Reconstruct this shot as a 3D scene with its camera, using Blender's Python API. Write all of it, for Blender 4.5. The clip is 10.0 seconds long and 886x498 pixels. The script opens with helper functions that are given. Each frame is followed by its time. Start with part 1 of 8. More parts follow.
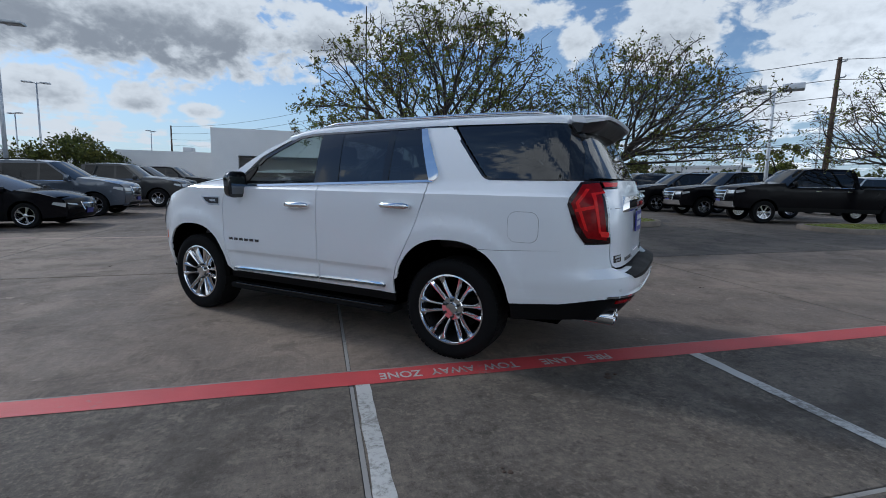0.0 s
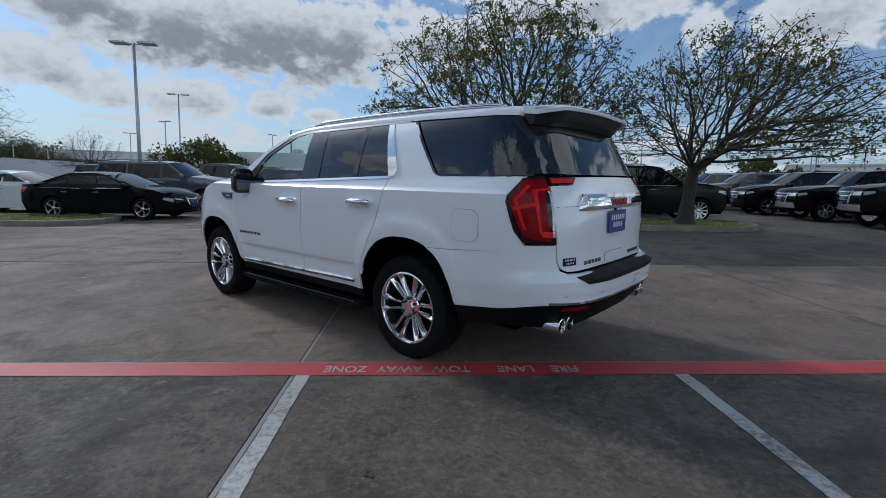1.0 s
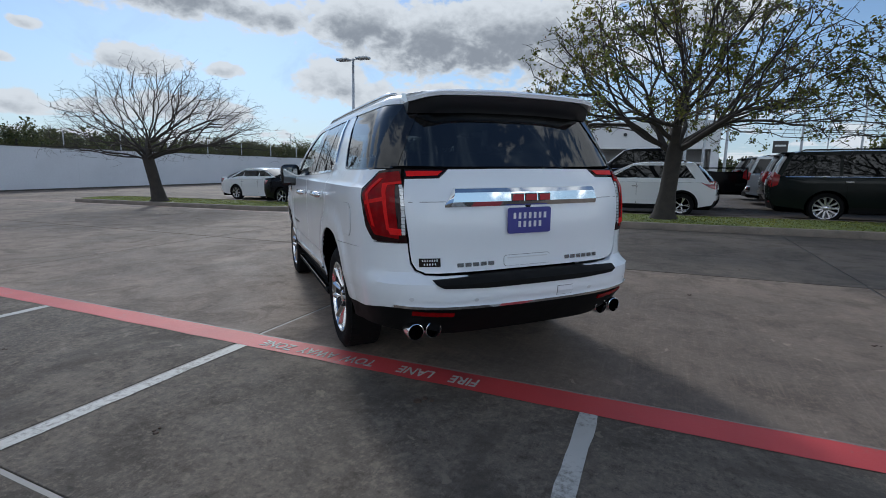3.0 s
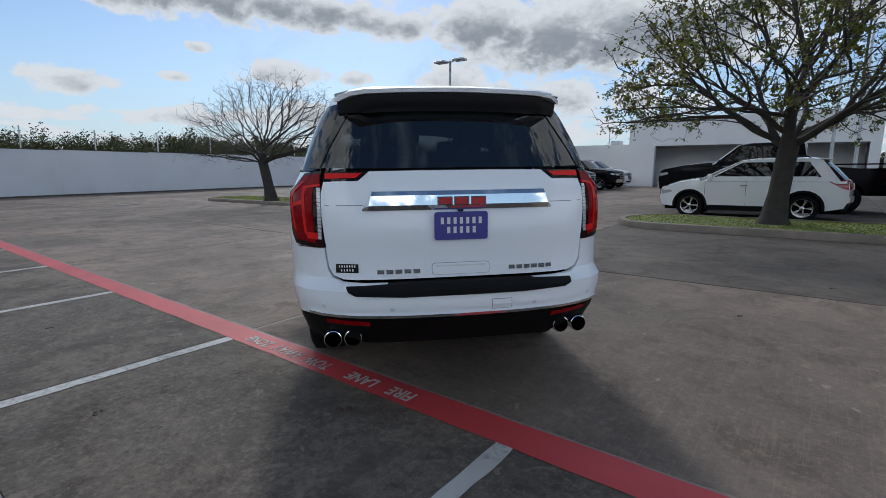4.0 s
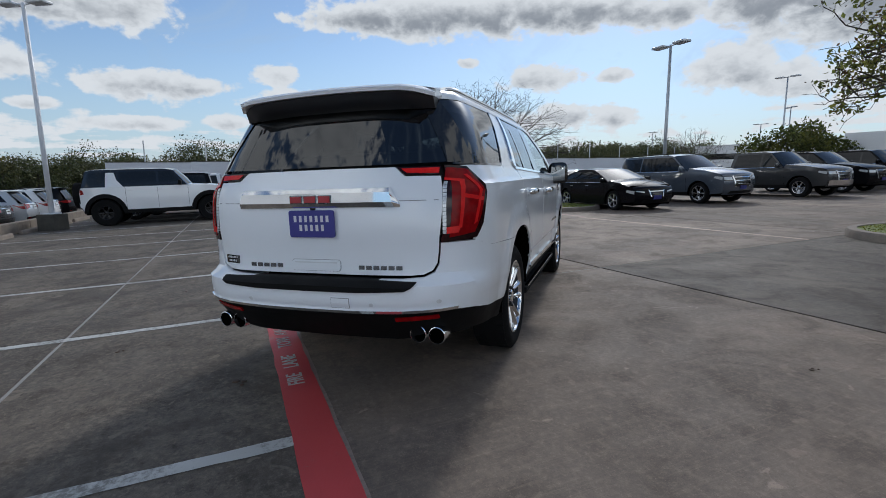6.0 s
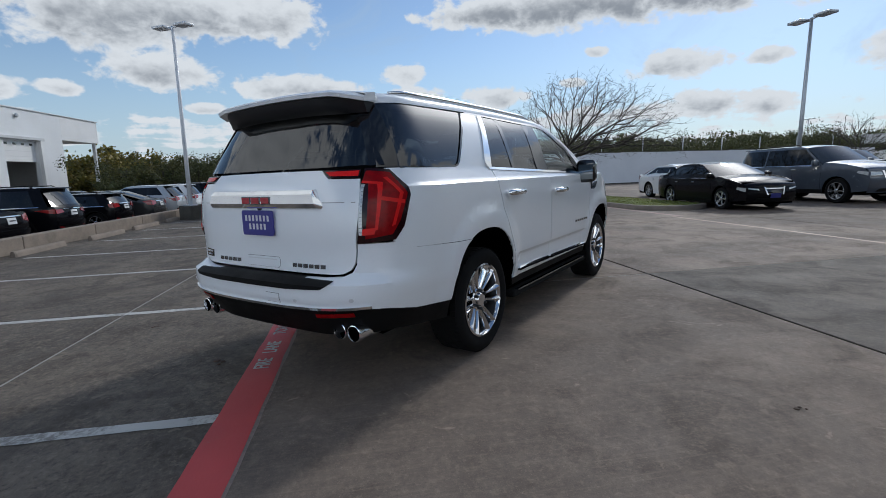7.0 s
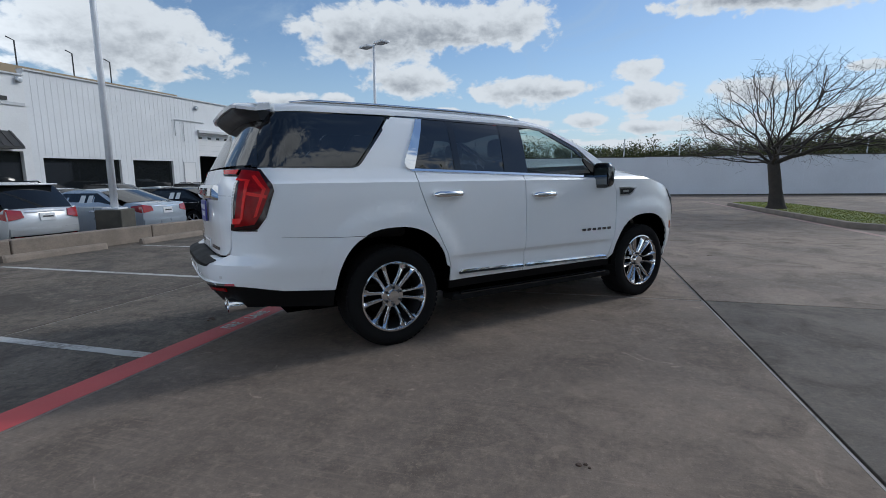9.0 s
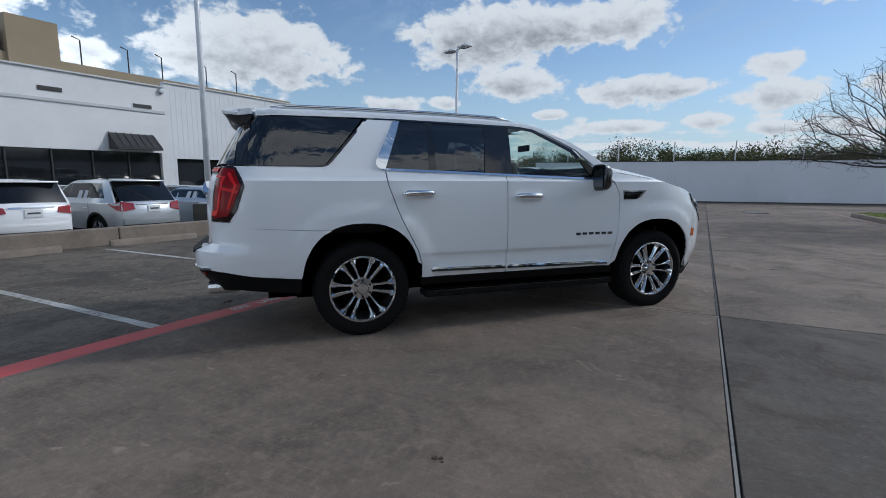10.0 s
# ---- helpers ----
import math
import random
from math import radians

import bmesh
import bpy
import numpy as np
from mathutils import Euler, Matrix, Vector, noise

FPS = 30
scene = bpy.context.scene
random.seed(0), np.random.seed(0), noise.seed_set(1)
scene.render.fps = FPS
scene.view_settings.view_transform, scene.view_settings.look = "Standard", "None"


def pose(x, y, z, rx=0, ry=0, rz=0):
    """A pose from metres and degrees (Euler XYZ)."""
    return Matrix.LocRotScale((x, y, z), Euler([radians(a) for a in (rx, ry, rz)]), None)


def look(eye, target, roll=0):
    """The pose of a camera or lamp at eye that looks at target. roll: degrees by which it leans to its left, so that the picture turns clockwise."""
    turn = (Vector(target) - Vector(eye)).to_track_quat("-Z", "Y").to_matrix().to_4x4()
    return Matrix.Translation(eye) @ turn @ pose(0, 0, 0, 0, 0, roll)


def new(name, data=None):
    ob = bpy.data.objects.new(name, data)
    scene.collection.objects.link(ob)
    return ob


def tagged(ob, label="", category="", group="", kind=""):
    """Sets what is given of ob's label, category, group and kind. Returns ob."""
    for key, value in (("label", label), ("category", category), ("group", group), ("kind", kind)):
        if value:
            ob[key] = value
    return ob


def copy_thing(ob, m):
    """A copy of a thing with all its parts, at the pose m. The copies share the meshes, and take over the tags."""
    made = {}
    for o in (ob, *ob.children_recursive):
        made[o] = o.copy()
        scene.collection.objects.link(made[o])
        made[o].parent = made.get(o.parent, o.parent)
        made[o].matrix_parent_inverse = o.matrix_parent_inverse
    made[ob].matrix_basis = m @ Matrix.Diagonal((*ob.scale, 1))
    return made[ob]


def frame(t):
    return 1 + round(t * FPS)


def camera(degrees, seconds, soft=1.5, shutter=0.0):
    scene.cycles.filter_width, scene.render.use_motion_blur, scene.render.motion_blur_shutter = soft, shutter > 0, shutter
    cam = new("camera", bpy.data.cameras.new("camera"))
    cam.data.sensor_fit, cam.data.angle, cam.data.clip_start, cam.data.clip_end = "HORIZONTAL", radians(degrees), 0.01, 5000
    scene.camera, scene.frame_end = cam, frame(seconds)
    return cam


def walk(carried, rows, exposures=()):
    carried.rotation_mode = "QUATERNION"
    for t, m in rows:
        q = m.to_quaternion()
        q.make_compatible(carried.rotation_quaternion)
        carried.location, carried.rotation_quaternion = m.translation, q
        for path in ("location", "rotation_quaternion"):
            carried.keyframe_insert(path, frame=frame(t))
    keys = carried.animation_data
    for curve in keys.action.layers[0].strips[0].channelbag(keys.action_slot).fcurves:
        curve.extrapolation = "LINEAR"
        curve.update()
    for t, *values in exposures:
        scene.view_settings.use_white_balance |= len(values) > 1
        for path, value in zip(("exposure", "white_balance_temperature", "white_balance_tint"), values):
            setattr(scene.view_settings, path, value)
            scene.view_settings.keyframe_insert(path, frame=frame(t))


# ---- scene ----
cam = camera(84.9, 10.0, soft=0.9)
PATH = [
    (0, (-0.008, -0.185, 1.336), (0.488, 1.736, 1.088), 1.2),
    (0.5, (0.532, -0.226, 1.339), (0.828, 1.736, 1.088), 1.4),
    (1, (1.125, -0.263, 1.334), (1.203, 1.718, 1.076), 1.5),
    (1.5, (1.69, -0.208, 1.345), (1.539, 1.766, 1.064), 1.3),
    (2, (2.239, -0.101, 1.362), (1.861, 1.84, 1.067), 1.1),
    (2.2, (2.464, -0.044, 1.357), (1.999, 1.878, 1.061), 1.1),
    (3.5, (3.803, 0.617, 1.414), (2.785, 2.309, 1.098), 1.1),
    (4, (4.215, 1.036, 1.419), (3.001, 2.594, 1.103), 0.7),
    (4.5, (4.651, 1.423, 1.414), (3.256, 2.821, 1.101), 0.2),
    (5, (4.99, 1.885, 1.406), (3.429, 3.096, 1.094), -0.4),
    (5.5, (5.315, 2.376, 1.394), (3.612, 3.377, 1.082), -0.6),
    (6, (5.556, 2.903, 1.405), (3.739, 3.678, 1.094), -0.7),
    (6.2, (5.631, 3.126, 1.425), (3.778, 3.809, 1.108), -0.7),
    (7.3, (5.937, 4.362, 1.437), (3.971, 4.537, 1.114), -0.8),
    (7.5, (5.953, 4.599, 1.436), (3.981, 4.686, 1.114), -0.5),
    (8, (6.025, 5.195, 1.445), (4.057, 5.062, 1.114), -0.4),
    (8.5, (5.936, 5.769, 1.435), (3.993, 5.424, 1.108), -0.3),
    (9, (5.865, 6.327, 1.426), (3.968, 5.778, 1.109), 0.0),
    (9.5, (5.705, 6.848, 1.425), (3.878, 6.099, 1.109), 0.2),
    (10, (5.56, 7.381, 1.411), (3.815, 6.455, 1.102), 0.6),
]
walk(cam, [(t, look(eye, target, roll)) for t, eye, target, roll in PATH], exposures=[(0, 0.42, 5950, 7), (1, 0.25, 5950, 6), (1.5, 0.28, 5980, 6), (2.2, 0.42, 6030, 6), (3.5, 0.46, 6200, 8), (5, 0.46, 6300, 8), (6.5, 0.46, 6300, 8), (8, 0.43, 6170, 7), (8.5, 0.48, 6170, 7), (9.2, 0.44, 6130, 7), (10, 0.42, 6080, 7)])
SUN_POWER, SUN_WIDTH, SKY_POWER, SKY_GAIN = 0.95, 5.0, 0.85, 0.086
FILL_GAIN, SUN_GLOW = 2.7, 3.6


# ---- world, sun and exposure ----
SLOPE_Y, SLOPE_X = 0.019, 0.015
STEP_Y, EAST_X = -3.99, 11.20
SUN_AZ, SUN_EL = 137.0, 34.0


def ground_z(x, y):
    """The lot falls gently to the south-west; far away the land is level."""
    drop = 0.2 if y < STEP_Y else 0.0
    return SLOPE_Y * (min(max(y, -37), 63) - 3.1) + SLOPE_X * (min(max(x, -42), EAST_X) - 3.0) - drop


def stand(x, y, az=0.0, lift=0.0):
    """A pose on the sloping lot with the local x axis towards az degrees."""
    up = Vector((-SLOPE_X if x < EAST_X else 0, -SLOPE_Y, 1)).normalized()
    ahead = Vector((math.cos(radians(az)), math.sin(radians(az)), 0))
    ahead = (ahead - up * ahead.dot(up)).normalized()
    side = up.cross(ahead)
    m = Matrix((ahead, side, up)).transposed().to_4x4()
    m.translation = (x, y, ground_z(x, y) + lift)
    return m


def upright(x, y, az=0.0, lift=0.0):
    return pose(x, y, ground_z(x, y) + lift, 0, 0, az)


sun_data = bpy.data.lights.new("sun", "SUN")
sun_data.energy, sun_data.angle, sun_data.color = SUN_POWER, radians(SUN_WIDTH), (1.0, 0.96, 0.91)
sun = new("sun", sun_data)
sun_way = Vector((math.cos(radians(SUN_EL)) * math.cos(radians(SUN_AZ)), math.cos(radians(SUN_EL)) * math.sin(radians(SUN_AZ)), math.sin(radians(SUN_EL))))
sun.matrix_world = look(sun_way * 60, (0, 0, 0))


class Nodes:
    """Short calls for node trees."""

    def __init__(self, tree):
        self.tree = tree

    def add(self, kind, **values):
        node = self.tree.nodes.new(kind)
        for key, value in values.items():
            setattr(node, key, value)
        return node

    def link(self, a, b):
        self.tree.links.new(a, b)

    def put(self, socket, value):
        if hasattr(value, "is_linked") or hasattr(value, "links"):
            self.link(value, socket)
        else:
            socket.default_value = value

    def math(self, op, a, b=0.0, c=0.0, clamp=False):
        node = self.add("ShaderNodeMath", operation=op, use_clamp=clamp)
        for i, v in enumerate((a, b, c)):
            self.put(node.inputs[i], v)
        return node.outputs[0]

    def step(self, v, lo, hi, to_lo=0.0, to_hi=1.0):
        node = self.add("ShaderNodeMapRange", interpolation_type="SMOOTHSTEP")
        for i, x in enumerate((v, lo, hi, to_lo, to_hi)):
            self.put(node.inputs[i], x)
        return node.outputs[0]

    def noise(self, vec, scale, detail=4.0, rough=0.55, distort=0.0):
        node = self.add("ShaderNodeTexNoise")
        if vec is not None:
            self.link(vec, node.inputs["Vector"])
        node.inputs["Scale"].default_value, node.inputs["Detail"].default_value = scale, detail
        node.inputs["Roughness"].default_value, node.inputs["Distortion"].default_value = rough, distort
        return node.outputs[0]

    def billow(self, vec, rise):
        """Rounded puffs: the distance to the nearest of many centres, at several sizes."""
        warp = self.add("ShaderNodeVectorMath", operation="ADD")
        self.link(vec, warp.inputs[0])
        warp.inputs[1].default_value = (0, rise, 0)
        node = self.add("ShaderNodeTexVoronoi", voronoi_dimensions="2D", feature="F1", normalize=True)
        self.link(warp.outputs[0], node.inputs["Vector"])
        for key, value in (("Scale", 0.30), ("Detail", 3.0), ("Roughness", 0.55), ("Lacunarity", 2.1)):
            node.inputs[key].default_value = value
        return node.outputs["Distance"]

    def mix(self, fac, a, b, blend="MIX"):
        node = self.add("ShaderNodeMix", data_type="RGBA", blend_type=blend)
        self.put(node.inputs[0], fac)
        for i, v in ((6, a), (7, b)):
            self.put(node.inputs[i], v if hasattr(v, "links") else (*v[:3], 1))
        return node.outputs[2]


# broken cumulus: azimuth, elevation, half width, half height (degrees), greyness
CLOUDS_NORTH = (
    (36, 8.3, 2.7, 2.9, 0.25), (42, 9.3, 4.0, 3.1, 0.2), (52, 16.2, 5.8, 3.9, 0.35), (61, 15.8, 2.4, 2.2, 0.1), (75, 18.5, 12.5, 2.7, 0.5), (88, 15.9, 7.2, 3.2, 0.6),
    (102, 7.5, 2.1, 0.8, 0.2), (105, 15.0, 17.0, 5.2, 0.95), (107, 8.1, 3.3, 1.6, 0.3), (115, 8.2, 4.4, 2.1, 0.3), (116, 14.3, 10.2, 4.4, 0.85), (124, 15.8, 6.7, 3.2, 0.8),
    (122, 8.2, 3.7, 1.9, 0.2), (127, 9.8, 4.0, 2.6, 0.3), (134, 15.5, 5.4, 1.6, 0.6))
CLOUDS_WEST = (
    (138, 10.1, 2.0, 0.9, 0.1), (138, 5.6, 2.3, 1.1, 0.3), (141, 16.2, 8.0, 2.0, 0.6), (143, 6.1, 3.5, 1.4, 0.4), (146, 10.0, 4.6, 1.5, 0.3), (148, 16.8, 13.0, 2.4, 0.7),
    (154, 12.0, 1.4, 0.6, 0.0), (156, 9.0, 1.4, 0.5, 0.0), (157, 16.7, 14.0, 2.5, 0.75), (156, 5.3, 3.4, 1.1, 0.2), (164, 16.4, 9.0, 1.6, 0.65), (165, 7.8, 3.6, 1.4, 0.3),
    (174, 7.8, 3.5, 1.6, 0.15), (174, 4.7, 3.1, 0.8, 0.2), (175, 10.4, 2.2, 1.3, 0.0))
CLOUDS_SOUTH = (
    (180, 5.4, 3.0, 0.9, 0.2), (183, 8.9, 3.8, 1.0, 0.2), (187, 8.8, 6.0, 1.6, 0.35), (188, 5.1, 5.2, 0.8, 0.2), (189, 15.8, 5.6, 2.4, 0.25), (198, 15.3, 9.6, 2.9, 0.6),
    (196, 6.5, 2.1, 0.6, 0.1), (200, 10.0, 5.0, 1.9, 0.35), (205, 14.6, 7.0, 3.6, 0.55), (208, 7.8, 1.6, 0.7, 0.1), (214, 7.5, 3.3, 1.2, 0.25), (229, 12.3, 10.5, 4.2, 0.3),
    (243, 10.7, 2.6, 1.2, 0.1))
# high banks away from the sun, mostly unseen, added to fill the car's shade
FILL_BANKS = ((262, 12, 17, 8, 0.1), (284, 16, 12, 9, 0.1), (234, 33, 24, 11, 0.1), (268, 34, 18, 12, 0.1), (214, 40, 16, 9, 0.2), (250, 52, 26, 8, 0.2), (318, 13, 8, 4, 0.2), (352, 14, 10, 6, 0.1),
         # the last four give the windows clouds to mirror
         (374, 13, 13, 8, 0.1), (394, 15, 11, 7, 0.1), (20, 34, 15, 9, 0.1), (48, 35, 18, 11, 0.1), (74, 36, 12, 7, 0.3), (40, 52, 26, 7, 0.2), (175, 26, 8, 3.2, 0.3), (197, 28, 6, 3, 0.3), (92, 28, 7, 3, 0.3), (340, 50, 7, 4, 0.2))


def make_world():
    world = bpy.data.worlds.new("sky")
    scene.world = world
    world.use_nodes = True
    n = Nodes(world.node_tree)
    n.tree.nodes.clear()
    sky = n.add("ShaderNodeTexSky", sky_type="NISHITA", sun_disc=False)
    sky.sun_elevation, sky.sun_rotation = radians(SUN_EL), radians(90 - SUN_AZ)
    sky.air_density, sky.dust_density, sky.ozone_density = 1.0, 0.25, 2.0
    coord = n.add("ShaderNodeTexCoord").outputs["Generated"]
    split = n.add("ShaderNodeSeparateXYZ")
    n.link(coord, split.inputs[0])
    x, y, z = split.outputs
    # azimuth from 150 degrees, so that the seam lies behind
    ca, sa = math.cos(radians(150)), math.sin(radians(150))
    forward = n.math("ADD", n.math("MULTIPLY", x, ca), n.math("MULTIPLY", y, sa))
    left = n.math("SUBTRACT", n.math("MULTIPLY", y, ca), n.math("MULTIPLY", x, sa))
    az = n.math("MULTIPLY", n.math("ARCTAN2", left, forward), 180 / math.pi)
    el = n.math("MULTIPLY", n.math("ARCSINE", z), 180 / math.pi)
    flat = n.add("ShaderNodeCombineXYZ")
    n.link(az, flat.inputs[0])
    n.link(n.math("MULTIPLY", el, 1.5), flat.inputs[1])
    v = flat.outputs[0]
    fine = n.noise(v, 0.34, 8, 0.57, 0.3)
    puff, above = n.billow(v, 0.0), n.billow(v, 1.1)
    field, grey = None, None
    for a, e, w, h, g in CLOUDS_NORTH + CLOUDS_WEST + CLOUDS_SOUTH + FILL_BANKS:
        off = (a - 150 + 180) % 360 - 180
        da = n.math("DIVIDE", n.math("SUBTRACT", az, off), w)
        de = n.math("DIVIDE", n.math("SUBTRACT", el, e), h)
        r = n.math("SQRT", n.math("ADD", n.math("MULTIPLY", da, da), n.math("MULTIPLY", de, de)))
        f = n.math("SUBTRACT", 1.0, r)
        low = n.math("MULTIPLY", n.math("SUBTRACT", 0.66, n.math("MULTIPLY", de, 0.8)), 0.26 + 0.72 * g)
        gg = n.math("MULTIPLY", n.step(f, -0.35, 0.45), low)
        field = f if field is None else n.math("SMOOTH_MAX", field, f, 0.15)
        grey = gg if grey is None else n.math("MAXIMUM", grey, gg)
    # small flat clouds low over the horizon, seen in perspective
    over = n.math("ADD", n.math("MAXIMUM", z, 0.0), 0.035)
    plane = n.add("ShaderNodeCombineXYZ")
    n.link(n.math("DIVIDE", x, over), plane.inputs[0])
    n.link(n.math("DIVIDE", y, over), plane.inputs[1])
    low_band = n.math("SUBTRACT", n.math("MULTIPLY", n.noise(plane.outputs[0], 0.42, 4, 0.55), 3.4), n.math("ADD", 1.75, n.math("MULTIPLY", n.step(el, 5.0, 11.0), 1.6)))
    field = n.math("SMOOTH_MAX", n.math("MAXIMUM", field, -0.85), low_band, 0.15)
    dens = n.math("ADD", field, n.math("ADD", n.math("MULTIPLY", n.math("SUBTRACT", fine, 0.5), 1.7), n.math("MULTIPLY", n.math("SUBTRACT", 0.40, puff), 0.9)))
    cover = n.step(dens, -0.04, 0.30)
    deep = n.step(dens, 0.12, 1.0)
    relief = n.math("SUBTRACT", above, puff)
    lump = n.noise(v, 0.7, 7, 0.62, 0.4)
    shade = n.math("ADD", n.math("MULTIPLY", grey, n.math("ADD", 0.25, n.math("MULTIPLY", deep, 0.95))), n.math("MULTIPLY", n.math("SUBTRACT", lump, 0.5), 0.55))
    shade = n.step(n.math("SUBTRACT", shade, n.math("MULTIPLY", relief, 0.62)), 0.0, 0.92)
    tone = n.mix(shade, (0.60, 0.62, 0.65), (0.235, 0.255, 0.290))
    # thin veil near the horizon
    haze = n.math("MULTIPLY", n.step(el, 15.0, -1.0), 0.72)
    veil = n.step(n.noise(v, 0.07, 8, 0.64, 0.9), 0.45, 0.75)
    clear = n.mix(1.0, sky.outputs[0], (SKY_GAIN * 1.02, SKY_GAIN * 1.04, SKY_GAIN * 1.09), "MULTIPLY")
    clear = n.mix(n.math("MAXIMUM", haze, n.math("MULTIPLY", veil, 0.5)), clear, (0.33, 0.43, 0.55))
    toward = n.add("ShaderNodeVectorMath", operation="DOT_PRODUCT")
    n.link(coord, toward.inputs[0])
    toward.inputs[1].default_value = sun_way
    # gain on clouds opposite the sun, raised as fill light for the car
    lit = n.step(toward.outputs["Value"], 0.15, -0.6, 1.0, FILL_GAIN)
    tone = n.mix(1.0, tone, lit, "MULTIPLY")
    both = n.mix(cover, clear, tone)
    # added glow round the veiled sun, kept above the view, for bright windscreen reflections
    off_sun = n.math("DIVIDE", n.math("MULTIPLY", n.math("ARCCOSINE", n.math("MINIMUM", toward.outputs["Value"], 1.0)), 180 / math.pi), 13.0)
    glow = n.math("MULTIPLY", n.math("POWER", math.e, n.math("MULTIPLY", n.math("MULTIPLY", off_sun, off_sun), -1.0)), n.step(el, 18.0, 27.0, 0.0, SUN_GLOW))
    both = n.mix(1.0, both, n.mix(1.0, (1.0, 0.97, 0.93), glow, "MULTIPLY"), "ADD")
    back = n.add("ShaderNodeBackground")
    n.link(both, back.inputs[0])
    back.inputs[1].default_value = SKY_POWER
    out = n.add("ShaderNodeOutputWorld")
    n.link(back.outputs[0], out.inputs[0])


make_world()


# ---- materials ----
def material(name, colour, rough=0.6, metal=0.0, vary=0.12, scale=6.0, fine=60.0, bump=0.0, coat=0.0, dirt=0.0, each=0.0, spec=0.5, islands=0.0):
    """A principled surface with variation at two scales: patches and grain."""
    m = bpy.data.materials.new(name)
    m.use_nodes = True
    n = Nodes(m.node_tree)
    p = m.node_tree.nodes["Principled BSDF"]
    coord = n.add("ShaderNodeTexCoord").outputs["Object"]
    a, b = n.noise(coord, scale, 5), n.noise(coord, fine, 3)
    c = Vector(colour)
    value = n.math("ADD", n.math("MULTIPLY", a, 0.65), n.math("MULTIPLY", b, 0.35))
    col = n.mix(n.step(value, 0.3, 0.7), c * (1 - vary), [min(1, x) for x in c * (1 + vary)])
    if dirt:
        col = n.mix(n.math("MULTIPLY", n.step(n.noise(coord, scale * 0.4, 6, 0.65), 0.5, 0.75), dirt), col, c * 0.45)
    if each:
        r = n.add("ShaderNodeObjectInfo").outputs["Random"]
        col = n.mix(r, n.mix(1.0, col, (1 - each,) * 3, "MULTIPLY"), n.mix(1.0, col, (1 + each,) * 3, "MULTIPLY"))
    if islands:
        r = n.add("ShaderNodeNewGeometry").outputs["Random Per Island"]
        col = n.mix(r, n.mix(1.0, col, (1 - islands,) * 3, "MULTIPLY"), n.mix(1.0, col, (1 + islands,) * 3, "MULTIPLY"))
    n.link(col, p.inputs["Base Color"])
    n.link(n.step(value, 0.2, 0.8, max(0.02, rough * 0.85), min(1, rough * 1.15)), p.inputs["Roughness"])
    p.inputs["Metallic"].default_value = metal
    p.inputs["Specular IOR Level"].default_value = spec
    p.inputs["Coat Weight"].default_value = coat
    p.inputs["Coat Roughness"].default_value = 0.03
    if bump:
        k = n.add("ShaderNodeBump")
        k.inputs["Strength"].default_value, k.inputs["Distance"].default_value = 1.0, bump
        n.link(value, k.inputs["Height"])
        n.link(k.outputs[0], p.inputs["Normal"])
    return m


def glass(name, tint, gloss=1.0, base=0.026):
    """A pane: tinted see-through with a mirror gloss that grows at grazing angles."""
    m = bpy.data.materials.new(name)
    m.use_nodes = True
    n = Nodes(m.node_tree)
    n.tree.nodes.clear()
    see, shine = n.add("ShaderNodeBsdfTransparent"), n.add("ShaderNodeBsdfGlossy")
    see.inputs[0].default_value = (*tint, 1)
    shine.inputs["Roughness"].default_value = 0.01
    shine.inputs["Color"].default_value = (gloss, gloss, gloss, 1)
    f = n.add("ShaderNodeLayerWeight")
    f.inputs[0].default_value = 0.5
    edge = n.math("ADD", n.math("MULTIPLY", n.math("POWER", f.outputs["Facing"], 5.0), 0.9), base)
    mix, out = n.add("ShaderNodeMixShader"), n.add("ShaderNodeOutputMaterial")
    n.link(edge, mix.inputs[0])
    n.link(see.outputs[0], mix.inputs[1])
    n.link(shine.outputs[0], mix.inputs[2])
    n.link(mix.outputs[0], out.inputs[0])
    return m


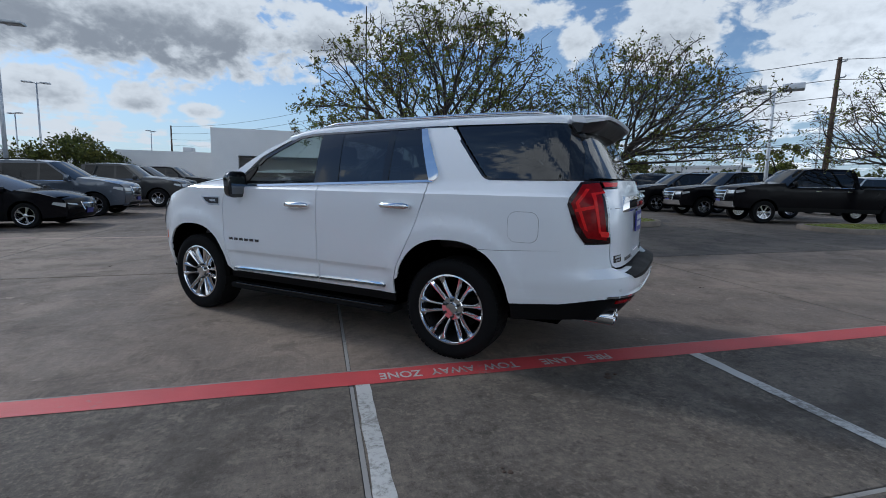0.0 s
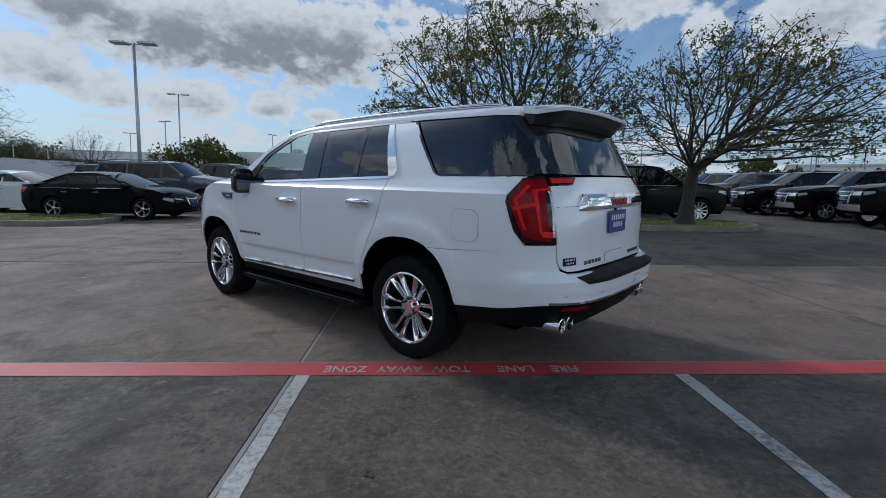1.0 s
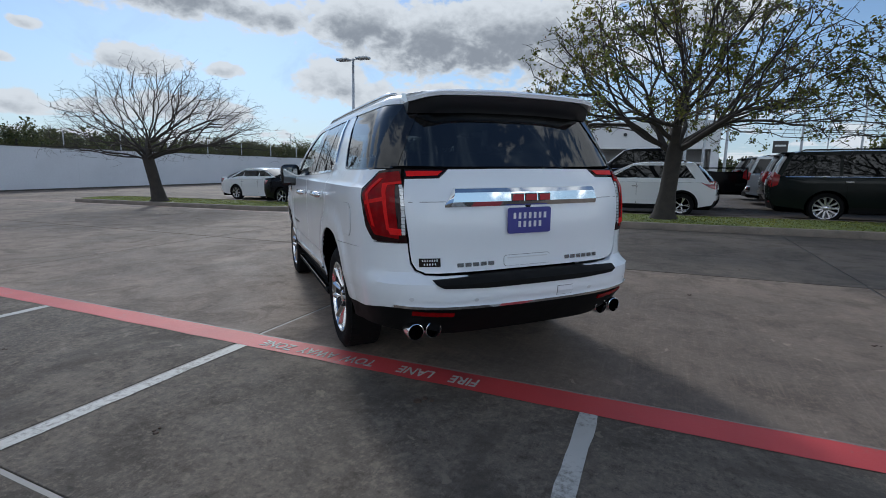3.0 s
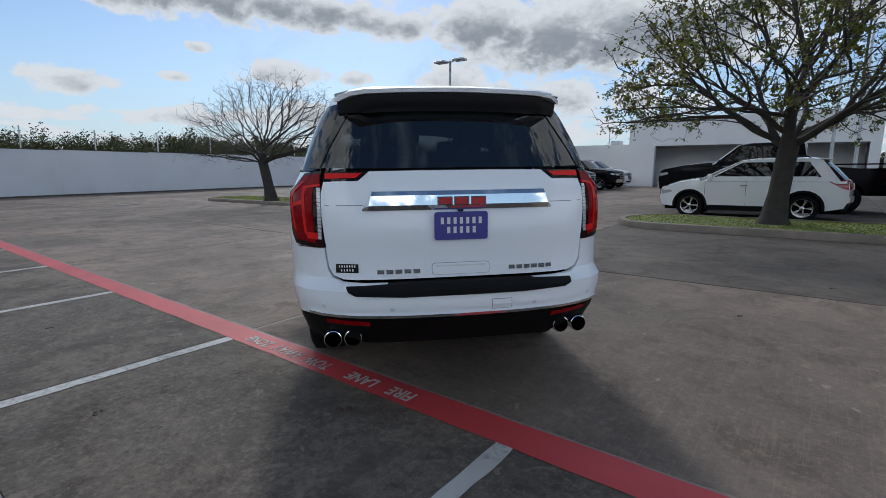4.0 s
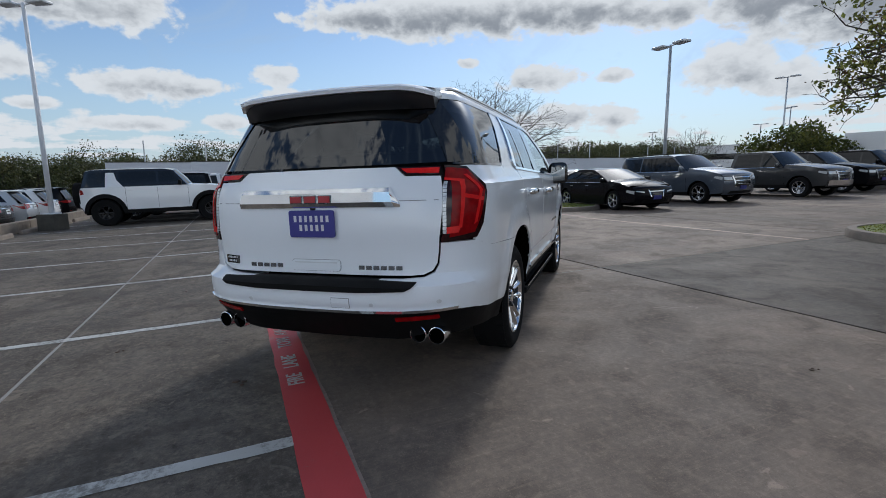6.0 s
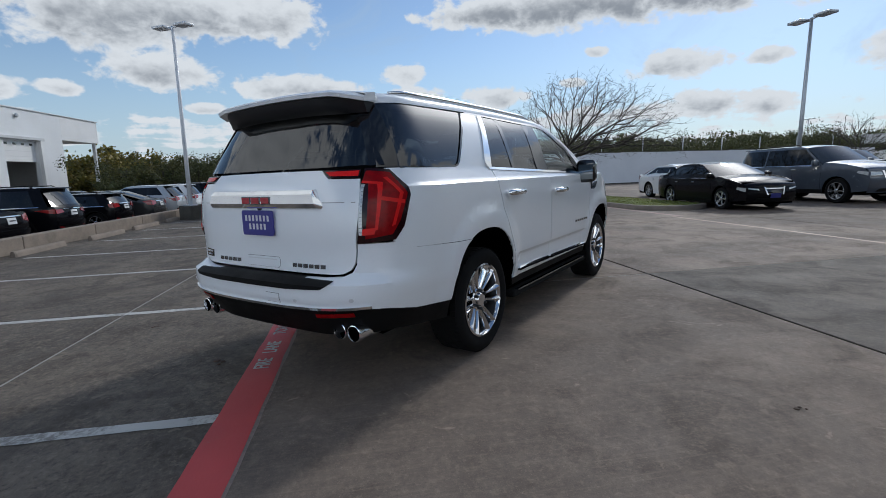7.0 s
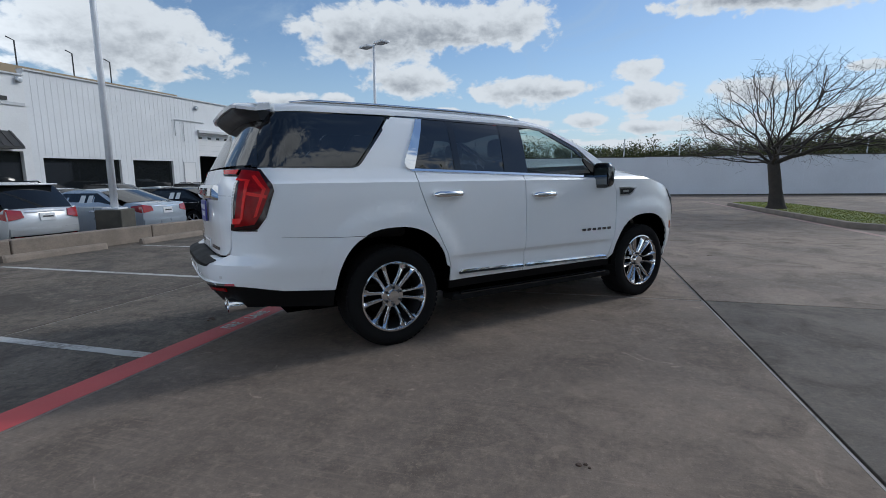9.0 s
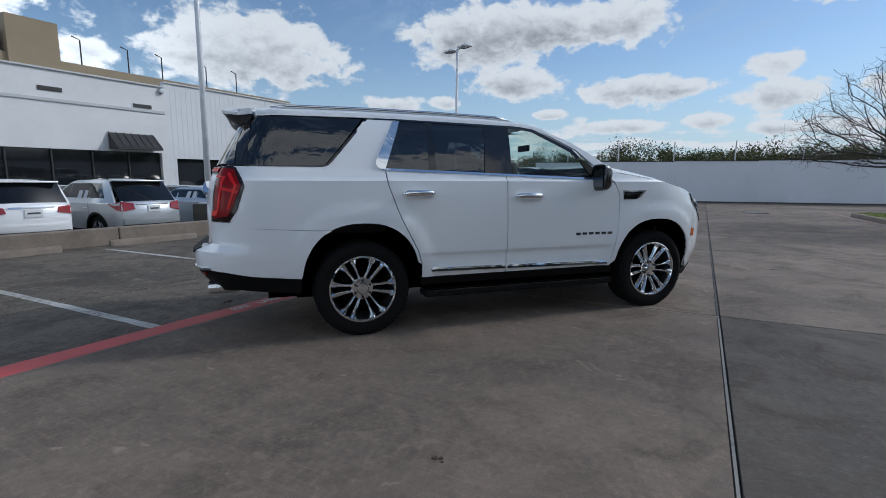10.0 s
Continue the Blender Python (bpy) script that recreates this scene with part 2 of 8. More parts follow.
def concrete(name, light, dark, each=0.14, tint=(0.97, 0.915, 0.88)):
    """Broom-finished lot concrete: blotches, dark stains, pale scuffs, worn grit, fine cracks of tone."""
    m = bpy.data.materials.new(name)
    m.use_nodes = True
    n = Nodes(m.node_tree)
    p = m.node_tree.nodes["Principled BSDF"]
    coord = n.add("ShaderNodeNewGeometry").outputs["Position"]
    light, dark = Vector(light), Vector(dark)
    blot, mid = n.noise(coord, 0.30, 6, 0.62, 0.6), n.noise(coord, 1.7, 8, 0.68, 0.8)
    grain, speck, grit = n.noise(coord, 26, 6, 0.78), n.noise(coord, 120, 3, 0.7), n.noise(coord, 9, 8, 0.75, 0.4)
    scuff = n.noise(coord, 2.3, 9, 0.62, 2.4)
    broom = n.add("ShaderNodeMapping")
    broom.inputs["Scale"].default_value = (70, 1.6, 1)
    n.link(coord, broom.inputs["Vector"])
    sweep = n.noise(broom.outputs[0], 1.0, 3, 0.6)
    split = n.add("ShaderNodeSeparateXYZ")
    n.link(coord, split.inputs[0])
    # the stalls are more weathered than the drive lane
    raw = n.step(split.outputs[1], 3.5, 2.9, 0.42, 1.0)
    col = n.mix(n.step(blot, 0.38, 0.62), dark, light)
    col = n.mix(n.math("MULTIPLY", n.step(mid, 0.46, 0.68), 0.7), col, dark * 0.66)
    col = n.mix(n.math("MULTIPLY", n.step(grit, 0.50, 0.66), n.math("MULTIPLY", raw, 0.5)), col, light * 1.35)
    col = n.mix(n.math("MULTIPLY", n.step(grit, 0.48, 0.34), n.math("MULTIPLY", raw, 0.6)), col, dark * 0.5)
    col = n.mix(n.math("MULTIPLY", n.step(scuff, 0.645, 0.70), 0.45), col, light * 1.7)
    col = n.mix(n.math("MULTIPLY", n.step(sweep, 0.5, 0.75), 0.22), col, light * 1.35)
    col = n.mix(n.math("MULTIPLY", n.step(grain, 0.50, 0.66), n.math("MULTIPLY", raw, 0.55)), col, light * 1.55)
    col = n.mix(n.math("MULTIPLY", n.step(grain, 0.47, 0.33), n.math("MULTIPLY", raw, 0.6)), col, dark * 0.36)
    col = n.mix(n.math("MULTIPLY", n.step(speck, 0.56, 0.70), 0.36), col, dark * 0.42)
    col = n.mix(n.math("MULTIPLY", n.step(speck, 0.40, 0.30), 0.28), col, light * 1.9)
    # broad damp-looking stains, and small pale patches where the surface has worn off
    stain = n.step(n.noise(coord, 0.75, 7, 0.62, 1.2), 0.47, 0.62)
    col = n.mix(n.math("MULTIPLY", stain, n.math("MULTIPLY", raw, 0.62)), col, dark * 0.62)
    flake = n.step(n.noise(coord, 4.6, 3, 0.5, 0.3), 0.68, 0.71)
    col = n.mix(n.math("MULTIPLY", flake, n.math("MULTIPLY", raw, 0.6)), col, light * 1.35)
    col = n.mix(1.0, col, n.mix(n.step(split.outputs[1], 3.5, 2.9), tint, (0.63, 0.63, 0.615)), "MULTIPLY")
    r = n.add("ShaderNodeObjectInfo").outputs["Random"]
    col = n.mix(r, n.mix(1.0, col, (1 - each,) * 3, "MULTIPLY"), n.mix(1.0, col, (1 + each,) * 3, "MULTIPLY"))
    n.link(col, p.inputs["Base Color"])
    n.link(n.step(mid, 0.3, 0.7, 0.70, 0.88), p.inputs["Roughness"])
    p.inputs["Specular IOR Level"].default_value = 0.24
    k = n.add("ShaderNodeBump")
    k.inputs["Strength"].default_value, k.inputs["Distance"].default_value = 1.0, 0.005
    n.link(n.math("MULTIPLY", n.math("ADD", n.math("ADD", grain, n.math("MULTIPLY", grit, 0.5)), n.math("MULTIPLY", speck, 0.4)), raw), k.inputs["Height"])
    n.link(k.outputs[0], p.inputs["Normal"])
    return m


def road_paint(name, colour, under, wear=0.5):
    """Old paint, worn through to the concrete in flecks and along scuffs."""
    m = bpy.data.materials.new(name)
    m.use_nodes = True
    n = Nodes(m.node_tree)
    p = m.node_tree.nodes["Principled BSDF"]
    coord = n.add("ShaderNodeNewGeometry").outputs["Position"]
    worn = n.math("ADD", n.math("MULTIPLY", n.noise(coord, 1.1, 8, 0.7, 0.8), 0.6), n.math("MULTIPLY", n.noise(coord, 30, 5, 0.7), 0.4))
    c = Vector(colour)
    col = n.mix(n.step(n.noise(coord, 0.8, 4), 0.35, 0.65), c * 0.86, [min(1, x) for x in c * 1.1])
    col = n.mix(n.math("MULTIPLY", n.step(worn, 0.70 - 0.25 * wear, 0.78 - 0.2 * wear), 0.85), col, under)
    n.link(col, p.inputs["Base Color"])
    p.inputs["Roughness"].default_value = 0.6
    k = n.add("ShaderNodeBump")
    k.inputs["Strength"].default_value, k.inputs["Distance"].default_value = 0.6, 0.003
    n.link(n.noise(coord, 70, 4, 0.7), k.inputs["Height"])
    n.link(k.outputs[0], p.inputs["Normal"])
    return m


def leafy(name, colour, through_light):
    """Leaf or blade: diffuse with light shining through, each leaf a little different."""
    m = bpy.data.materials.new(name)
    m.use_nodes = True
    n = Nodes(m.node_tree)
    p = m.node_tree.nodes["Principled BSDF"]
    c = Vector(colour)
    r = n.add("ShaderNodeNewGeometry").outputs["Random Per Island"]
    coord = n.add("ShaderNodeTexCoord").outputs["Object"]
    col = n.mix(r, c * 0.5, (c.x * 1.6, c.y * 1.45, c.z * 1.2))
    col = n.mix(n.step(n.noise(coord, 0.7, 3), 0.35, 0.7), col, n.mix(1.0, col, (1.25, 1.0, 0.8), "MULTIPLY"))
    n.link(col, p.inputs["Base Color"])
    p.inputs["Roughness"].default_value = 0.55
    p.inputs["Specular IOR Level"].default_value = 0.3
    t = n.add("ShaderNodeBsdfTranslucent")
    n.link(col, t.inputs[0])
    mix = n.add("ShaderNodeMixShader")
    mix.inputs[0].default_value = through_light
    n.link(p.outputs[0], mix.inputs[1])
    n.link(t.outputs[0], mix.inputs[2])
    n.link(mix.outputs[0], m.node_tree.nodes["Material Output"].inputs[0])
    return m


CONCRETE_LIGHT, CONCRETE_DARK = (0.250, 0.207, 0.168), (0.154, 0.131, 0.111)
M = {
    "slab": concrete("lot_concrete", CONCRETE_LIGHT, CONCRETE_DARK),
    "slab_grey": concrete("grey_lot_concrete", CONCRETE_LIGHT, CONCRETE_DARK, tint=(0.64, 0.645, 0.655)),
    "joint_dark": material("joint_groove", (0.022, 0.020, 0.018), 0.95, bump=0.003, scale=3, fine=40),
    "filler_dark": road_paint("dark_joint_sealant", (0.05, 0.046, 0.042), (0.025, 0.023, 0.021), 0.75),
    "filler": road_paint("joint_sealant", (0.29, 0.275, 0.255), (0.09, 0.083, 0.075), 0.65),
    "base_dark": material("dark_weathered_concrete", (0.075, 0.070, 0.058), 0.9, vary=0.3, scale=3, fine=40, bump=0.004, dirt=0.5),
    "joint": material("joint_filler", (0.05, 0.047, 0.043), 0.95, bump=0.004, scale=3, fine=40),
    "kerb": material("kerb_concrete", (0.225, 0.185, 0.15), 0.85, vary=0.25, scale=2.5, fine=45, bump=0.006, dirt=0.6),
    "grass_base": material("turf_soil", (0.15, 0.185, 0.055), 0.95, vary=0.2, scale=1.2, fine=30, bump=0.02),
    "grass": leafy("grass", (0.165, 0.215, 0.055), 0.35),
    "red": road_paint("red_lane_paint", (0.52, 0.055, 0.058), (0.24, 0.15, 0.135), 0.55),
    "white_line": road_paint("white_line_paint", (0.50, 0.49, 0.46), (0.15, 0.135, 0.115), 0.92),
    "faint_line": road_paint("faded_line_paint", (0.40, 0.265, 0.20), (0.20, 0.18, 0.155), 0.6),
    "kerb_red": road_paint("faded_kerb_red", (0.27, 0.14, 0.12), (0.19, 0.16, 0.135), 0.95),
    "old_red": road_paint("bleached_edge", (0.27, 0.205, 0.175), (0.15, 0.13, 0.11), 1.0),
    "bld_white": material("white_painted_wall", (0.74, 0.74, 0.74), 0.7, vary=0.05, scale=0.5, fine=12, bump=0.002, dirt=0.12),
    "bld_metal": material("white_metal_siding", (0.72, 0.73, 0.74), 0.45, vary=0.05, scale=0.4, fine=6, dirt=0.1),
    "bld_tan": material("tan_stucco", (0.30, 0.235, 0.155), 0.85, vary=0.1, scale=0.6, fine=20, bump=0.004),
    "bld_grey": material("grey_wall", (0.55, 0.56, 0.57), 0.7, vary=0.08, scale=0.4, fine=9),
    "wall_paint": material("white_block_wall", (0.66, 0.68, 0.72), 0.8, vary=0.06, scale=0.35, fine=10, bump=0.003, dirt=0.25),
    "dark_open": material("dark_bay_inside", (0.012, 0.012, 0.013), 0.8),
    "dark_glass": material("dark_window_glass", (0.012, 0.014, 0.016), 0.04, vary=0.05, spec=0.6),
    "steel": material("galvanised_steel", (0.46, 0.48, 0.50), 0.45, 0.6, vary=0.12, scale=5, fine=40),
    "steel_white": material("pale_painted_steel", (0.70, 0.72, 0.75), 0.4, vary=0.08, scale=3, fine=30),
    "steel_dark": material("dark_bronze_steel", (0.035, 0.033, 0.032), 0.45, vary=0.15),
    "timber": material("creosoted_timber", (0.075, 0.048, 0.034), 0.9, vary=0.3, scale=2, fine=30, bump=0.01),
    "bark": material("bark", (0.042, 0.035, 0.029), 0.92, vary=0.35, scale=5, fine=40, bump=0.02, dirt=0.4),
    "twig": material("twig_bark", (0.055, 0.045, 0.038), 0.9, vary=0.25, scale=8, fine=50),
    "leaf": leafy("pear_leaf", (0.115, 0.150, 0.050), 0.5),
    "leaf_dry": leafy("rusty_leaf", (0.095, 0.066, 0.038), 0.5),
    "leaf_oak": leafy("dense_leaf", (0.070, 0.095, 0.030), 0.4),
    "wood_light": leafy("yellowing_foliage", (0.13, 0.13, 0.040), 0.35),
    "wood_far": leafy("far_foliage", (0.060, 0.080, 0.036), 0.2),
}


# ---- building helpers ----
def part(name, bm, mat, parent=None, label="", smooth=False, at=None):
    me = bpy.data.meshes.new(name)
    bm.to_mesh(me)
    bm.free()
    for m in mat if isinstance(mat, (list, tuple)) else (mat,):
        me.materials.append(m)
    if smooth:
        me.polygons.foreach_set("use_smooth", [True] * len(me.polygons))
        if smooth is not True:
            me.set_sharp_from_angle(angle=radians(smooth))
    ob = new(name, me)
    if parent is not None:
        ob.parent = parent
    if at is not None:
        ob.matrix_basis = at
    return tagged(ob, label)


def share(name, data, parent=None, at=None, label=""):
    """Another object on a mesh that exists."""
    ob = new(name, data)
    if parent is not None:
        ob.parent = parent
    if at is not None:
        ob.matrix_basis = at
    return tagged(ob, label)


def empty(name, at, label, category, group="", kind=""):
    ob = new(name)
    ob.matrix_basis = at
    ob.empty_display_size = 0.2
    return tagged(ob, label, category, group, kind)


def box(bm, x0, x1, y0, y1, z0, z1, bevel=0.0, segs=2):
    c = ((x0 + x1) / 2, (y0 + y1) / 2, (z0 + z1) / 2)
    made = bmesh.ops.create_cube(bm, size=1, matrix=Matrix.LocRotScale(c, None, (x1 - x0, y1 - y0, z1 - z0)))
    if bevel:
        edges = {e for v in made["verts"] for e in v.link_edges}
        bmesh.ops.bevel(bm, geom=list(edges), offset=bevel, segments=segs, profile=0.5, affect="EDGES")
    return bm


def boxed(*a, **k):
    return box(bmesh.new(), *a, **k)


def ring_loft(bm, rings, close=True, cap=True):
    """Faces between rings of equally many points."""
    vs = [[bm.verts.new(p) for p in r] for r in rings]
    n = len(vs[0])
    for a, b in zip(vs, vs[1:]):
        for i in range(n if close else n - 1):
            j = (i + 1) % n
            bm.faces.new((a[i], a[j], b[j], b[i]))
    if cap and close:
        bm.faces.new(vs[0][::-1])
        bm.faces.new(vs[-1])
    return bm


def tube(bm, points, radii, sides=8, cap=True):
    """A round tube along points."""
    rings = []
    pts = [Vector(p) for p in points]
    if not hasattr(radii, "__len__"):
        radii = [radii] * len(pts)
    prev = None
    for i, p in enumerate(pts):
        d = (pts[min(i + 1, len(pts) - 1)] - pts[max(i - 1, 0)]).normalized()
        if prev is None:
            prev = d.orthogonal().normalized()
        u = (prev - d * prev.dot(d))
        u = u.normalized() if u.length > 1e-6 else d.orthogonal().normalized()
        prev = u
        w = d.cross(u)
        rings.append([p + radii[i] * (u * math.cos(a) + w * math.sin(a)) for a in (2 * math.pi * k / sides for k in range(sides))])
    return ring_loft(bm, rings, True, cap)


def lathe(bm, profile, sides=24, axis="Z", at=(0, 0, 0), cap=True):
    """Turn a profile of (radius, height) round an axis."""
    rings = []
    for r, h in profile:
        ring = []
        for k in range(sides):
            a = 2 * math.pi * k / sides
            c, s = r * math.cos(a), r * math.sin(a)
            p = {"Z": (c, s, h), "Y": (s, h, c), "X": (h, c, s)}[axis]
            ring.append(Vector(p) + Vector(at))
        rings.append(ring)
    return ring_loft(bm, rings, True, cap)


def prism(bm, outline, lo, hi, axis="Z"):
    """A polygon pushed along an axis. The outline has the two other coordinates, in order."""
    def place(a, b, h):
        return {"Z": (a, b, h), "Y": (a, h, b), "X": (h, a, b)}[axis]
    v0 = [bm.verts.new(place(a, b, lo)) for a, b in outline]
    v1 = [bm.verts.new(place(a, b, hi)) for a, b in outline]
    n = len(outline)
    bm.faces.new(v0[::-1])
    bm.faces.new(v1)
    for i in range(n):
        j = (i + 1) % n
        bm.faces.new((v0[i], v0[j], v1[j], v1[i]))
    bmesh.ops.recalc_face_normals(bm, faces=bm.faces)
    return bm


def rounded(x0, x1, y0, y1, r, steps=5):
    """A rounded rectangle as an outline."""
    out = []
    for cx, cy, a0 in ((x1 - r, y1 - r, 0), (x0 + r, y1 - r, 90), (x0 + r, y0 + r, 180), (x1 - r, y0 + r, 270)):
        out += [(cx + r * math.cos(radians(a0 + 90 * k / steps)), cy + r * math.sin(radians(a0 + 90 * k / steps))) for k in range(steps + 1)]
    return out


def letters(name, text, size, depth, mat, parent, at, label="", stretch=1.0, bold=0.0):
    """Raised lettering in the built-in font, as a mesh."""
    cu = bpy.data.curves.new(name, "FONT")
    cu.body, cu.size, cu.extrude, cu.align_x, cu.align_y = text, size, depth / 2, "CENTER", "CENTER"
    cu.offset = bold
    tmp = new(name, cu)
    bpy.context.view_layer.update()
    me = bpy.data.meshes.new_from_object(tmp.evaluated_get(bpy.context.evaluated_depsgraph_get()))
    bpy.data.objects.remove(tmp)
    me.materials.clear()
    me.materials.append(mat)
    me.transform(Matrix.Diagonal((stretch, 1, 1, 1)))
    return share(name, me, parent, at, label)


# ---- the lot ----
sheet = bmesh.new()
gx, gy = (-2500, -42, EAST_X, 2500), (-2500, -37, STEP_Y - 0.002, STEP_Y + 0.002, 63, 2500)
grid = [[sheet.verts.new((x, y, ground_z(x, y) - 0.02)) for x in gx] for y in gy]
for j in range(5):
    for i in range(3):
        sheet.faces.new((grid[j][i], grid[j][i + 1], grid[j + 1][i + 1], grid[j + 1][i]))
ground = tagged(part("ground", sheet, M["slab"]), "weathered grey-brown concrete ground of a car dealer's lot", "ground", kind="structure")
JOINT_X, JOINT_Y, PITCH_X, PITCH_Y = 0.20, 7.62, 5.5, 6.25


def slope_box(bm, x0, x1, y0, y1, lo, hi, bevel=0.0):
    """A box whose top and bottom follow the lot's slope."""
    box(bm, x0, x1, y0, y1, lo, hi, bevel)
    for v in bm.verts:
        v.co.z += ground_z(v.co.x, v.co.y)
    return bm


def on_ground(bm):
    for v in bm.verts:
        v.co.z += ground_z(v.co.x, v.co.y)
    return bm


def paint_strip(name, x0, x1, y0, y1, mat, label, lift=0.004, cells=1):
    """A painted stripe with slightly ragged edges, a film on the slabs."""
    bm = bmesh.new()
    long_x = (x1 - x0) > (y1 - y0)
    n = max(2, int(max(x1 - x0, y1 - y0) / 0.12))
    n = min(n, 260)
    rnd = random.Random(int((x0 * 13 + y0 * 7) * 100))
    rows = []
    for i in range(n + 1):
        f = i / n
        a, b = rnd.uniform(-0.006, 0.006), rnd.uniform(-0.006, 0.006)
        if long_x:
            x = x0 + (x1 - x0) * f
            rows.append(((x, y0 + a), (x, y1 + b)))
        else:
            y = y0 + (y1 - y0) * f
            rows.append(((x0 + a, y), (x1 + b, y)))
    ring_loft(bm, [[(p[0], p[1], ground_z(*p) + lift) for p in r] for r in rows], close=False)
    bmesh.ops.recalc_face_normals(bm, faces=bm.faces)
    if bm.faces and sum(f.normal.z for f in bm.faces) < 0:
        bmesh.ops.reverse_faces(bm, faces=bm.faces)
    return tagged(part(name, bm, mat), label, "road marking", kind="structure")


paint_strip("fire_lane_line", -33, 24, 3.31, 3.356, M["old_red"], "bleached concrete edge worn bare beside the fire lane line", 0.002)
paint_strip("fire_lane_line", -33, 24, 3.094, 3.332, M["red"], "worn red painted fire lane line across the concrete lot")
for i in range(-12, 8):
    x = 0.275 + i * 2.765
    paint_strip("stall_line", x - 0.052, x + 0.052, -3.0, 3.095, M["white_line"], "worn white parking stall line painted on concrete")
paint_strip("lane_line", -6.2, 0.2, 12.30, 12.40, M["faint_line"], "faded pale line painted along the drive lane")
paint_strip("lane_line", -24, -6.2, 12.50, 12.68, M["kerb_red"], "faded reddish line painted beside the planted island")
for text, x in (("FIRE", 2.20), ("LANE", 1.83), ("TOW", 1.345), ("AWAY", 0.965), ("ZONE", 0.565)):
    ob = letters("lane_lettering", text, 0.155, 0.002, M["white_line"], None, stand(x, 3.205, 180, 0.0065), stretch=0.74, bold=0.0018)
    tagged(ob, "white stencilled words on the red fire lane line", "road marking", "fire lane words", "structure")


def island(name, x0, x1, y0, y1, label):
    """A planted island: kerb ring with rounded ends, turf inside."""
    r = min(1.3, (y1 - y0) / 2 - 0.05)
    outer, inner = rounded(x0, x1, y0, y1, r, 8), rounded(x0 + 0.16, x1 - 0.16, y0 + 0.16, y1 - 0.16, r - 0.16, 8)
    bm = bmesh.new()
    prof = [(outer, -0.02), (outer, 0.10), ([(a * 0.85 + b * 0.15, c * 0.85 + d * 0.15) for (a, c), (b, d) in zip(outer, inner)], 0.145), (inner, 0.15), (inner, 0.05)]
    rings = []
    for line, h in prof:
        dense = []
        for k, p in enumerate(line):
            q = line[(k + 1) % len(line)]
            m = max(1, int(math.dist(p, q) / 1.5))
            dense += [(p[0] + (q[0] - p[0]) * s / 6, p[1] + (q[1] - p[1]) * s / 6) for s in range(6)] if m > 1 else [p]
        rings.append([(p[0], p[1], ground_z(*p) + h) for p in dense])
    ring_loft(bm, rings, cap=False)
    ob = part("kerb", bm, M["kerb"], None, "", 40)
    turf = bmesh.new()
    prism(turf, inner, 0.0, 0.135)
    bmesh.ops.triangulate(turf, faces=turf.faces)
    on_ground(turf)
    top = empty(name, Matrix(), label, "planted island", "islands", "structure")
    ob.parent = top
    part("turf", turf, M["grass_base"], top)
    # blades in tufts
    rnd = random.Random(int(x0 * 31))
    verts, faces = [], []
    count = int((x1 - x0) * (y1 - y0) * 260)
    for _ in range(count):
        x, y = rnd.uniform(x0 + 0.2, x1 - 0.2), rnd.uniform(y0 + 0.2, y1 - 0.2)
        ex, ey = max(x0 + r - x, x - x1 + r, 0), max(y0 + r - y, y - y1 + r, 0)
        if math.hypot(ex, ey) > r - 0.2:
            continue
        a, h, w = rnd.uniform(0, 6.28), rnd.uniform(0.012, 0.035), rnd.uniform(0.012, 0.03)
        dx, dy, z = math.cos(a) * w, math.sin(a) * w, ground_z(x, y) + 0.13
        k = len(verts)
        verts += [(x - dx, y - dy, z), (x + dx, y + dy, z), (x + dy * rnd.uniform(-1, 1), y + dx * rnd.uniform(-1, 1), z + h)]
        faces.append((k, k + 1, k + 2))
    me = bpy.data.meshes.new("grass")
    me.from_pydata(verts, [], faces)
    me.materials.append(M["grass"])
    share("grass", me, top)["kind"] = "stuff"
    return top


island("island", -20.5, -7.8, 12.75, 15.2, "grass island with a concrete kerb and a bare tree")
island("island", 0.05, 11.0, 12.75, 15.4, "grass island with a concrete kerb and two leafy trees")
island("island", 14.6, 22.0, 10.2, 12.4, "grass island with a concrete kerb beside black pickups")

# low concrete wall towards the next lot, in cast lengths
for i in range(17):
    x0 = -40 + i * 3.05
    bm = slope_box(bmesh.new(), x0, x0 + 3.03, -3.985, -3.72, -0.02, 0.36, 0.025)
    tagged(part("retaining_kerb", bm, M["kerb"]), "stained low concrete wall length along the lot's edge", "low wall", "low wall lengths", "structure")


def wheel_stop():
    bm = bmesh.new()
    ring_loft(bm, [[(x, -0.075 * s, 0), (x, -0.06 * s, 0.08), (x, -0.035 * s, 0.125), (x, 0.035 * s, 0.125), (x, 0.06 * s, 0.08), (x, 0.075 * s, 0)] for x, s in ((-0.95, 0.7), (-0.91, 1), (0, 1), (0.91, 1), (0.95, 0.7))])
    return part("wheel_stop", bm, M["kerb"])


stop = tagged(wheel_stop(), "weathered concrete wheel stop at the head of a stall", "wheel stop", "wheel stops")
stop.matrix_basis = stand(-0.9 + 2.765, -3.35, 0)
for i in range(-11, 5):
    if i != 1:
        copy_thing(stop, stand(-0.9 + i * 2.765 + (i * 37 % 7 - 3) * 0.02, -3.35 + (i * 17 % 5 - 2) * 0.03, (i * 29 % 7 - 3) * 0.8))


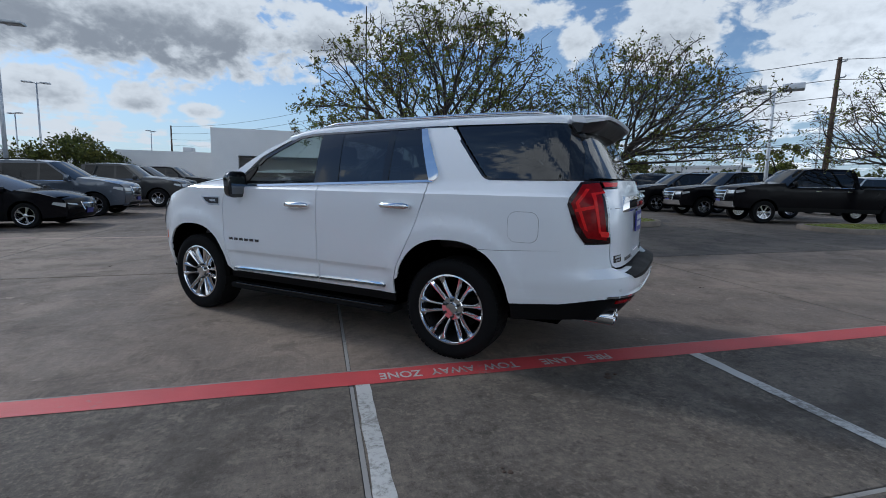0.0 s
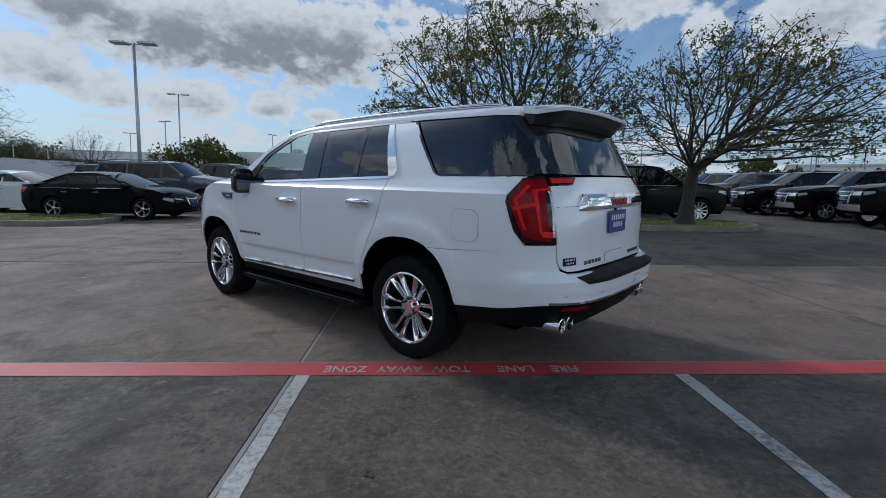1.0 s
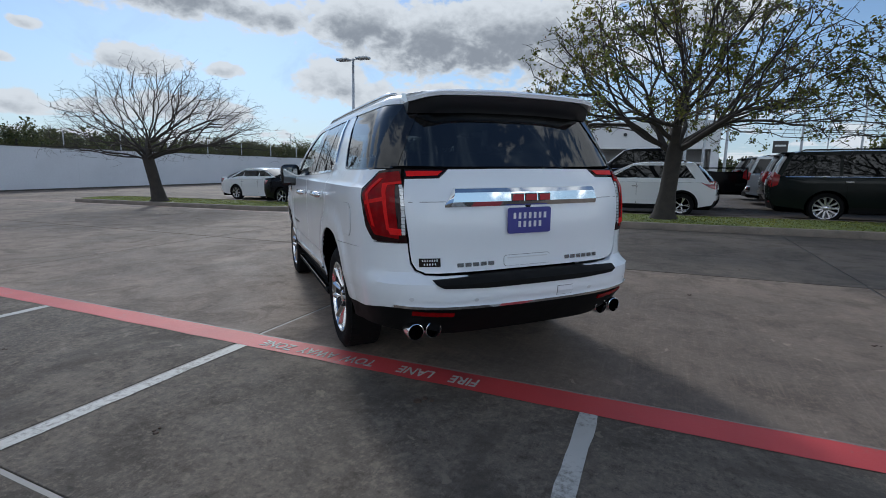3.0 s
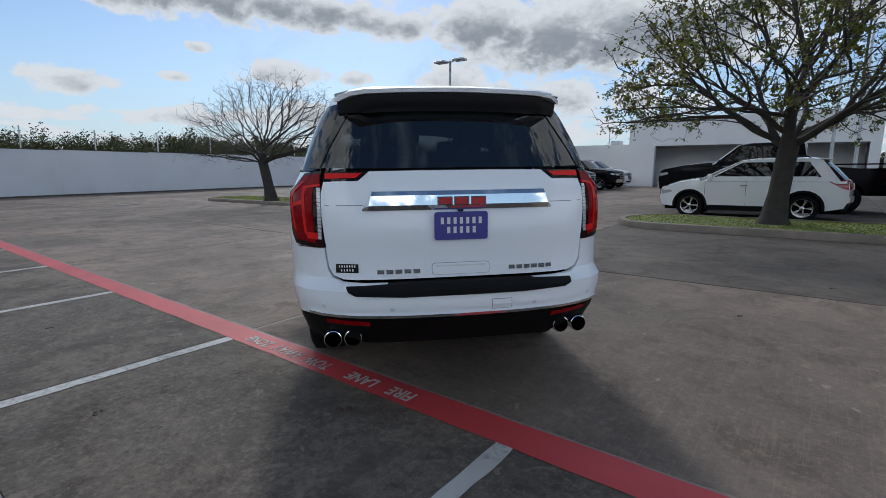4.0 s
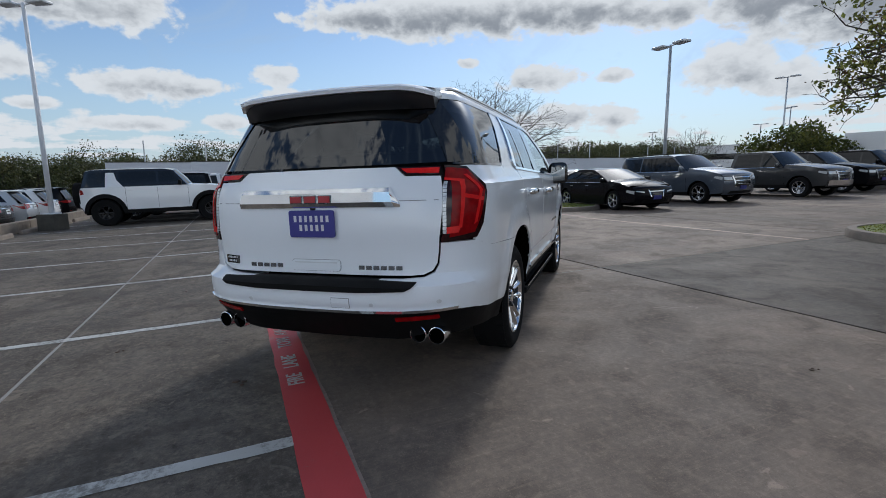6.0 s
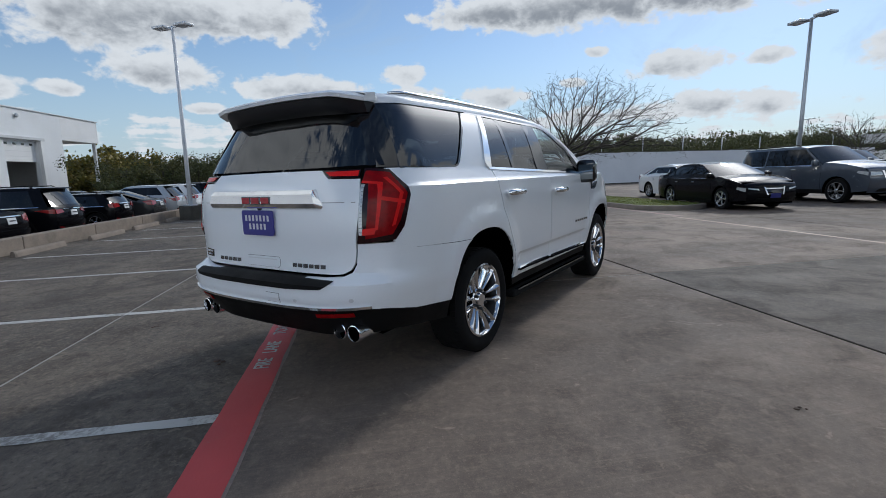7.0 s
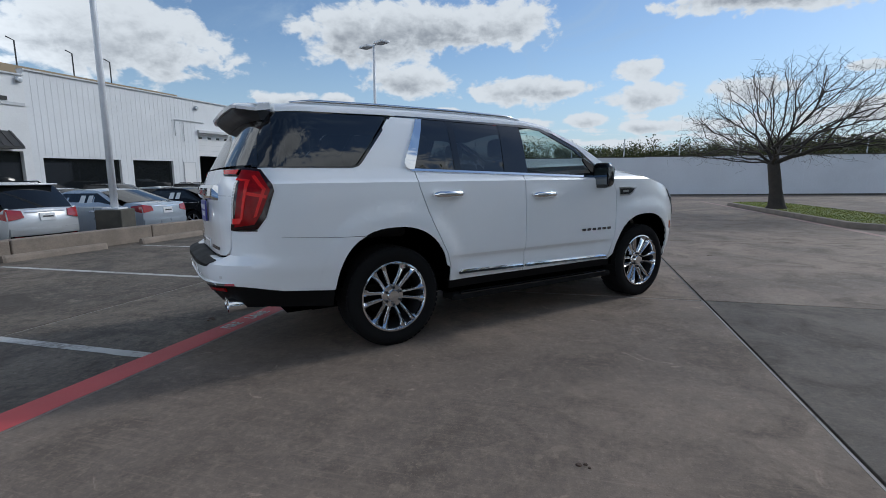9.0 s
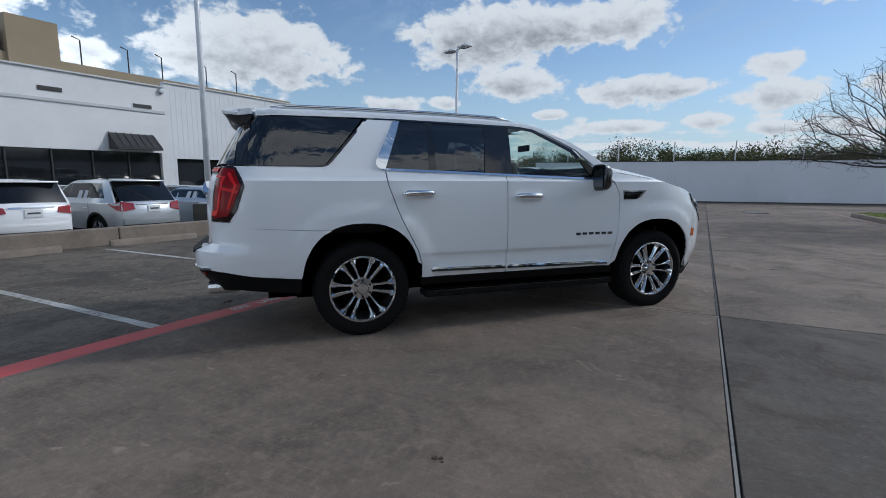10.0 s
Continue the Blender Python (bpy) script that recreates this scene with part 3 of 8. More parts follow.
# ---- vehicles ----
CAR = {
    "tyre": material("tyre_rubber", (0.008, 0.008, 0.0083), 0.85, vary=0.2, scale=20, fine=120, bump=0.001, spec=0.15),
    "alloy": material("silver_alloy", (0.62, 0.63, 0.65), 0.22, 0.9, vary=0.06),
    "alloy_dark": material("black_alloy", (0.03, 0.03, 0.032), 0.3, 0.4, vary=0.1),
    "chrome": material("chrome", (0.80, 0.81, 0.83), 0.06, 1.0, vary=0.02),
    "trim": material("black_plastic_trim", (0.005, 0.005, 0.0053), 0.6, vary=0.15, fine=90, spec=0.14),
    "gloss_black": material("gloss_black", (0.008, 0.008, 0.009), 0.06, vary=0.05, coat=0.6),
    "pane": material("privacy_glass", (0.006, 0.007, 0.008), 0.03, vary=0.05, spec=0.5),
    "lamp_red": material("red_lamp_lens", (0.30, 0.010, 0.012), 0.1, vary=0.15, scale=12, coat=0.8),
    "lamp_clear": material("headlamp_lens", (0.55, 0.58, 0.60), 0.12, 0.3, vary=0.2, scale=14, coat=0.8),
    "amber": material("amber_lens", (0.55, 0.10, 0.01), 0.15, coat=0.6),
    "plate": material("paper_plate", (0.66, 0.67, 0.68), 0.5, vary=0.04),
    "plate_blue": material("blue_front_plate", (0.040, 0.045, 0.22), 0.4, vary=0.06),
    "ink": material("dark_ink", (0.03, 0.03, 0.035), 0.6),
    # near-black without gloss: shade of hollows, gaps and undersides put into the colour
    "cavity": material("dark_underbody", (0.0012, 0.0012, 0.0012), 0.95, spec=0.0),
}
PAINT = {
    "white": material("white_car_paint", (0.86, 0.865, 0.87), 0.22, vary=0.012, coat=1.0, scale=1.5, fine=200),
    "black": material("black_car_paint", (0.005, 0.005, 0.0065), 0.14, vary=0.1, coat=0.0, spec=0.16),
    "silver": material("silver_car_paint", (0.50, 0.52, 0.54), 0.32, 0.35, vary=0.02, coat=1.0),
    "blue": material("blue_grey_car_paint", (0.075, 0.092, 0.120), 0.25, 0.3, vary=0.04, coat=1.0),
    "grey": material("dark_grey_car_paint", (0.034, 0.035, 0.037), 0.25, 0.2, vary=0.04, coat=0.6),
    "olive": material("dark_olive_car_paint", (0.006, 0.010, 0.009), 0.16, vary=0.08, coat=0.0, spec=0.22),
    "ice": material("pale_blue_car_paint", (0.40, 0.45, 0.51), 0.3, 0.3, vary=0.02, coat=1.0),
}


def cut_sheet(outline, step, cuts=()):
    """A flat outline cut to cells of about step, so that it can follow a curved skin."""
    bm = bmesh.new()
    vs = [bm.verts.new((a, b, 0)) for a, b in outline]
    bm.faces.new(vs)
    bm.normal_update()
    bmesh.ops.triangulate(bm, faces=bm.faces)
    for axis in (0, 1):
        lo, hi = min(p[axis] for p in outline), max(p[axis] for p in outline)
        s = step[axis] if hasattr(step, "__len__") else step
        n = max(1, int(round((hi - lo) / s)))
        for k in range(1, n):
            co, no = [0, 0, 0], [0, 0, 0]
            co[axis], no[axis] = lo + (hi - lo) * k / n, 1
            bmesh.ops.bisect_plane(bm, geom=list(bm.verts) + list(bm.edges) + list(bm.faces), plane_co=co, plane_no=no, dist=1e-5)
    for z in cuts:
        bmesh.ops.bisect_plane(bm, geom=list(bm.verts) + list(bm.edges) + list(bm.faces), plane_co=(0, z, 0), plane_no=(0, 1, 0), dist=1e-5)
    bmesh.ops.remove_doubles(bm, verts=bm.verts, dist=1e-4)
    return bm


def skin(outline, place, out=0.0, deep=0.02, step=0.12, flip=False, cuts=()):
    """A panel on a curved skin: place(a, b, offset) gives the point. Its rim is turned in by deep."""
    bm = cut_sheet(outline, step, cuts)
    flat = {v: (v.co.x, v.co.y) for v in bm.verts}
    rim = [e for e in bm.edges if e.is_boundary]
    inner = {}
    for e in rim:
        for v in e.verts:
            if v not in inner:
                inner[v] = bm.verts.new(place(*flat[v], out - deep))
    for v, (a, b) in flat.items():
        v.co = place(a, b, out)
    for e in rim:
        a, b = e.verts
        f = e.link_faces[0]
        loop = [l for l in f.loops if l.edge == e][0]
        a, b = loop.vert, loop.link_loop_next.vert
        bm.faces.new((b, a, inner[a], inner[b]))
    if flip:
        bmesh.ops.reverse_faces(bm, faces=bm.faces)
    return bm


def table(rows, v):
    if v <= rows[0][0]:
        return rows[0][1]
    for (a, p), (b, q) in zip(rows, rows[1:]):
        if v <= b:
            f = (v - a) / (b - a)
            return p + (q - p) * f
    return rows[-1][1]


def strip_skin(stations, across=10):
    """A surface over the car from stations (x, z, half width, crown, bow ahead)."""
    bm = bmesh.new()
    rings = []
    for x, z, hw, crown, *bow in stations:
        rings.append([(x + (bow[0] if bow else 0.0) * (1 - u * u), hw * u, z + crown * (1 - u * u)) for u in (2 * k / across - 1 for k in range(across + 1))])
    ring_loft(bm, rings, close=False)
    bmesh.ops.recalc_face_normals(bm, faces=bm.faces)
    if sum(f.normal.z + 0.001 * f.normal.x for f in bm.faces) < 0:
        bmesh.ops.reverse_faces(bm, faces=bm.faces)
    return bm


def arch(cx, r, z0, steps=12, zc=None):
    """Points of a wheel opening, front to rear, over the top."""
    zc = r * 0.86 if zc is None else zc
    a0 = math.asin(max(-1, min(1, (z0 - zc) / r)))
    return [(cx + r * math.cos(a), zc + r * math.sin(a)) for a in (a0 + (math.pi - 2 * a0) * k / steps for k in range(steps + 1))]


def car_wheel(r, width, rim, spokes, style, parent, at, rim_mat):
    """A tyre with tread shoulders, and a rim with spokes, lying along y; outer side at -y."""
    hw = width / 2
    tyre = part("tyre", lathe(bmesh.new(), [(rim * 0.98, -hw * 0.92), (r * 0.90, -hw), (r * 0.975, -hw * 0.86), (r, -hw * 0.62), (r, hw * 0.62), (r * 0.975, hw * 0.86), (r * 0.9, hw), (rim * 0.98, hw * 0.92)], 32, "Y", cap=False), CAR["tyre"], parent, smooth=35, at=at)
    bm = lathe(bmesh.new(), [(rim, -hw * 0.94), (rim * 0.985, -hw), (rim * 0.93, -hw * 0.96), (rim * 0.9, -hw * 0.4), (rim * 0.88, hw * 0.5), (rim * 0.3, hw * 0.5), (0.01, hw * 0.5)], 32, "Y", cap=False)
    for k in range(spokes):
        a = 2 * math.pi * k / spokes
        spread = (0.11, -0.11) if style == "pair" else (0.0,)
        for s in spread:
            ca, sa = math.cos(a + s), math.sin(a + s)
            ca2, sa2 = math.cos(a + s * 0.5), math.sin(a + s * 0.5)
            w0, w1 = (0.016, 0.022) if style == "pair" else (0.028, 0.036)
            w0, w1 = w0 * rim / 0.25, w1 * rim / 0.25
            rings = []
            for rad, y, w, c, t in ((rim * 0.16, -hw * 0.82, w0, ca2, sa2), (rim * 0.55, -hw * 0.88, w0, (ca + ca2) / 2, (sa + sa2) / 2), (rim * 0.96, -hw * 0.93, w1, ca, sa)):
                p, q = Vector((c * rad, 0, t * rad)), Vector((-t, 0, c))
                rings.append([p + q * w + Vector((0, y + 0.03, 0)), p + q * w * 0.6 + Vector((0, y, 0)), p - q * w * 0.6 + Vector((0, y, 0)), p - q * w + Vector((0, y + 0.03, 0))])
            ring_loft(bm, rings)
    lathe(bm, [(rim * 0.22, -hw * 0.3), (rim * 0.24, -hw * 0.84), (rim * 0.15, -hw * 0.95), (rim * 0.001, -hw * 0.96)], 16, "Y")
    part("rim", bm, rim_mat, tyre, smooth=30)
    return tyre


def half_width(spec, x, z):
    """Half the body's width at a place on its side: tucked sills, shoulder, tumblehome, tapered ends."""
    w, zb, h = spec["w"] / 2, spec["belt"], spec["h"]
    if z < zb:
        f = z / zb
        k = 0.945 + 0.055 * math.sin(min(1, f * 1.15) * math.pi * 0.62)
    else:
        k = 0.975 - spec.get("tumble", 0.21) * ((z - zb) / (h - zb)) ** 1.1
    mid = (spec["front"] + spec["rear"]) / 2
    e = abs(x - mid) / ((spec["front"] - spec["rear"]) / 2)
    return w * k * (1 - 0.2 * min(1, e) ** 6)


def build_car(name, spec, label, category="car"):
    """A parked car from a spec: lower body with wheel openings, windows, roof, lamps, wheels. Local x is ahead."""
    s = spec
    top = empty(name, Matrix(), label, category)
    paint = PAINT[s["paint"]]
    r, wb, fr, re = s["r"], s["wb"] / 2, s["front"], s["rear"]
    belt, sill = s["belt"], s["sill"]
    cowl, rf, rr, tail = s["cowl"], s["roof_f"], s["roof_r"], s["tail"]
    hood_r, hood_f, h = s["hood_r"], s["hood_f"], s["h"]
    rear_top = s.get("rear_top", belt)
    ra = r * 1.17
    low = [(fr - 0.06, sill + 0.06)] + [(wb + ra + 0.02, sill + 0.02)] + arch(wb, ra, sill, zc=r) + arch(-wb, ra, sill, zc=r) + [(re + 0.10, sill + 0.08), (re + 0.02, sill + 0.25), (re + 0.01, rear_top - 0.25), (re + 0.06, rear_top - 0.02)]
    low += [(tail, belt if "deck" not in s else s["deck"])] if "deck" in s else []
    low += [(rr_b, belt) for rr_b in (s.get("glass_rear", tail) if "deck" in s or "bed" in s else re + 0.12,)]
    low += [(cowl, belt), (cowl + 0.05, hood_r), ((cowl + fr) / 2, (hood_r + hood_f) / 2 + 0.03), (fr - 0.16, hood_f), (fr - 0.03, hood_f - 0.16), (fr, (sill + hood_f) / 2)]
    if "bed" in s:
        bx = s["bed"]
        low = [p for p in low if not (p[1] == belt and p[0] < bx)]
        k = low.index((cowl, belt))
        low[k:k] = [(re + 0.03, s["bed_z"]), (bx + 0.02, s["bed_z"]), (bx + 0.01, belt)]
    for side in (1, -1):
        place = lambda a, b, o, sd=side: Vector((a, sd * (half_width(s, a, b) + o), b))
        part("side_panel", skin(low, place, 0, 0.05, 0.16, side > 0), paint, top, smooth=40)
        # greenhouse frame and windows
        up = [(s.get("glass_rear", tail), belt), (cowl, belt), (rf + 0.06, h - 0.10), (rf - 0.25, h - 0.045), (rr + 0.2, h - 0.05), (rr, h - 0.09)]
        part("window_frame", skin(up, place, 0, 0.04, 0.16, side > 0), CAR["gloss_black"] if s.get("dark_top") else paint, top, smooth=40)
        wr = s.get("glass_rear", tail)
        b0, b1 = belt + 0.02, h - 0.13
        def lean(x_base, x_top, z):
            return x_base + (x_top - x_base) * (z - belt) / (h - 0.09 - belt)
        front_edge = lambda z: lean(cowl, rf + 0.06, z) - 0.10
        rear_edge = lambda z: lean(wr, rr, z) + s.get("c_pillar", 0.16)
        posts = s["posts"]
        xs = [None] + list(posts) + [None]
        for i in range(len(xs) - 1):
            f_lo, f_hi = (front_edge(b0), front_edge(b1)) if xs[i] is None else (xs[i] - 0.035, xs[i] - 0.05)
            r_lo, r_hi = (rear_edge(b0), rear_edge(b1)) if xs[i + 1] is None else (xs[i + 1] + 0.035, xs[i + 1] + 0.02)
            if f_lo - r_lo < 0.12:
                continue
            f_hi, r_hi = max(f_hi, r_hi + 0.06), r_hi
            part("side_window", skin([(r_lo, b0), (f_lo, b0), (f_hi, b1), (r_hi, b1)], place, 0.004, 0.02, 0.2, side > 0), CAR["pane"], top, smooth=40)
            if xs[i + 1] is not None and xs[i + 1] not in s.get("light_posts", ()):
                part("pillar", skin([(r_lo - 0.072, b0), (r_lo + 0.002, b0), (r_hi + 0.002, b1), (r_hi - 0.072, b1)], place, 0.003, 0.02, 0.3, side > 0), CAR["gloss_black"], top)
        # sill, arches, handles, mirror
        part("sill_trim", skin([(-wb + ra, sill - 0.05), (wb - ra, sill - 0.05), (wb - ra, sill + 0.09), (-wb + ra, sill + 0.09)], place, 0.006, 0.08, 0.4, side > 0), CAR["trim"] if s.get("clad", 1) else paint, top)
        for cx in (wb, -wb):
            inner = arch(cx, ra - 0.015, sill, 12, r)
            liner = bmesh.new()
            ring_loft(liner, [[Vector((a, side * (half_width(s, a, 0.6) - d), b)) for a, b in inner] for d in (0.004, 0.32)], close=False)
            part("arch_liner", liner, CAR["cavity"], top)
            if s.get("flare"):
                outer = arch(cx, ra + s["flare"], sill, 12, r)
                ring = outer + inner[::-1]
                part("arch_flare", skin(ring, place, 0.012, 0.05, 0.3, side > 0), CAR["trim"], top, smooth=40)
        for hx in s["handles"]:
            y = side * (half_width(s, hx, belt - 0.12) + 0.012)
            part("door_handle", boxed(hx - 0.09, hx + 0.09, y - 0.014, y + 0.014, belt - 0.135, belt - 0.105, 0.008), CAR["chrome"] if s.get("bright", 1) else paint, top)
        for dx in s["seams"]:
            part("door_seam", skin([(dx - 0.004, sill + 0.1), (dx + 0.004, sill + 0.1), (dx + 0.004, belt), (dx - 0.004, belt)], place, 0.0015, 0.002, 0.3, side > 0), CAR["cavity"], top)
        if s.get("bright", 1):
            part("window_trim", skin([(wr + 0.2, belt - 0.008), (cowl - 0.1, belt - 0.008), (cowl - 0.1, belt + 0.014), (wr + 0.2, belt + 0.014)], place, 0.007, 0.01, 0.3, side > 0), CAR["chrome"], top)
        y = side * (half_width(s, cowl - 0.25, belt + 0.08) + 0.10)
        part("mirror", boxed(cowl - 0.28, cowl - 0.16, y - 0.10, y + 0.10, belt - 0.01, belt + 0.15 * (1.3 if h > 1.6 else 1), 0.035), paint if s.get("mirror", 1) else CAR["trim"], top, smooth=40)
        # lamps on the corners
        hz = hood_f - 0.15
        part("headlamp", skin([(fr - 0.34, hz + 0.0), (fr - 0.06, hz - 0.08), (fr - 0.05, hz + 0.03), (fr - 0.30, hz + 0.06)], place, 0.006, 0.03, 0.15, side > 0), CAR["lamp_clear"], top, smooth=40)
        tz = s.get("lamp_z", rear_top - 0.16)
        th = s.get("lamp_h", 0.11)
        part("tail_lamp", skin([(re + 0.03, tz - th), (re + 0.16, tz - th * 0.7), (re + s.get("lamp_l", 0.34), tz + th * 0.6), (re + 0.05, tz + th)], place, 0.006, 0.03, 0.12, side > 0), CAR["lamp_red"], top, smooth=40)
        # wheels
        for cx in (wb, -wb):
            at = Matrix.Translation((cx, side * (s["w"] / 2 - s["tw"] / 2 - 0.035), r)) @ (Matrix() if side < 0 else Matrix.Rotation(math.pi, 4, "Z"))
            if "_wheel" not in s:
                s["_wheel"] = car_wheel(r, s["tw"], s["rim"], s["spokes"], s.get("style", "single"), top, at, CAR[s.get("alloy", "alloy")])
            else:
                t = share("tyre", s["_wheel"].data, top, at)
                share("rim", s["_wheel"].children[0].data, t)
    hw = lambda x, z: half_width(s, x, z) - 0.002
    bn, bt = s.get("bow", 0.15), 0.03 if "bed" in s else 0.10
    mid = (sill + hood_f) / 2
    hood = [(fr - 0.10, sill, hw(fr - 0.1, 0.3), 0, bn), (fr - 0.03, sill + 0.12, hw(fr - 0.03, 0.4), 0, bn), (fr, mid, hw(fr, 0.5), 0.0, bn), (fr - 0.03, hood_f - 0.16, hw(fr - 0.03, hood_f - 0.16), 0, bn), (fr - 0.08, hood_f - 0.05, hw(fr - 0.08, hood_f - 0.05), 0.012, bn), (fr - 0.16, hood_f, hw(fr - 0.16, hood_f), 0.02, bn * 0.9), ((cowl + fr) / 2, (hood_r + hood_f) / 2 + 0.03, hw((cowl + fr) / 2, hood_r), 0.04, bn * 0.6), (cowl + 0.05, hood_r, hw(cowl + 0.05, hood_r), 0.05, 0.14), (cowl, belt + 0.02, hw(cowl, belt), 0.05, 0.14)]
    part("hood", strip_skin(hood), paint, top, smooth=50)
    part("windscreen", strip_skin([(cowl, belt + 0.02, hw(cowl, belt), 0.05, 0.14), ((cowl + rf + 0.06) / 2, (belt + h - 0.10) / 2 + 0.015, hw((cowl + rf) / 2, (belt + h) / 2), 0.05, 0.12), (rf + 0.06, h - 0.10, hw(rf, h - 0.1), 0.045, 0.08)]), CAR["pane"], top, smooth=50)
    part("roof", strip_skin([(rf + 0.06, h - 0.10, hw(rf, h - 0.1), 0.045, 0.08), (rf - 0.10, h - 0.068, hw(rf - 0.1, h - 0.068), 0.042, 0.05), (rf - 0.30, h - 0.045, hw(rf - 0.30, h - 0.045), 0.04), ((rf + rr) / 2, h - 0.04, hw((rf + rr) / 2, h - 0.04), 0.04), (rr + 0.2, h - 0.05, hw(rr + 0.2, h - 0.05), 0.04), (rr, h - 0.09, hw(rr, h - 0.09), 0.045, -0.05)]), paint, top, smooth=50)

    def nose(y, z, o):
        x = table(((sill, fr - 0.10), (sill + 0.12, fr - 0.03), (mid, fr), (hood_f - 0.16, fr - 0.03), (hood_f - 0.05, fr - 0.08), (hood_f, fr - 0.16)), z)
        return Vector((x + bn * (1 - (y / hw(fr - 0.03, z)) ** 2) + o, y, z))

    def stern(y, z, o):
        x = table(((sill, re + 0.12), (sill + 0.25, re + 0.02), (rear_top - 0.25, re + 0.01), (rear_top, re + 0.06)), z)
        return Vector((x - bt * (1 - (y / hw(re + 0.02, z)) ** 2) - o, y, z))

    if "deck" in s:
        part("rear_window", strip_skin([(rr, h - 0.09, hw(rr, h - 0.09), 0.045, -0.05), (tail, s["deck"] + 0.01, hw(tail, s["deck"]) * 0.93, 0.03, -0.08)]), CAR["pane"], top, smooth=50)
        part("boot_lid", strip_skin([(tail, s["deck"], hw(tail, s["deck"]), 0.03, -0.08), (re + 0.06, rear_top - 0.02, hw(re + 0.06, rear_top), 0.02, -bt), (re + 0.01, rear_top - 0.25, hw(re, rear_top - 0.25), 0.0, -bt), (re + 0.02, sill + 0.25, hw(re, 0.5), 0, -bt), (re + 0.12, sill, hw(re, 0.4), 0, -bt)]), paint, top, smooth=50)
    elif "bed" in s:
        bx, bz = s["bed"], s["bed_z"]
        part("rear_window", strip_skin([(rr, h - 0.09, hw(rr, h - 0.09), 0.045, -0.05), (bx, belt, hw(bx, belt) * 0.95, 0.0)]), CAR["pane"], top, smooth=50)
        bm = boxed(re + 0.06, bx, -s["w"] / 2 + 0.10, s["w"] / 2 - 0.10, sill + 0.25, sill + 0.32)
        box(bm, bx - 0.02, bx, -s["w"] / 2 + 0.08, s["w"] / 2 - 0.08, sill + 0.25, belt)
        part("bed_floor", bm, CAR["trim"], top)
        part("tailgate", boxed(re + 0.0, re + 0.07, -hw(re, 0.9), hw(re, 0.9), sill + 0.28, bz, 0.015), paint, top)
        part("bed_rail", boxed(re + 0.03, bx, -s["w"] / 2 + 0.03, -s["w"] / 2 + 0.12, bz - 0.03, bz + 0.012), CAR["trim"], top)
        part("bed_rail", boxed(re + 0.03, bx, s["w"] / 2 - 0.12, s["w"] / 2 - 0.03, bz - 0.03, bz + 0.012), CAR["trim"], top)
    else:
        part("rear_window", strip_skin([(rr, h - 0.09, hw(rr, h - 0.09), 0.045, -0.05), ((rr + re + 0.12) / 2 - 0.02, (h + belt) / 2 - 0.03, hw((rr + re) / 2, (h + belt) / 2) * 0.97, 0.03, -0.08), (re + 0.12, belt + 0.03, hw(re + 0.12, belt) * 0.93, 0.02, -bt)]), CAR["pane"], top, smooth=50)
        part("tailgate", strip_skin([(re + 0.12, belt + 0.03, hw(re + 0.12, belt), 0.02, -bt), (re + 0.05, rear_top - 0.1, hw(re + 0.05, rear_top), 0.02, -bt), (re + 0.01, rear_top - 0.35, hw(re, rear_top - 0.3), 0.0, -bt), (re + 0.02, sill + 0.25, hw(re, 0.5), 0, -bt), (re + 0.12, sill, hw(re, 0.4), 0, -bt)]), paint, top, smooth=50)
        if s.get("rails", 1):
            part("spoiler", boxed(rr - 0.19, rr + 0.12, -hw(rr, h - 0.1) * 0.93, hw(rr, h - 0.1) * 0.93, h - 0.085, h - 0.045, 0.018), paint, top, smooth=40)
        for side in (1, -1) if s.get("rails", 1) else ():
            y = side * (hw(rr, h - 0.06) - 0.10)
            part("roof_rail", tube(bmesh.new(), [(rr + 0.25, y, h - 0.035), (rr + 0.35, y, h + 0.012), (rf - 0.45, y, h + 0.012), (rf - 0.35, y, h - 0.03)], 0.016, 6), CAR["trim"], top, smooth=True)
    # nose: lamps that sweep round, grille with bars, lower intake, bumper
    Hn, tall = hw(fr - 0.03, mid), h > 1.7
    bright = CAR["chrome"] if s.get("bright", 1) else CAR["trim"]
    z1, z0 = hood_f - 0.10, (mid - 0.10 if tall else mid - 0.04)
    gw = 0.56 if tall else 0.40
    for side in (1, -1):
        eye = [(0.60, z1 - (0.17 if tall else 0.10)), (0.97, z1 - (0.16 if tall else 0.04)), (0.97, z1 + 0.0), (0.62, z1 - 0.02 if tall else z1 - 0.035)]
        lamp = part("headlamp", skin([(side * y * Hn, z) for y, z in eye], nose, 0.008, 0.03, 0.12, side > 0), CAR["gloss_black"], top, smooth=40)
        part("lamp_lens", skin([(side * y * Hn * 0.985 + side * 0.01, z1 - 0.06 + (z - z1 + 0.06) * 0.72) for y, z in eye], nose, 0.013, 0.01, 0.12, side > 0), CAR["lamp_clear"], lamp, "", 40)
    grille = part("grille", skin([(-gw * 0.82 * Hn, z0), (gw * 0.82 * Hn, z0), (gw * Hn, z1), (-gw * Hn, z1)], nose, 0.010, 0.03, 0.15), CAR["gloss_black"], top, smooth=40)
    for k in range(3 if tall else 1):
        zb = z1 - 0.055 - k * (z1 - z0) / 3.2
        part("grille_bar", skin([(-gw * 0.9 * Hn, zb), (gw * 0.9 * Hn, zb), (gw * 0.92 * Hn, zb + 0.026), (-gw * 0.92 * Hn, zb + 0.026)], nose, 0.022, 0.02, 0.2), bright, grille, smooth=40)
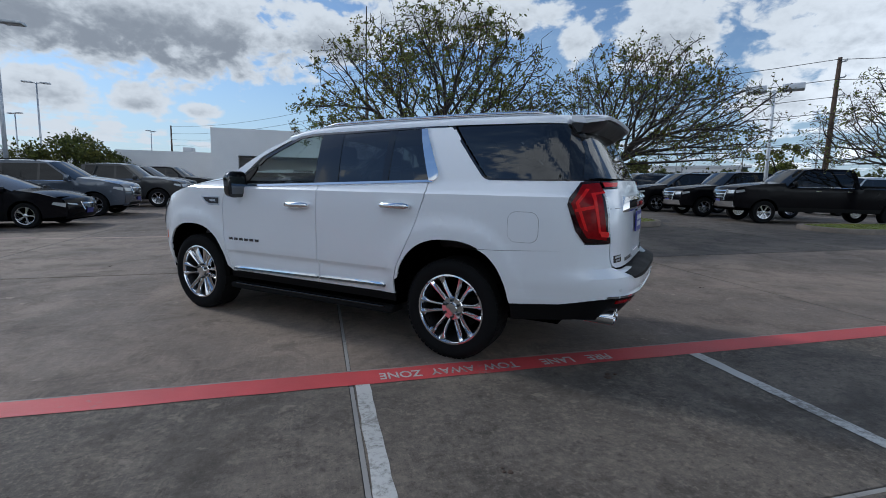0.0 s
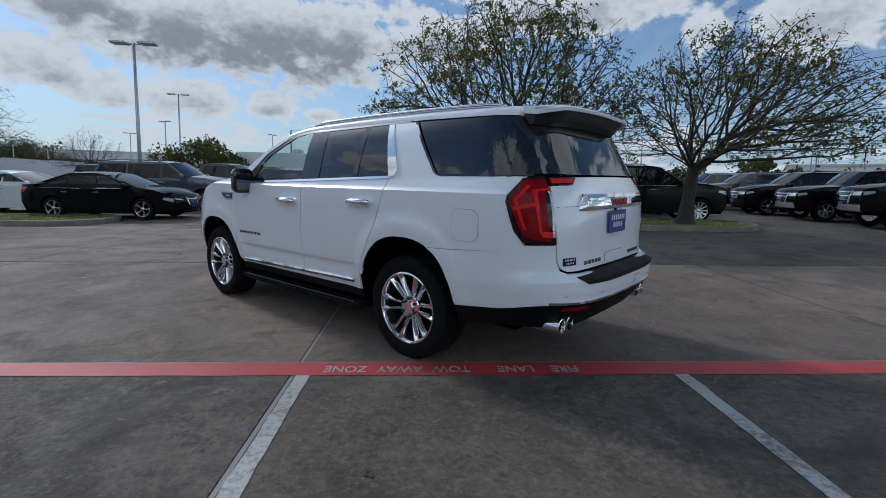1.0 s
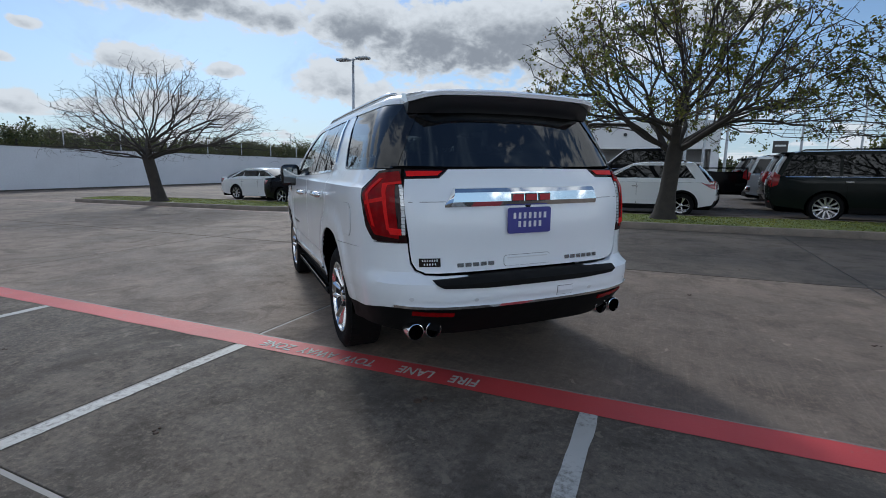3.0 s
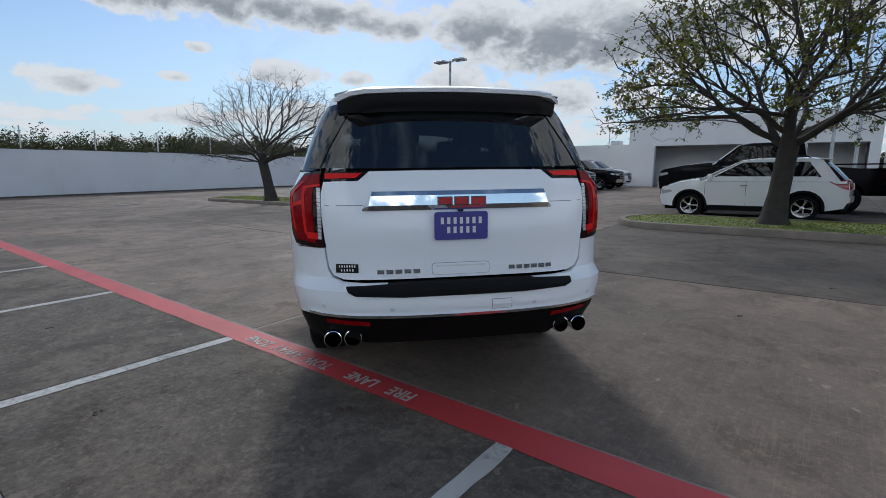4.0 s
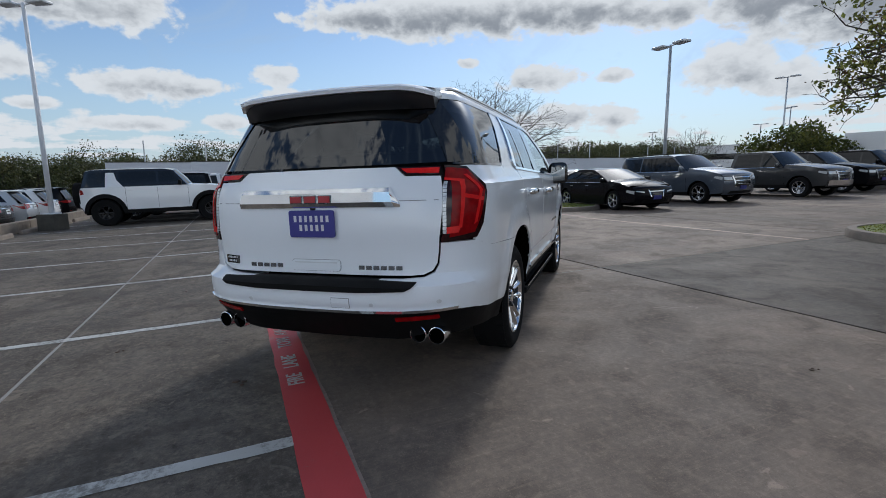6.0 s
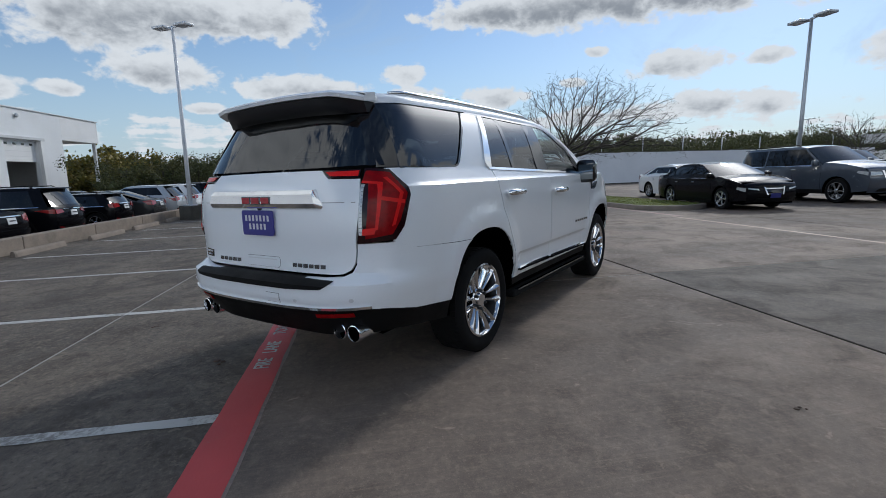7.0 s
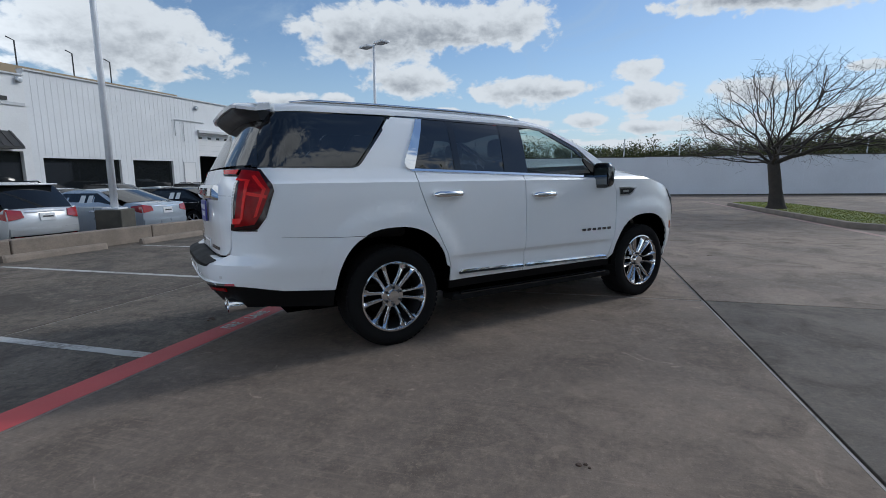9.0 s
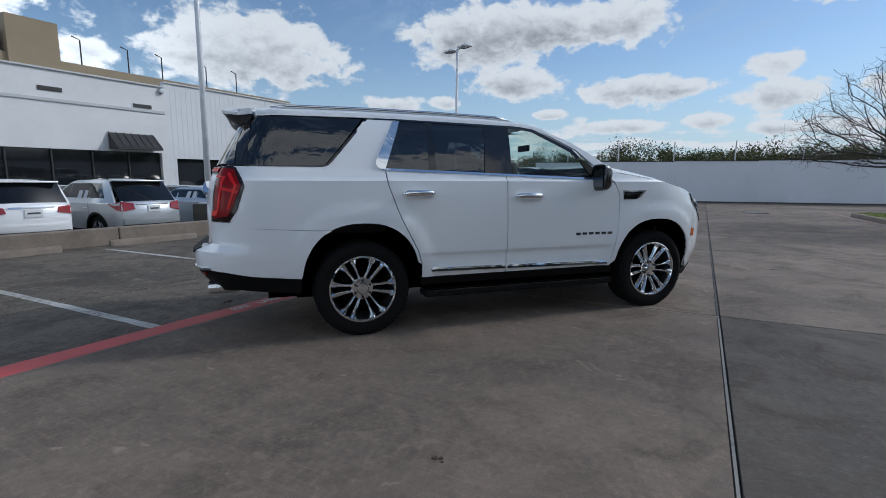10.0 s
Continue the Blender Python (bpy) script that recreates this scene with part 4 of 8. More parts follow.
    for side in (1, -1):
        part("grille_bar", skin([(side * y * Hn, z) for y, z in ((gw * 0.72, z0 - 0.01), (gw * 0.84, z0 - 0.01), (gw * 1.06, z1 + 0.01), (gw * 0.94, z1 + 0.01))], nose, 0.020, 0.02, 0.2, side > 0), bright, grille, smooth=40)
    part("lower_intake", skin([(-0.74 * Hn, sill + 0.03), (0.74 * Hn, sill + 0.03), (0.66 * Hn, sill + 0.13), (-0.66 * Hn, sill + 0.13)], nose, 0.006, 0.02, 0.15), CAR["trim"], top, smooth=40)
    if s.get("bumper"):
        part("front_bumper", skin([(-0.97 * Hn, sill + 0.05), (0.97 * Hn, sill + 0.05), (0.97 * Hn, sill + 0.25), (-0.97 * Hn, sill + 0.25)], nose, 0.05, 0.08, 0.15), CAR[s["bumper"]], top, smooth=40)
        part("rear_bumper", boxed(re - 0.10, re + 0.16, -hw(re + 0.1, 0.45), hw(re + 0.1, 0.45), sill + 0.03, sill + 0.24, 0.04), CAR[s["bumper"]], top, smooth=40)
    part("front_plate", skin([(-0.155, z0 - 0.10), (0.155, z0 - 0.10), (0.155, z0 + 0.03), (-0.155, z0 + 0.03)], nose, 0.028, 0.01, 0.2), CAR["plate_blue"], top)
    # tail
    Ht = hw(re + 0.02, rear_top - 0.2)
    if "bed" not in s:
        tz, th = s.get("lamp_z", rear_top - 0.16), s.get("lamp_h", 0.11)
        for side in (1, -1):
            part("tail_lamp", skin([(side * y * Ht, z) for y, z in ((0.62, tz - th * 0.5), (0.985, tz - th), (0.985, tz + th), (0.66, tz + th * 0.7))], stern, 0.010, 0.04, 0.12, side < 0), CAR["lamp_red"], top, smooth=40)
            part("reflector", skin([(side * y * Ht, z) for y, z in ((0.66, sill + 0.15), (0.88, sill + 0.16), (0.88, sill + 0.20), (0.66, sill + 0.185))], stern, 0.022, 0.02, 0.2, side < 0), CAR["lamp_red"], top)
        part("tailgate_trim", skin([(-0.56 * Ht, rear_top - 0.11), (0.56 * Ht, rear_top - 0.11), (0.56 * Ht, rear_top - 0.085), (-0.56 * Ht, rear_top - 0.085)], stern, 0.012, 0.02, 0.2), bright, top)
        part("bumper_step", skin([(-0.98 * Ht, sill + 0.22), (0.98 * Ht, sill + 0.22), (0.98 * Ht, sill + 0.36), (-0.98 * Ht, sill + 0.36)], stern, 0.035, 0.06, 0.12), paint, top, smooth=40)
        part("rear_valance", skin([(-0.96 * Ht, sill - 0.02), (0.96 * Ht, sill - 0.02), (0.96 * Ht, sill + 0.21), (-0.96 * Ht, sill + 0.21)], stern, 0.016, 0.06, 0.12), CAR["trim"], top, smooth=40)
    pz = s.get("plate_z", rear_top - 0.22)
    plate = part("rear_plate", skin([(-0.155, pz - 0.08), (0.155, pz - 0.08), (0.155, pz + 0.08), (-0.155, pz + 0.08)], stern, 0.016, 0.02, 0.2), CAR["plate"], top)
    part("plate_band", skin([(-0.11, pz - 0.012), (0.11, pz - 0.012), (0.11, pz + 0.022), (-0.11, pz + 0.022)], stern, 0.019, 0.003, 0.2), CAR["ink"], plate)
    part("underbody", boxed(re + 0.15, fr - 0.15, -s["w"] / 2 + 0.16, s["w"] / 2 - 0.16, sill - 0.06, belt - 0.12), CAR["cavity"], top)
    return top


def variant(base, **changes):
    d = {k: v for k, v in base.items() if k != "_wheel"}
    d.update(changes)
    return d


SEDAN = dict(w=1.86, h=1.45, belt=0.95, sill=0.24, wb=2.78, front=2.36, rear=-2.48, cowl=1.16, roof_f=0.18, roof_r=-1.05, tail=-2.0, glass_rear=-1.92, deck=1.05, rear_top=1.05, hood_r=1.00, hood_f=0.78, r=0.335, tw=0.225, rim=0.235, spokes=5, style="pair", posts=(0.02, -0.92), handles=(0.02, -0.95), seams=(0.95, -0.02, -1.0), paint="black", clad=0, tumble=0.26)
SUV = dict(w=2.03, h=1.90, belt=1.20, sill=0.34, wb=3.07, front=2.46, rear=-2.78, cowl=1.05, roof_f=0.18, roof_r=-2.42, tail=-2.66, glass_rear=-2.66, rear_top=1.25, hood_r=1.30, hood_f=1.10, r=0.395, tw=0.275, rim=0.275, spokes=6, style="pair", light_posts=(-1.30,), posts=(0.0, -1.05, -1.30), handles=(-0.02, -1.12), seams=(1.0, -0.08, -1.15), paint="blue", lamp_h=0.2, lamp_l=0.2, lamp_z=1.12, tumble=0.22, c_pillar=0.1)
PICKUP = dict(w=2.03, h=1.93, belt=1.22, sill=0.42, wb=3.75, front=2.85, rear=-3.02, cowl=1.25, roof_f=0.55, roof_r=-1.02, tail=-1.2, glass_rear=-1.12, rear_top=1.25, bed=-1.16, bed_z=1.28, hood_r=1.32, hood_f=1.14, r=0.405, tw=0.275, rim=0.255, spokes=6, posts=(0.27, ), handles=(0.25, -0.75), seams=(1.3, 0.2, -0.78), paint="olive", lamp_h=0.17, lamp_l=0.14, lamp_z=1.08, bumper="chrome", tumble=0.22)
CROSSOVER = dict(w=1.80, h=1.64, belt=1.02, sill=0.28, wb=2.595, front=2.12, rear=-2.20, cowl=1.02, roof_f=0.02, roof_r=-1.62, tail=-2.05, glass_rear=-2.0, rear_top=1.10, hood_r=1.06, hood_f=0.86, r=0.345, tw=0.225, rim=0.235, spokes=5, style="pair", posts=(0.0, -0.95), handles=(0.0, -0.9), seams=(0.92, -0.05, -1.0), paint="white", lamp_h=0.12, lamp_l=0.42, flare=0.05, tumble=0.24, c_pillar=0.3)
HUMMER = dict(w=2.20, h=2.06, belt=1.39, sill=0.48, wb=3.44, front=2.50, rear=-2.50, cowl=0.95, roof_f=0.45, roof_r=-2.25, tail=-2.42, glass_rear=-2.42, rear_top=1.40, hood_r=1.40, hood_f=1.28, r=0.475, tw=0.31, rim=0.24, spokes=6, posts=(0.0, -1.25), handles=(0.05, -0.9), seams=(0.98, -0.03, -1.05), paint="white", flare=0.13, rails=0, bright=0, alloy="alloy_dark", lamp_h=0.1, lamp_l=0.12, tumble=0.13, c_pillar=0.12, mirror=0, light_posts=(-1.25,), dark_top=1)


# ---- buildings and walls ----
def wall_with_openings(mat, parent, x0, x1, z0, z1, y0, y1, openings):
    """A wall along x in pieces round rectangular openings (x0, x1, z0, z1) that go through it."""
    xs = sorted({x0, x1, *[o[0] for o in openings], *[o[1] for o in openings]})
    for a, b in zip(xs, xs[1:]):
        holes = sorted((o[2], o[3]) for o in openings if o[0] <= a + 1e-6 and o[1] >= b - 1e-6)
        z = z0
        for lo, hi in holes:
            if lo > z + 1e-6:
                part("wall_base", boxed(a, b, y0, y1, z, lo), mat, parent)
            z = hi
        if z < z1:
            part("wall_head" if holes else "wall_panel", boxed(a, b, y0, y1, z, z1), mat, parent)


# service building along the south
south = empty("service_building", Matrix(), "long white service building with roll-up bay doors", "building")
BAYS = [(-45.9, -41.5), (-39.8, -35.3), (-33.7, -29.5)]
DARK = [(-26.6, -22.9, 0.2, 2.25), (-21.9, -16.6, 0.2, 2.25)]
SHOP = [(-15.5, 4.0, 0.1, 2.6)]
openings = [(a, b, -1.3, 4.6) for a, b in BAYS] + DARK + SHOP
wall_with_openings(M["bld_metal"], south, -49.9, -16.0, -1.8, 7.35, -26.4, -26.0, [o for o in openings if o[1] < -16])
wall_with_openings(M["bld_white"], south, -15.995, 16.0, -1.8, 7.0, -26.4, -25.98, SHOP)
part("end_wall", boxed(-49.9, -49.6, -48, -26.41, -1.8, 7.35), M["bld_white"], south)
part("roof", boxed(-49.9, 16, -48, -26.41, 6.6, 6.8), M["bld_grey"], south)
part("back_wall", boxed(-49.9, 16, -48.3, -48.01, -1.8, 7.0), M["bld_white"], south)
# near-black wall and dark floor carry the bays' inner shade in their colour
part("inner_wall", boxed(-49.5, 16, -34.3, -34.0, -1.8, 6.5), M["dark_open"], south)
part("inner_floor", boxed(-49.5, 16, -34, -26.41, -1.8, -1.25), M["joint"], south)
part("coping", boxed(-57.0, -16.0, -26.5, -25.9, 7.352, 7.45, 0.01), M["bld_grey"], south)
part("coping", boxed(-15.99, 16.0, -26.5, -25.86, 7.0, 7.1, 0.01), M["bld_grey"], south)
rib_mesh = {}
for i in range(96):
    x = -49.6 + i * 0.4
    if -29.4 < x < -16.2:
        spans = [(-1.8, 7.3)]
        for o in openings:
            if o[0] - 0.06 < x < o[1] + 0.06:
                spans = [(o[3] + 0.02, 7.3)]
        for lo, hi in spans:
            key = round(lo, 2)
            if key not in rib_mesh:
                rib_mesh[key] = part("siding_rib", boxed(-0.022, 0.022, 0, 0.010, lo, hi), M["bld_metal"], south, at=Matrix.Translation((x, -25.997, 0))).data
            else:
                share("siding_rib", rib_mesh[key], south, Matrix.Translation((x, -25.997, 0)))
for a, b in BAYS:
    door = part("bay_door", boxed(a, b, -26.3, -26.24, 2.75, 4.6), M["bld_white"], south)
    for k in range(1, 4):
        part("door_panel_gap", boxed(a, b, -26.238, -26.23, 2.75 + k * 0.46, 2.765 + k * 0.46), M["bld_grey"], door)
    for k in range(4):
        w = (b - a) / 4
        part("door_window", boxed(a + w * (k + 0.3), a + w * (k + 0.7), -26.238, -26.228, 4.22, 4.42), M["dark_glass"], door)
    part("bay_post", boxed(a - 0.35, a - 0.02, -26.0, -25.7, -1.8, 4.7, 0.02), M["bld_white"], south)
part("bay_lintel", boxed(-46.6, -29.4, -25.98, -25.72, 4.705, 4.95, 0.02), M["bld_grey"], south)
side_door = part("side_door", boxed(-28.9, -27.7, -25.985, -25.95, -0.9, 2.15), M["bld_white"], south)
for x0, x1, z0, z1 in ((-28.96, -28.9, -0.9, 2.2), (-27.7, -27.64, -0.9, 2.2), (-28.9, -27.7, 2.15, 2.2)):
    part("door_frame", boxed(x0, x1, -25.985, -25.94, z0, z1), M["bld_grey"], side_door)
for pts in ([(-27.0, -25.93, 4.3), (-27.0, -25.93, 5.6), (-30.2, -25.93, 5.6)], [(-27.9, -25.93, 3.9), (-27.9, -25.93, 5.5)]):
    part("wall_conduit", tube(bmesh.new(), pts, 0.035, 6), M["bld_grey"], south)
for a, b, lo, hi in DARK:
    part("window", boxed(a, b, -26.3, -26.2, lo, hi), M["dark_glass"], south)
n = 9
for k in range(n):
    a, b = -15.5 + 19.5 * k / n, -15.5 + 19.5 * (k + 1) / n
    part("shop_window", boxed(a + 0.04, b - 0.04, -26.25, -26.2, 0.12, 2.58), M["dark_glass"], south)
    part("mullion", boxed(b - 0.04, b + 0.04, -26.3, -26.1, 0.1, 2.6), M["steel_dark"], south)
aw = bmesh.new()
prism(aw, [(-25.95, 3.75), (-25.0, 2.85), (-25.0, 2.72), (-25.95, 2.72)], -15.0, -12.1, "X")
awning = part("awning", aw, M["steel_dark"], south)
for k in range(7):
    x = -14.9 + k * 0.46
    part("awning_rib", prism(bmesh.new(), [(-25.95, 3.80), (-24.98, 2.88), (-24.98, 2.84), (-25.95, 3.75)], x, x + 0.06, "X"), M["steel_dark"], awning)
for x, w, z in ((-9.2, 1.2, 5.95), (-14.4, 1.2, 5.6)):
    part("wall_vent", boxed(x - w / 2, x + w / 2, -25.97, -25.93, z - 0.12, z + 0.12), M["steel_dark"], south)
part("wall_band", boxed(-15.9, 16, -25.97, -25.9, 5.25, 5.42), M["bld_grey"], south)
for x in (-15.7, -29.4, -43.4):
    lamp = part("wall_lamp", lathe(bmesh.new(), [(0.02, 0), (0.16, 0.02), (0.2, 0.12), (0.14, 0.2), (0.02, 0.22)], 14, "Y", (x, -25.96, 6.75)), M["steel"], south, smooth=40)
tan = part("parapet", boxed(-31.5, 16, -30.2, -29.8, 6.82, 8.3), M["bld_tan"], south, "tan stucco parapet")
part("penthouse", boxed(-11.6, -8.9, -33, -29.6, 6.82, 10.5), M["bld_tan"], south, "tan stucco rooftop screen")
unit = part("roof_unit", boxed(-8.6, -5.2, -32, -29.9, 8.0, 9.6, 0.03), M["bld_grey"], south)
part("fan_grille", boxed(-8.0, -6.9, -29.88, -29.84, 8.3, 9.3), M["steel_dark"], unit)
for x in (-14.5, -17.8, -20.5, -24.6, -27.8):
    post = part("roof_lamp", tube(bmesh.new(), [(x, -33, 6.8), (x, -33, 10.6), (x + 0.5, -33, 10.75)], 0.05), M["steel_dark"], south)
# open porch beyond the bays
part("porch_roof", boxed(-56.8, -49.91, -31, -26.0, 5.0, 7.35), M["bld_white"], south)
for x, y in ((-56.4, -26.3), (-56.4, -30.5)):
    part("porch_post", boxed(x - 0.15, x + 0.15, y - 0.15, y + 0.15, -1.8, 5.0), M["bld_grey"], south)

# white boundary wall on the west
west = empty("boundary_wall", Matrix(), "tall white painted block wall along the lot", "wall", kind="structure")
for i in range(11):
    y0 = -5.0 + i * 5.2
    bm = boxed(-34.3, -34.0, y0, y0 + 5.195, -1.2, 2.40 + 0.008 * y0)
    part("wall_panel", bm, M["wall_paint"], west)
    part("wall_cap", boxed(-34.33, -33.97, y0, y0 + 5.195, 2.402 + 0.008 * y0, 2.452 + 0.008 * y0), M["base_dark"], west, "dark thin coping")
    # a dark strip runs along the foot of each panel
    part("wall_foot", slope_box(bmesh.new(), -33.998, -33.96, y0, y0 + 5.195, -0.1, 0.09), M["base_dark"], west, "dark strip along the foot")
for i in range(14):
    y = -3 + i * 4.1
    tagged(part("wall_post", tube(bmesh.new(), [(-36.6, y, -1), (-36.6, y, 4.0)], 0.045, 6), M["steel"]), "thin steel fence post behind the white wall", "post", "fence posts")

# showroom building on the north
north = empty("showroom_building", Matrix(), "white stepped showroom building with a recessed bay", "building")
wall_with_openings(M["bld_white"], north, -7.4, 6.5, -0.3, 5.3, 38.0, 38.4, [(-5.6, 6.0, 0.2, 3.4)])
part("side_wall", boxed(-7.4, -7.0, 38.41, 62, -0.3, 5.3), M["bld_white"], north)
part("side_wall", boxed(6.1, 6.5, 38.41, 62, -0.3, 5.3), M["bld_white"], north)
part("roof", boxed(-7.0, 6.1, 38.41, 62, 4.9, 5.0), M["bld_grey"], north)
part("recess_wall", boxed(-6.9, 6.0, 41.0, 41.3, -0.3, 4.8), M["bld_grey"], north)
part("recess_ceiling", boxed(-6.9, 6.0, 38.41, 41.0, 3.42, 3.6), M["bld_grey"], north)
for k in range(4):
    part("strip_window", boxed(-1.9 + k * 1.6, -0.4 + k * 1.6, 40.94, 40.99, 1.0, 2.5), M["dark_glass"], north)
    part("window_frame", boxed(-0.38 + k * 1.6, -0.32 + k * 1.6, 40.90, 40.99, 0.95, 2.55), M["bld_white"], north)
part("lower_wing", boxed(-14.5, -7.41, 41, 60, -0.3, 3.7), M["bld_white"], north)
part("low_wing", boxed(-24, -14.51, 46, 60, -0.3, 3.3), M["bld_white"], north)
part("roof_vent", boxed(-10.2, -9.5, 42, 43, 3.72, 4.1, 0.05), M["bld_grey"], north)
part("wall_lamp", lathe(bmesh.new(), [(0.02, 0), (0.12, -0.02), (0.12, -0.15), (0.02, -0.16)], 12, "Y", (0.5, 37.98, 4.4)), M["steel_dark"], north)

far = empty("warehouse", pose(-48, 86, 0, 0, 0, 8), "low white warehouse far across the lot", "building")
part("wall", boxed(-16, 14, 0, 12, -1, 5.6), M["bld_white"], far)
part("band", boxed(-16, 14, -0.06, -0.01, 3.2, 4.2), M["dark_glass"], far)
part("coping", boxed(-16.1, 14.1, -0.1, 12.1, 5.6, 5.75), M["bld_grey"], far)

office = empty("office_block", pose(120, 118, 0.8, 0, 0, 45), "pale office block with a dark glass tower far off", "building")
part("wall", boxed(-30, 48, 0, 20, -2, 7.0), M["bld_white"], office)
part("roof", boxed(-30.3, 48.3, -0.3, 20, 7.0, 7.5), M["bld_grey"], office)
for k in range(17):
    part("window", boxed(-28 + k * 4.4, -26.6 + k * 4.4, -0.15, -0.01, 1.2, 5.2), M["dark_glass"], office)
tower = part("glass_tower", boxed(-2.6, 2.8, -2, 10, -2, 8.4), M["dark_glass"], office)
for k in range(3):
    part("tower_band", boxed(-2.7, 2.9, -2.2, -2.01, 2.0 + k * 2.4, 2.4 + k * 2.4), M["bld_white"], tower)
part("tower_cap", boxed(-4.2, 3.6, -3, 11, 8.41, 8.9), M["bld_white"], office)


# ---- poles ----
def lot_light(x, y, height, az, heads=2, base=0.0, name_label="grey steel lot light with two flat lamp heads", mat="steel", head=0.62, tall=0.10):
    top = empty("lot_light", upright(x, y, az), name_label, "lot light", "lot lights")
    if base:
        part("concrete_base", boxed(-0.31, 0.31, -0.31, 0.31, -0.05, base, 0.025), M["base_dark"], top, "dark weathered concrete footing")
    part("base_plate", boxed(-0.2, 0.2, -0.2, 0.2, base, base + 0.04, 0.01), M[mat], top)
    part("pole", tube(bmesh.new(), [(0, 0, base), (0, 0, height * 0.5), (0, 0, height)], [0.085, 0.07, 0.055], 10), M[mat], top, smooth=True)
    for k in range(heads):
        sgn = 1 if k == 0 else -1
        arm = part("lamp_arm", tube(bmesh.new(), [(0, 0, height - 0.06), (sgn * 0.3, 0, height - 0.02)], 0.03, 6), M[mat], top)
        bm = boxed(sgn * 0.25 if sgn > 0 else -0.25 - head, 0.25 + head if sgn > 0 else -0.25, -0.17 - tall * 0.5, 0.17 + tall * 0.5, height - 0.06, height - 0.06 + tall, 0.03)
        h = part("lamp_head", bm, M[mat], top, smooth=40)
        part("lens", boxed(sgn * 0.3 if sgn > 0 else -0.2 - head, 0.2 + head if sgn > 0 else -0.3, -0.13, 0.13, height - 0.066, height - 0.061), M["steel_white"], h)
    return top


lot_light(-10.8, 20.7, 6.62, 0)
lot_light(-15.0, -2.9, 7.35, 60, base=0.55, mat="steel_white")
lot_light(-3.35, -4.75, 9.4, 20, base=0.95, mat="steel_white")
lot_light(-20.5, 44, 8.2, 10)
lot_light(18.0, 16.2, 5.2, -48, mat="steel_white", head=0.75, tall=0.24, name_label="white steel lot light with two large lamp heads")
for x, y, h in ((-30, 60, 7.5), (-40, 70, 7), (-22, 75, 7.5), (-55, 66, 7), (-12, 84, 8), (34, 40, 8), (40, 48, 8), (27, 58, 9), (20, 70, 9), (48, 38, 8)):
    lot_light(x, y, h, (x * 13) % 180, name_label="distant lot light on a thin steel pole")
for x, y in ((6.5, 34), (16, 45), (11, 38), (4.3, 33.6), (5.3, 33.6)):
    p = empty("flag_pole", upright(x, y), "thin grey steel pole behind the cars", "pole", "thin poles")
    part("pole", tube(bmesh.new(), [(0, 0, 0), (0, 0, 8.5)], [0.09, 0.06], 8), M["steel"], p)


mast = empty("antenna_mast", upright(6.0, 63.5), "tall thin steel antenna mast beyond the showroom", "antenna mast")
part("mast_pole", tube(bmesh.new(), [(0, 0, -0.5), (0, 0, 12), (0, 0, 22.3)], [0.16, 0.11, 0.06], 8), M["steel_dark"], mast)
for k, z in enumerate((15.5, 18.0, 20.3)):
    part("aerial", tube(bmesh.new(), [(0, 0, z), (0.5 - 0.9 * (k % 2), 0.1, z + 0.1), (0.5 - 0.9 * (k % 2), 0.1, z + 1.3)], 0.045, 6), M["steel_dark"], mast)
sign = empty("pylon_sign", pose(15.4, 69.7, ground_z(15, 63), 0, 0, -9), "dark roadside sign panel on a steel post", "sign")
part("post", tube(bmesh.new(), [(0, 0, -0.3), (0, 0, 3.4)], 0.12, 8), M["steel_dark"], sign)
panel = part("panel", boxed(-0.75, 0.75, -0.12, 0.12, 3.35, 4.75, 0.02), M["steel_dark"], sign)
part("panel_bar", boxed(-0.55, 0.55, -0.14, -0.121, 4.1, 4.3), M["steel_white"], panel)


def utility_pole(x, y, h, lean=0.0):
    top = empty("utility_pole", upright(x, y), "dark timber utility pole with wire brackets", "utility pole", "utility poles")
    part("pole", tube(bmesh.new(), [(0, 0, -0.2), (lean * 0.5, 0, h / 2), (lean, 0, h)], [0.19, 0.16, 0.12], 10), M["timber"], top, smooth=True)
    for k, dz in enumerate((0.3, 1.3, 2.4, 3.4)):
        part("insulator", tube(bmesh.new(), [(lean, 0, h - dz), (lean + 0.1, -0.35, h - dz + 0.02), (lean + 0.1, -0.42, h - dz + 0.14)], 0.05, 6), M["steel"], top)
    return top


POLES = [(32.4, 25.0, 9.7), (72, -12, 11.5), (6, 62, 11.5), (-26, 100, 11)]
for x, y, h in POLES:
    utility_pole(x, y, h, 0.25 if x == 32.4 else 0)
for dz in (0.15, 1.4, 2.5, 3.5, 5.4, 5.7):
    for (x0, y0, h0), (x1, y1, h1) in zip(sorted(POLES, reverse=True), sorted(POLES, reverse=True)[1:]):
        pts = []
        for k in range(15):
            f = k / 14
            pts.append((x0 + (x1 - x0) * f, y0 + (y1 - y0) * f, ground_z(x0, y0) * (1 - f) + ground_z(x1, y1) * f + h0 + (h1 - h0) * f - dz - 1.1 * (1 - (2 * f - 1) ** 2)))
        tagged(part("overhead_wire", tube(bmesh.new(), pts, 0.022, 4), M["steel_dark"]), "thin black overhead wire between timber poles", "wire", "overhead wires")


# ---- parked vehicles ----
def park(thing, x, y, az):
    thing.matrix_basis = stand(x, y, az)
    return thing


FLEET = {}


def repaint(thing, colour):
    for o in thing.children_recursive:
        for slot in o.material_slots:
            if slot.material and slot.material.name.endswith("car_paint"):
                slot.link = "OBJECT"
                slot.material = PAINT[colour]


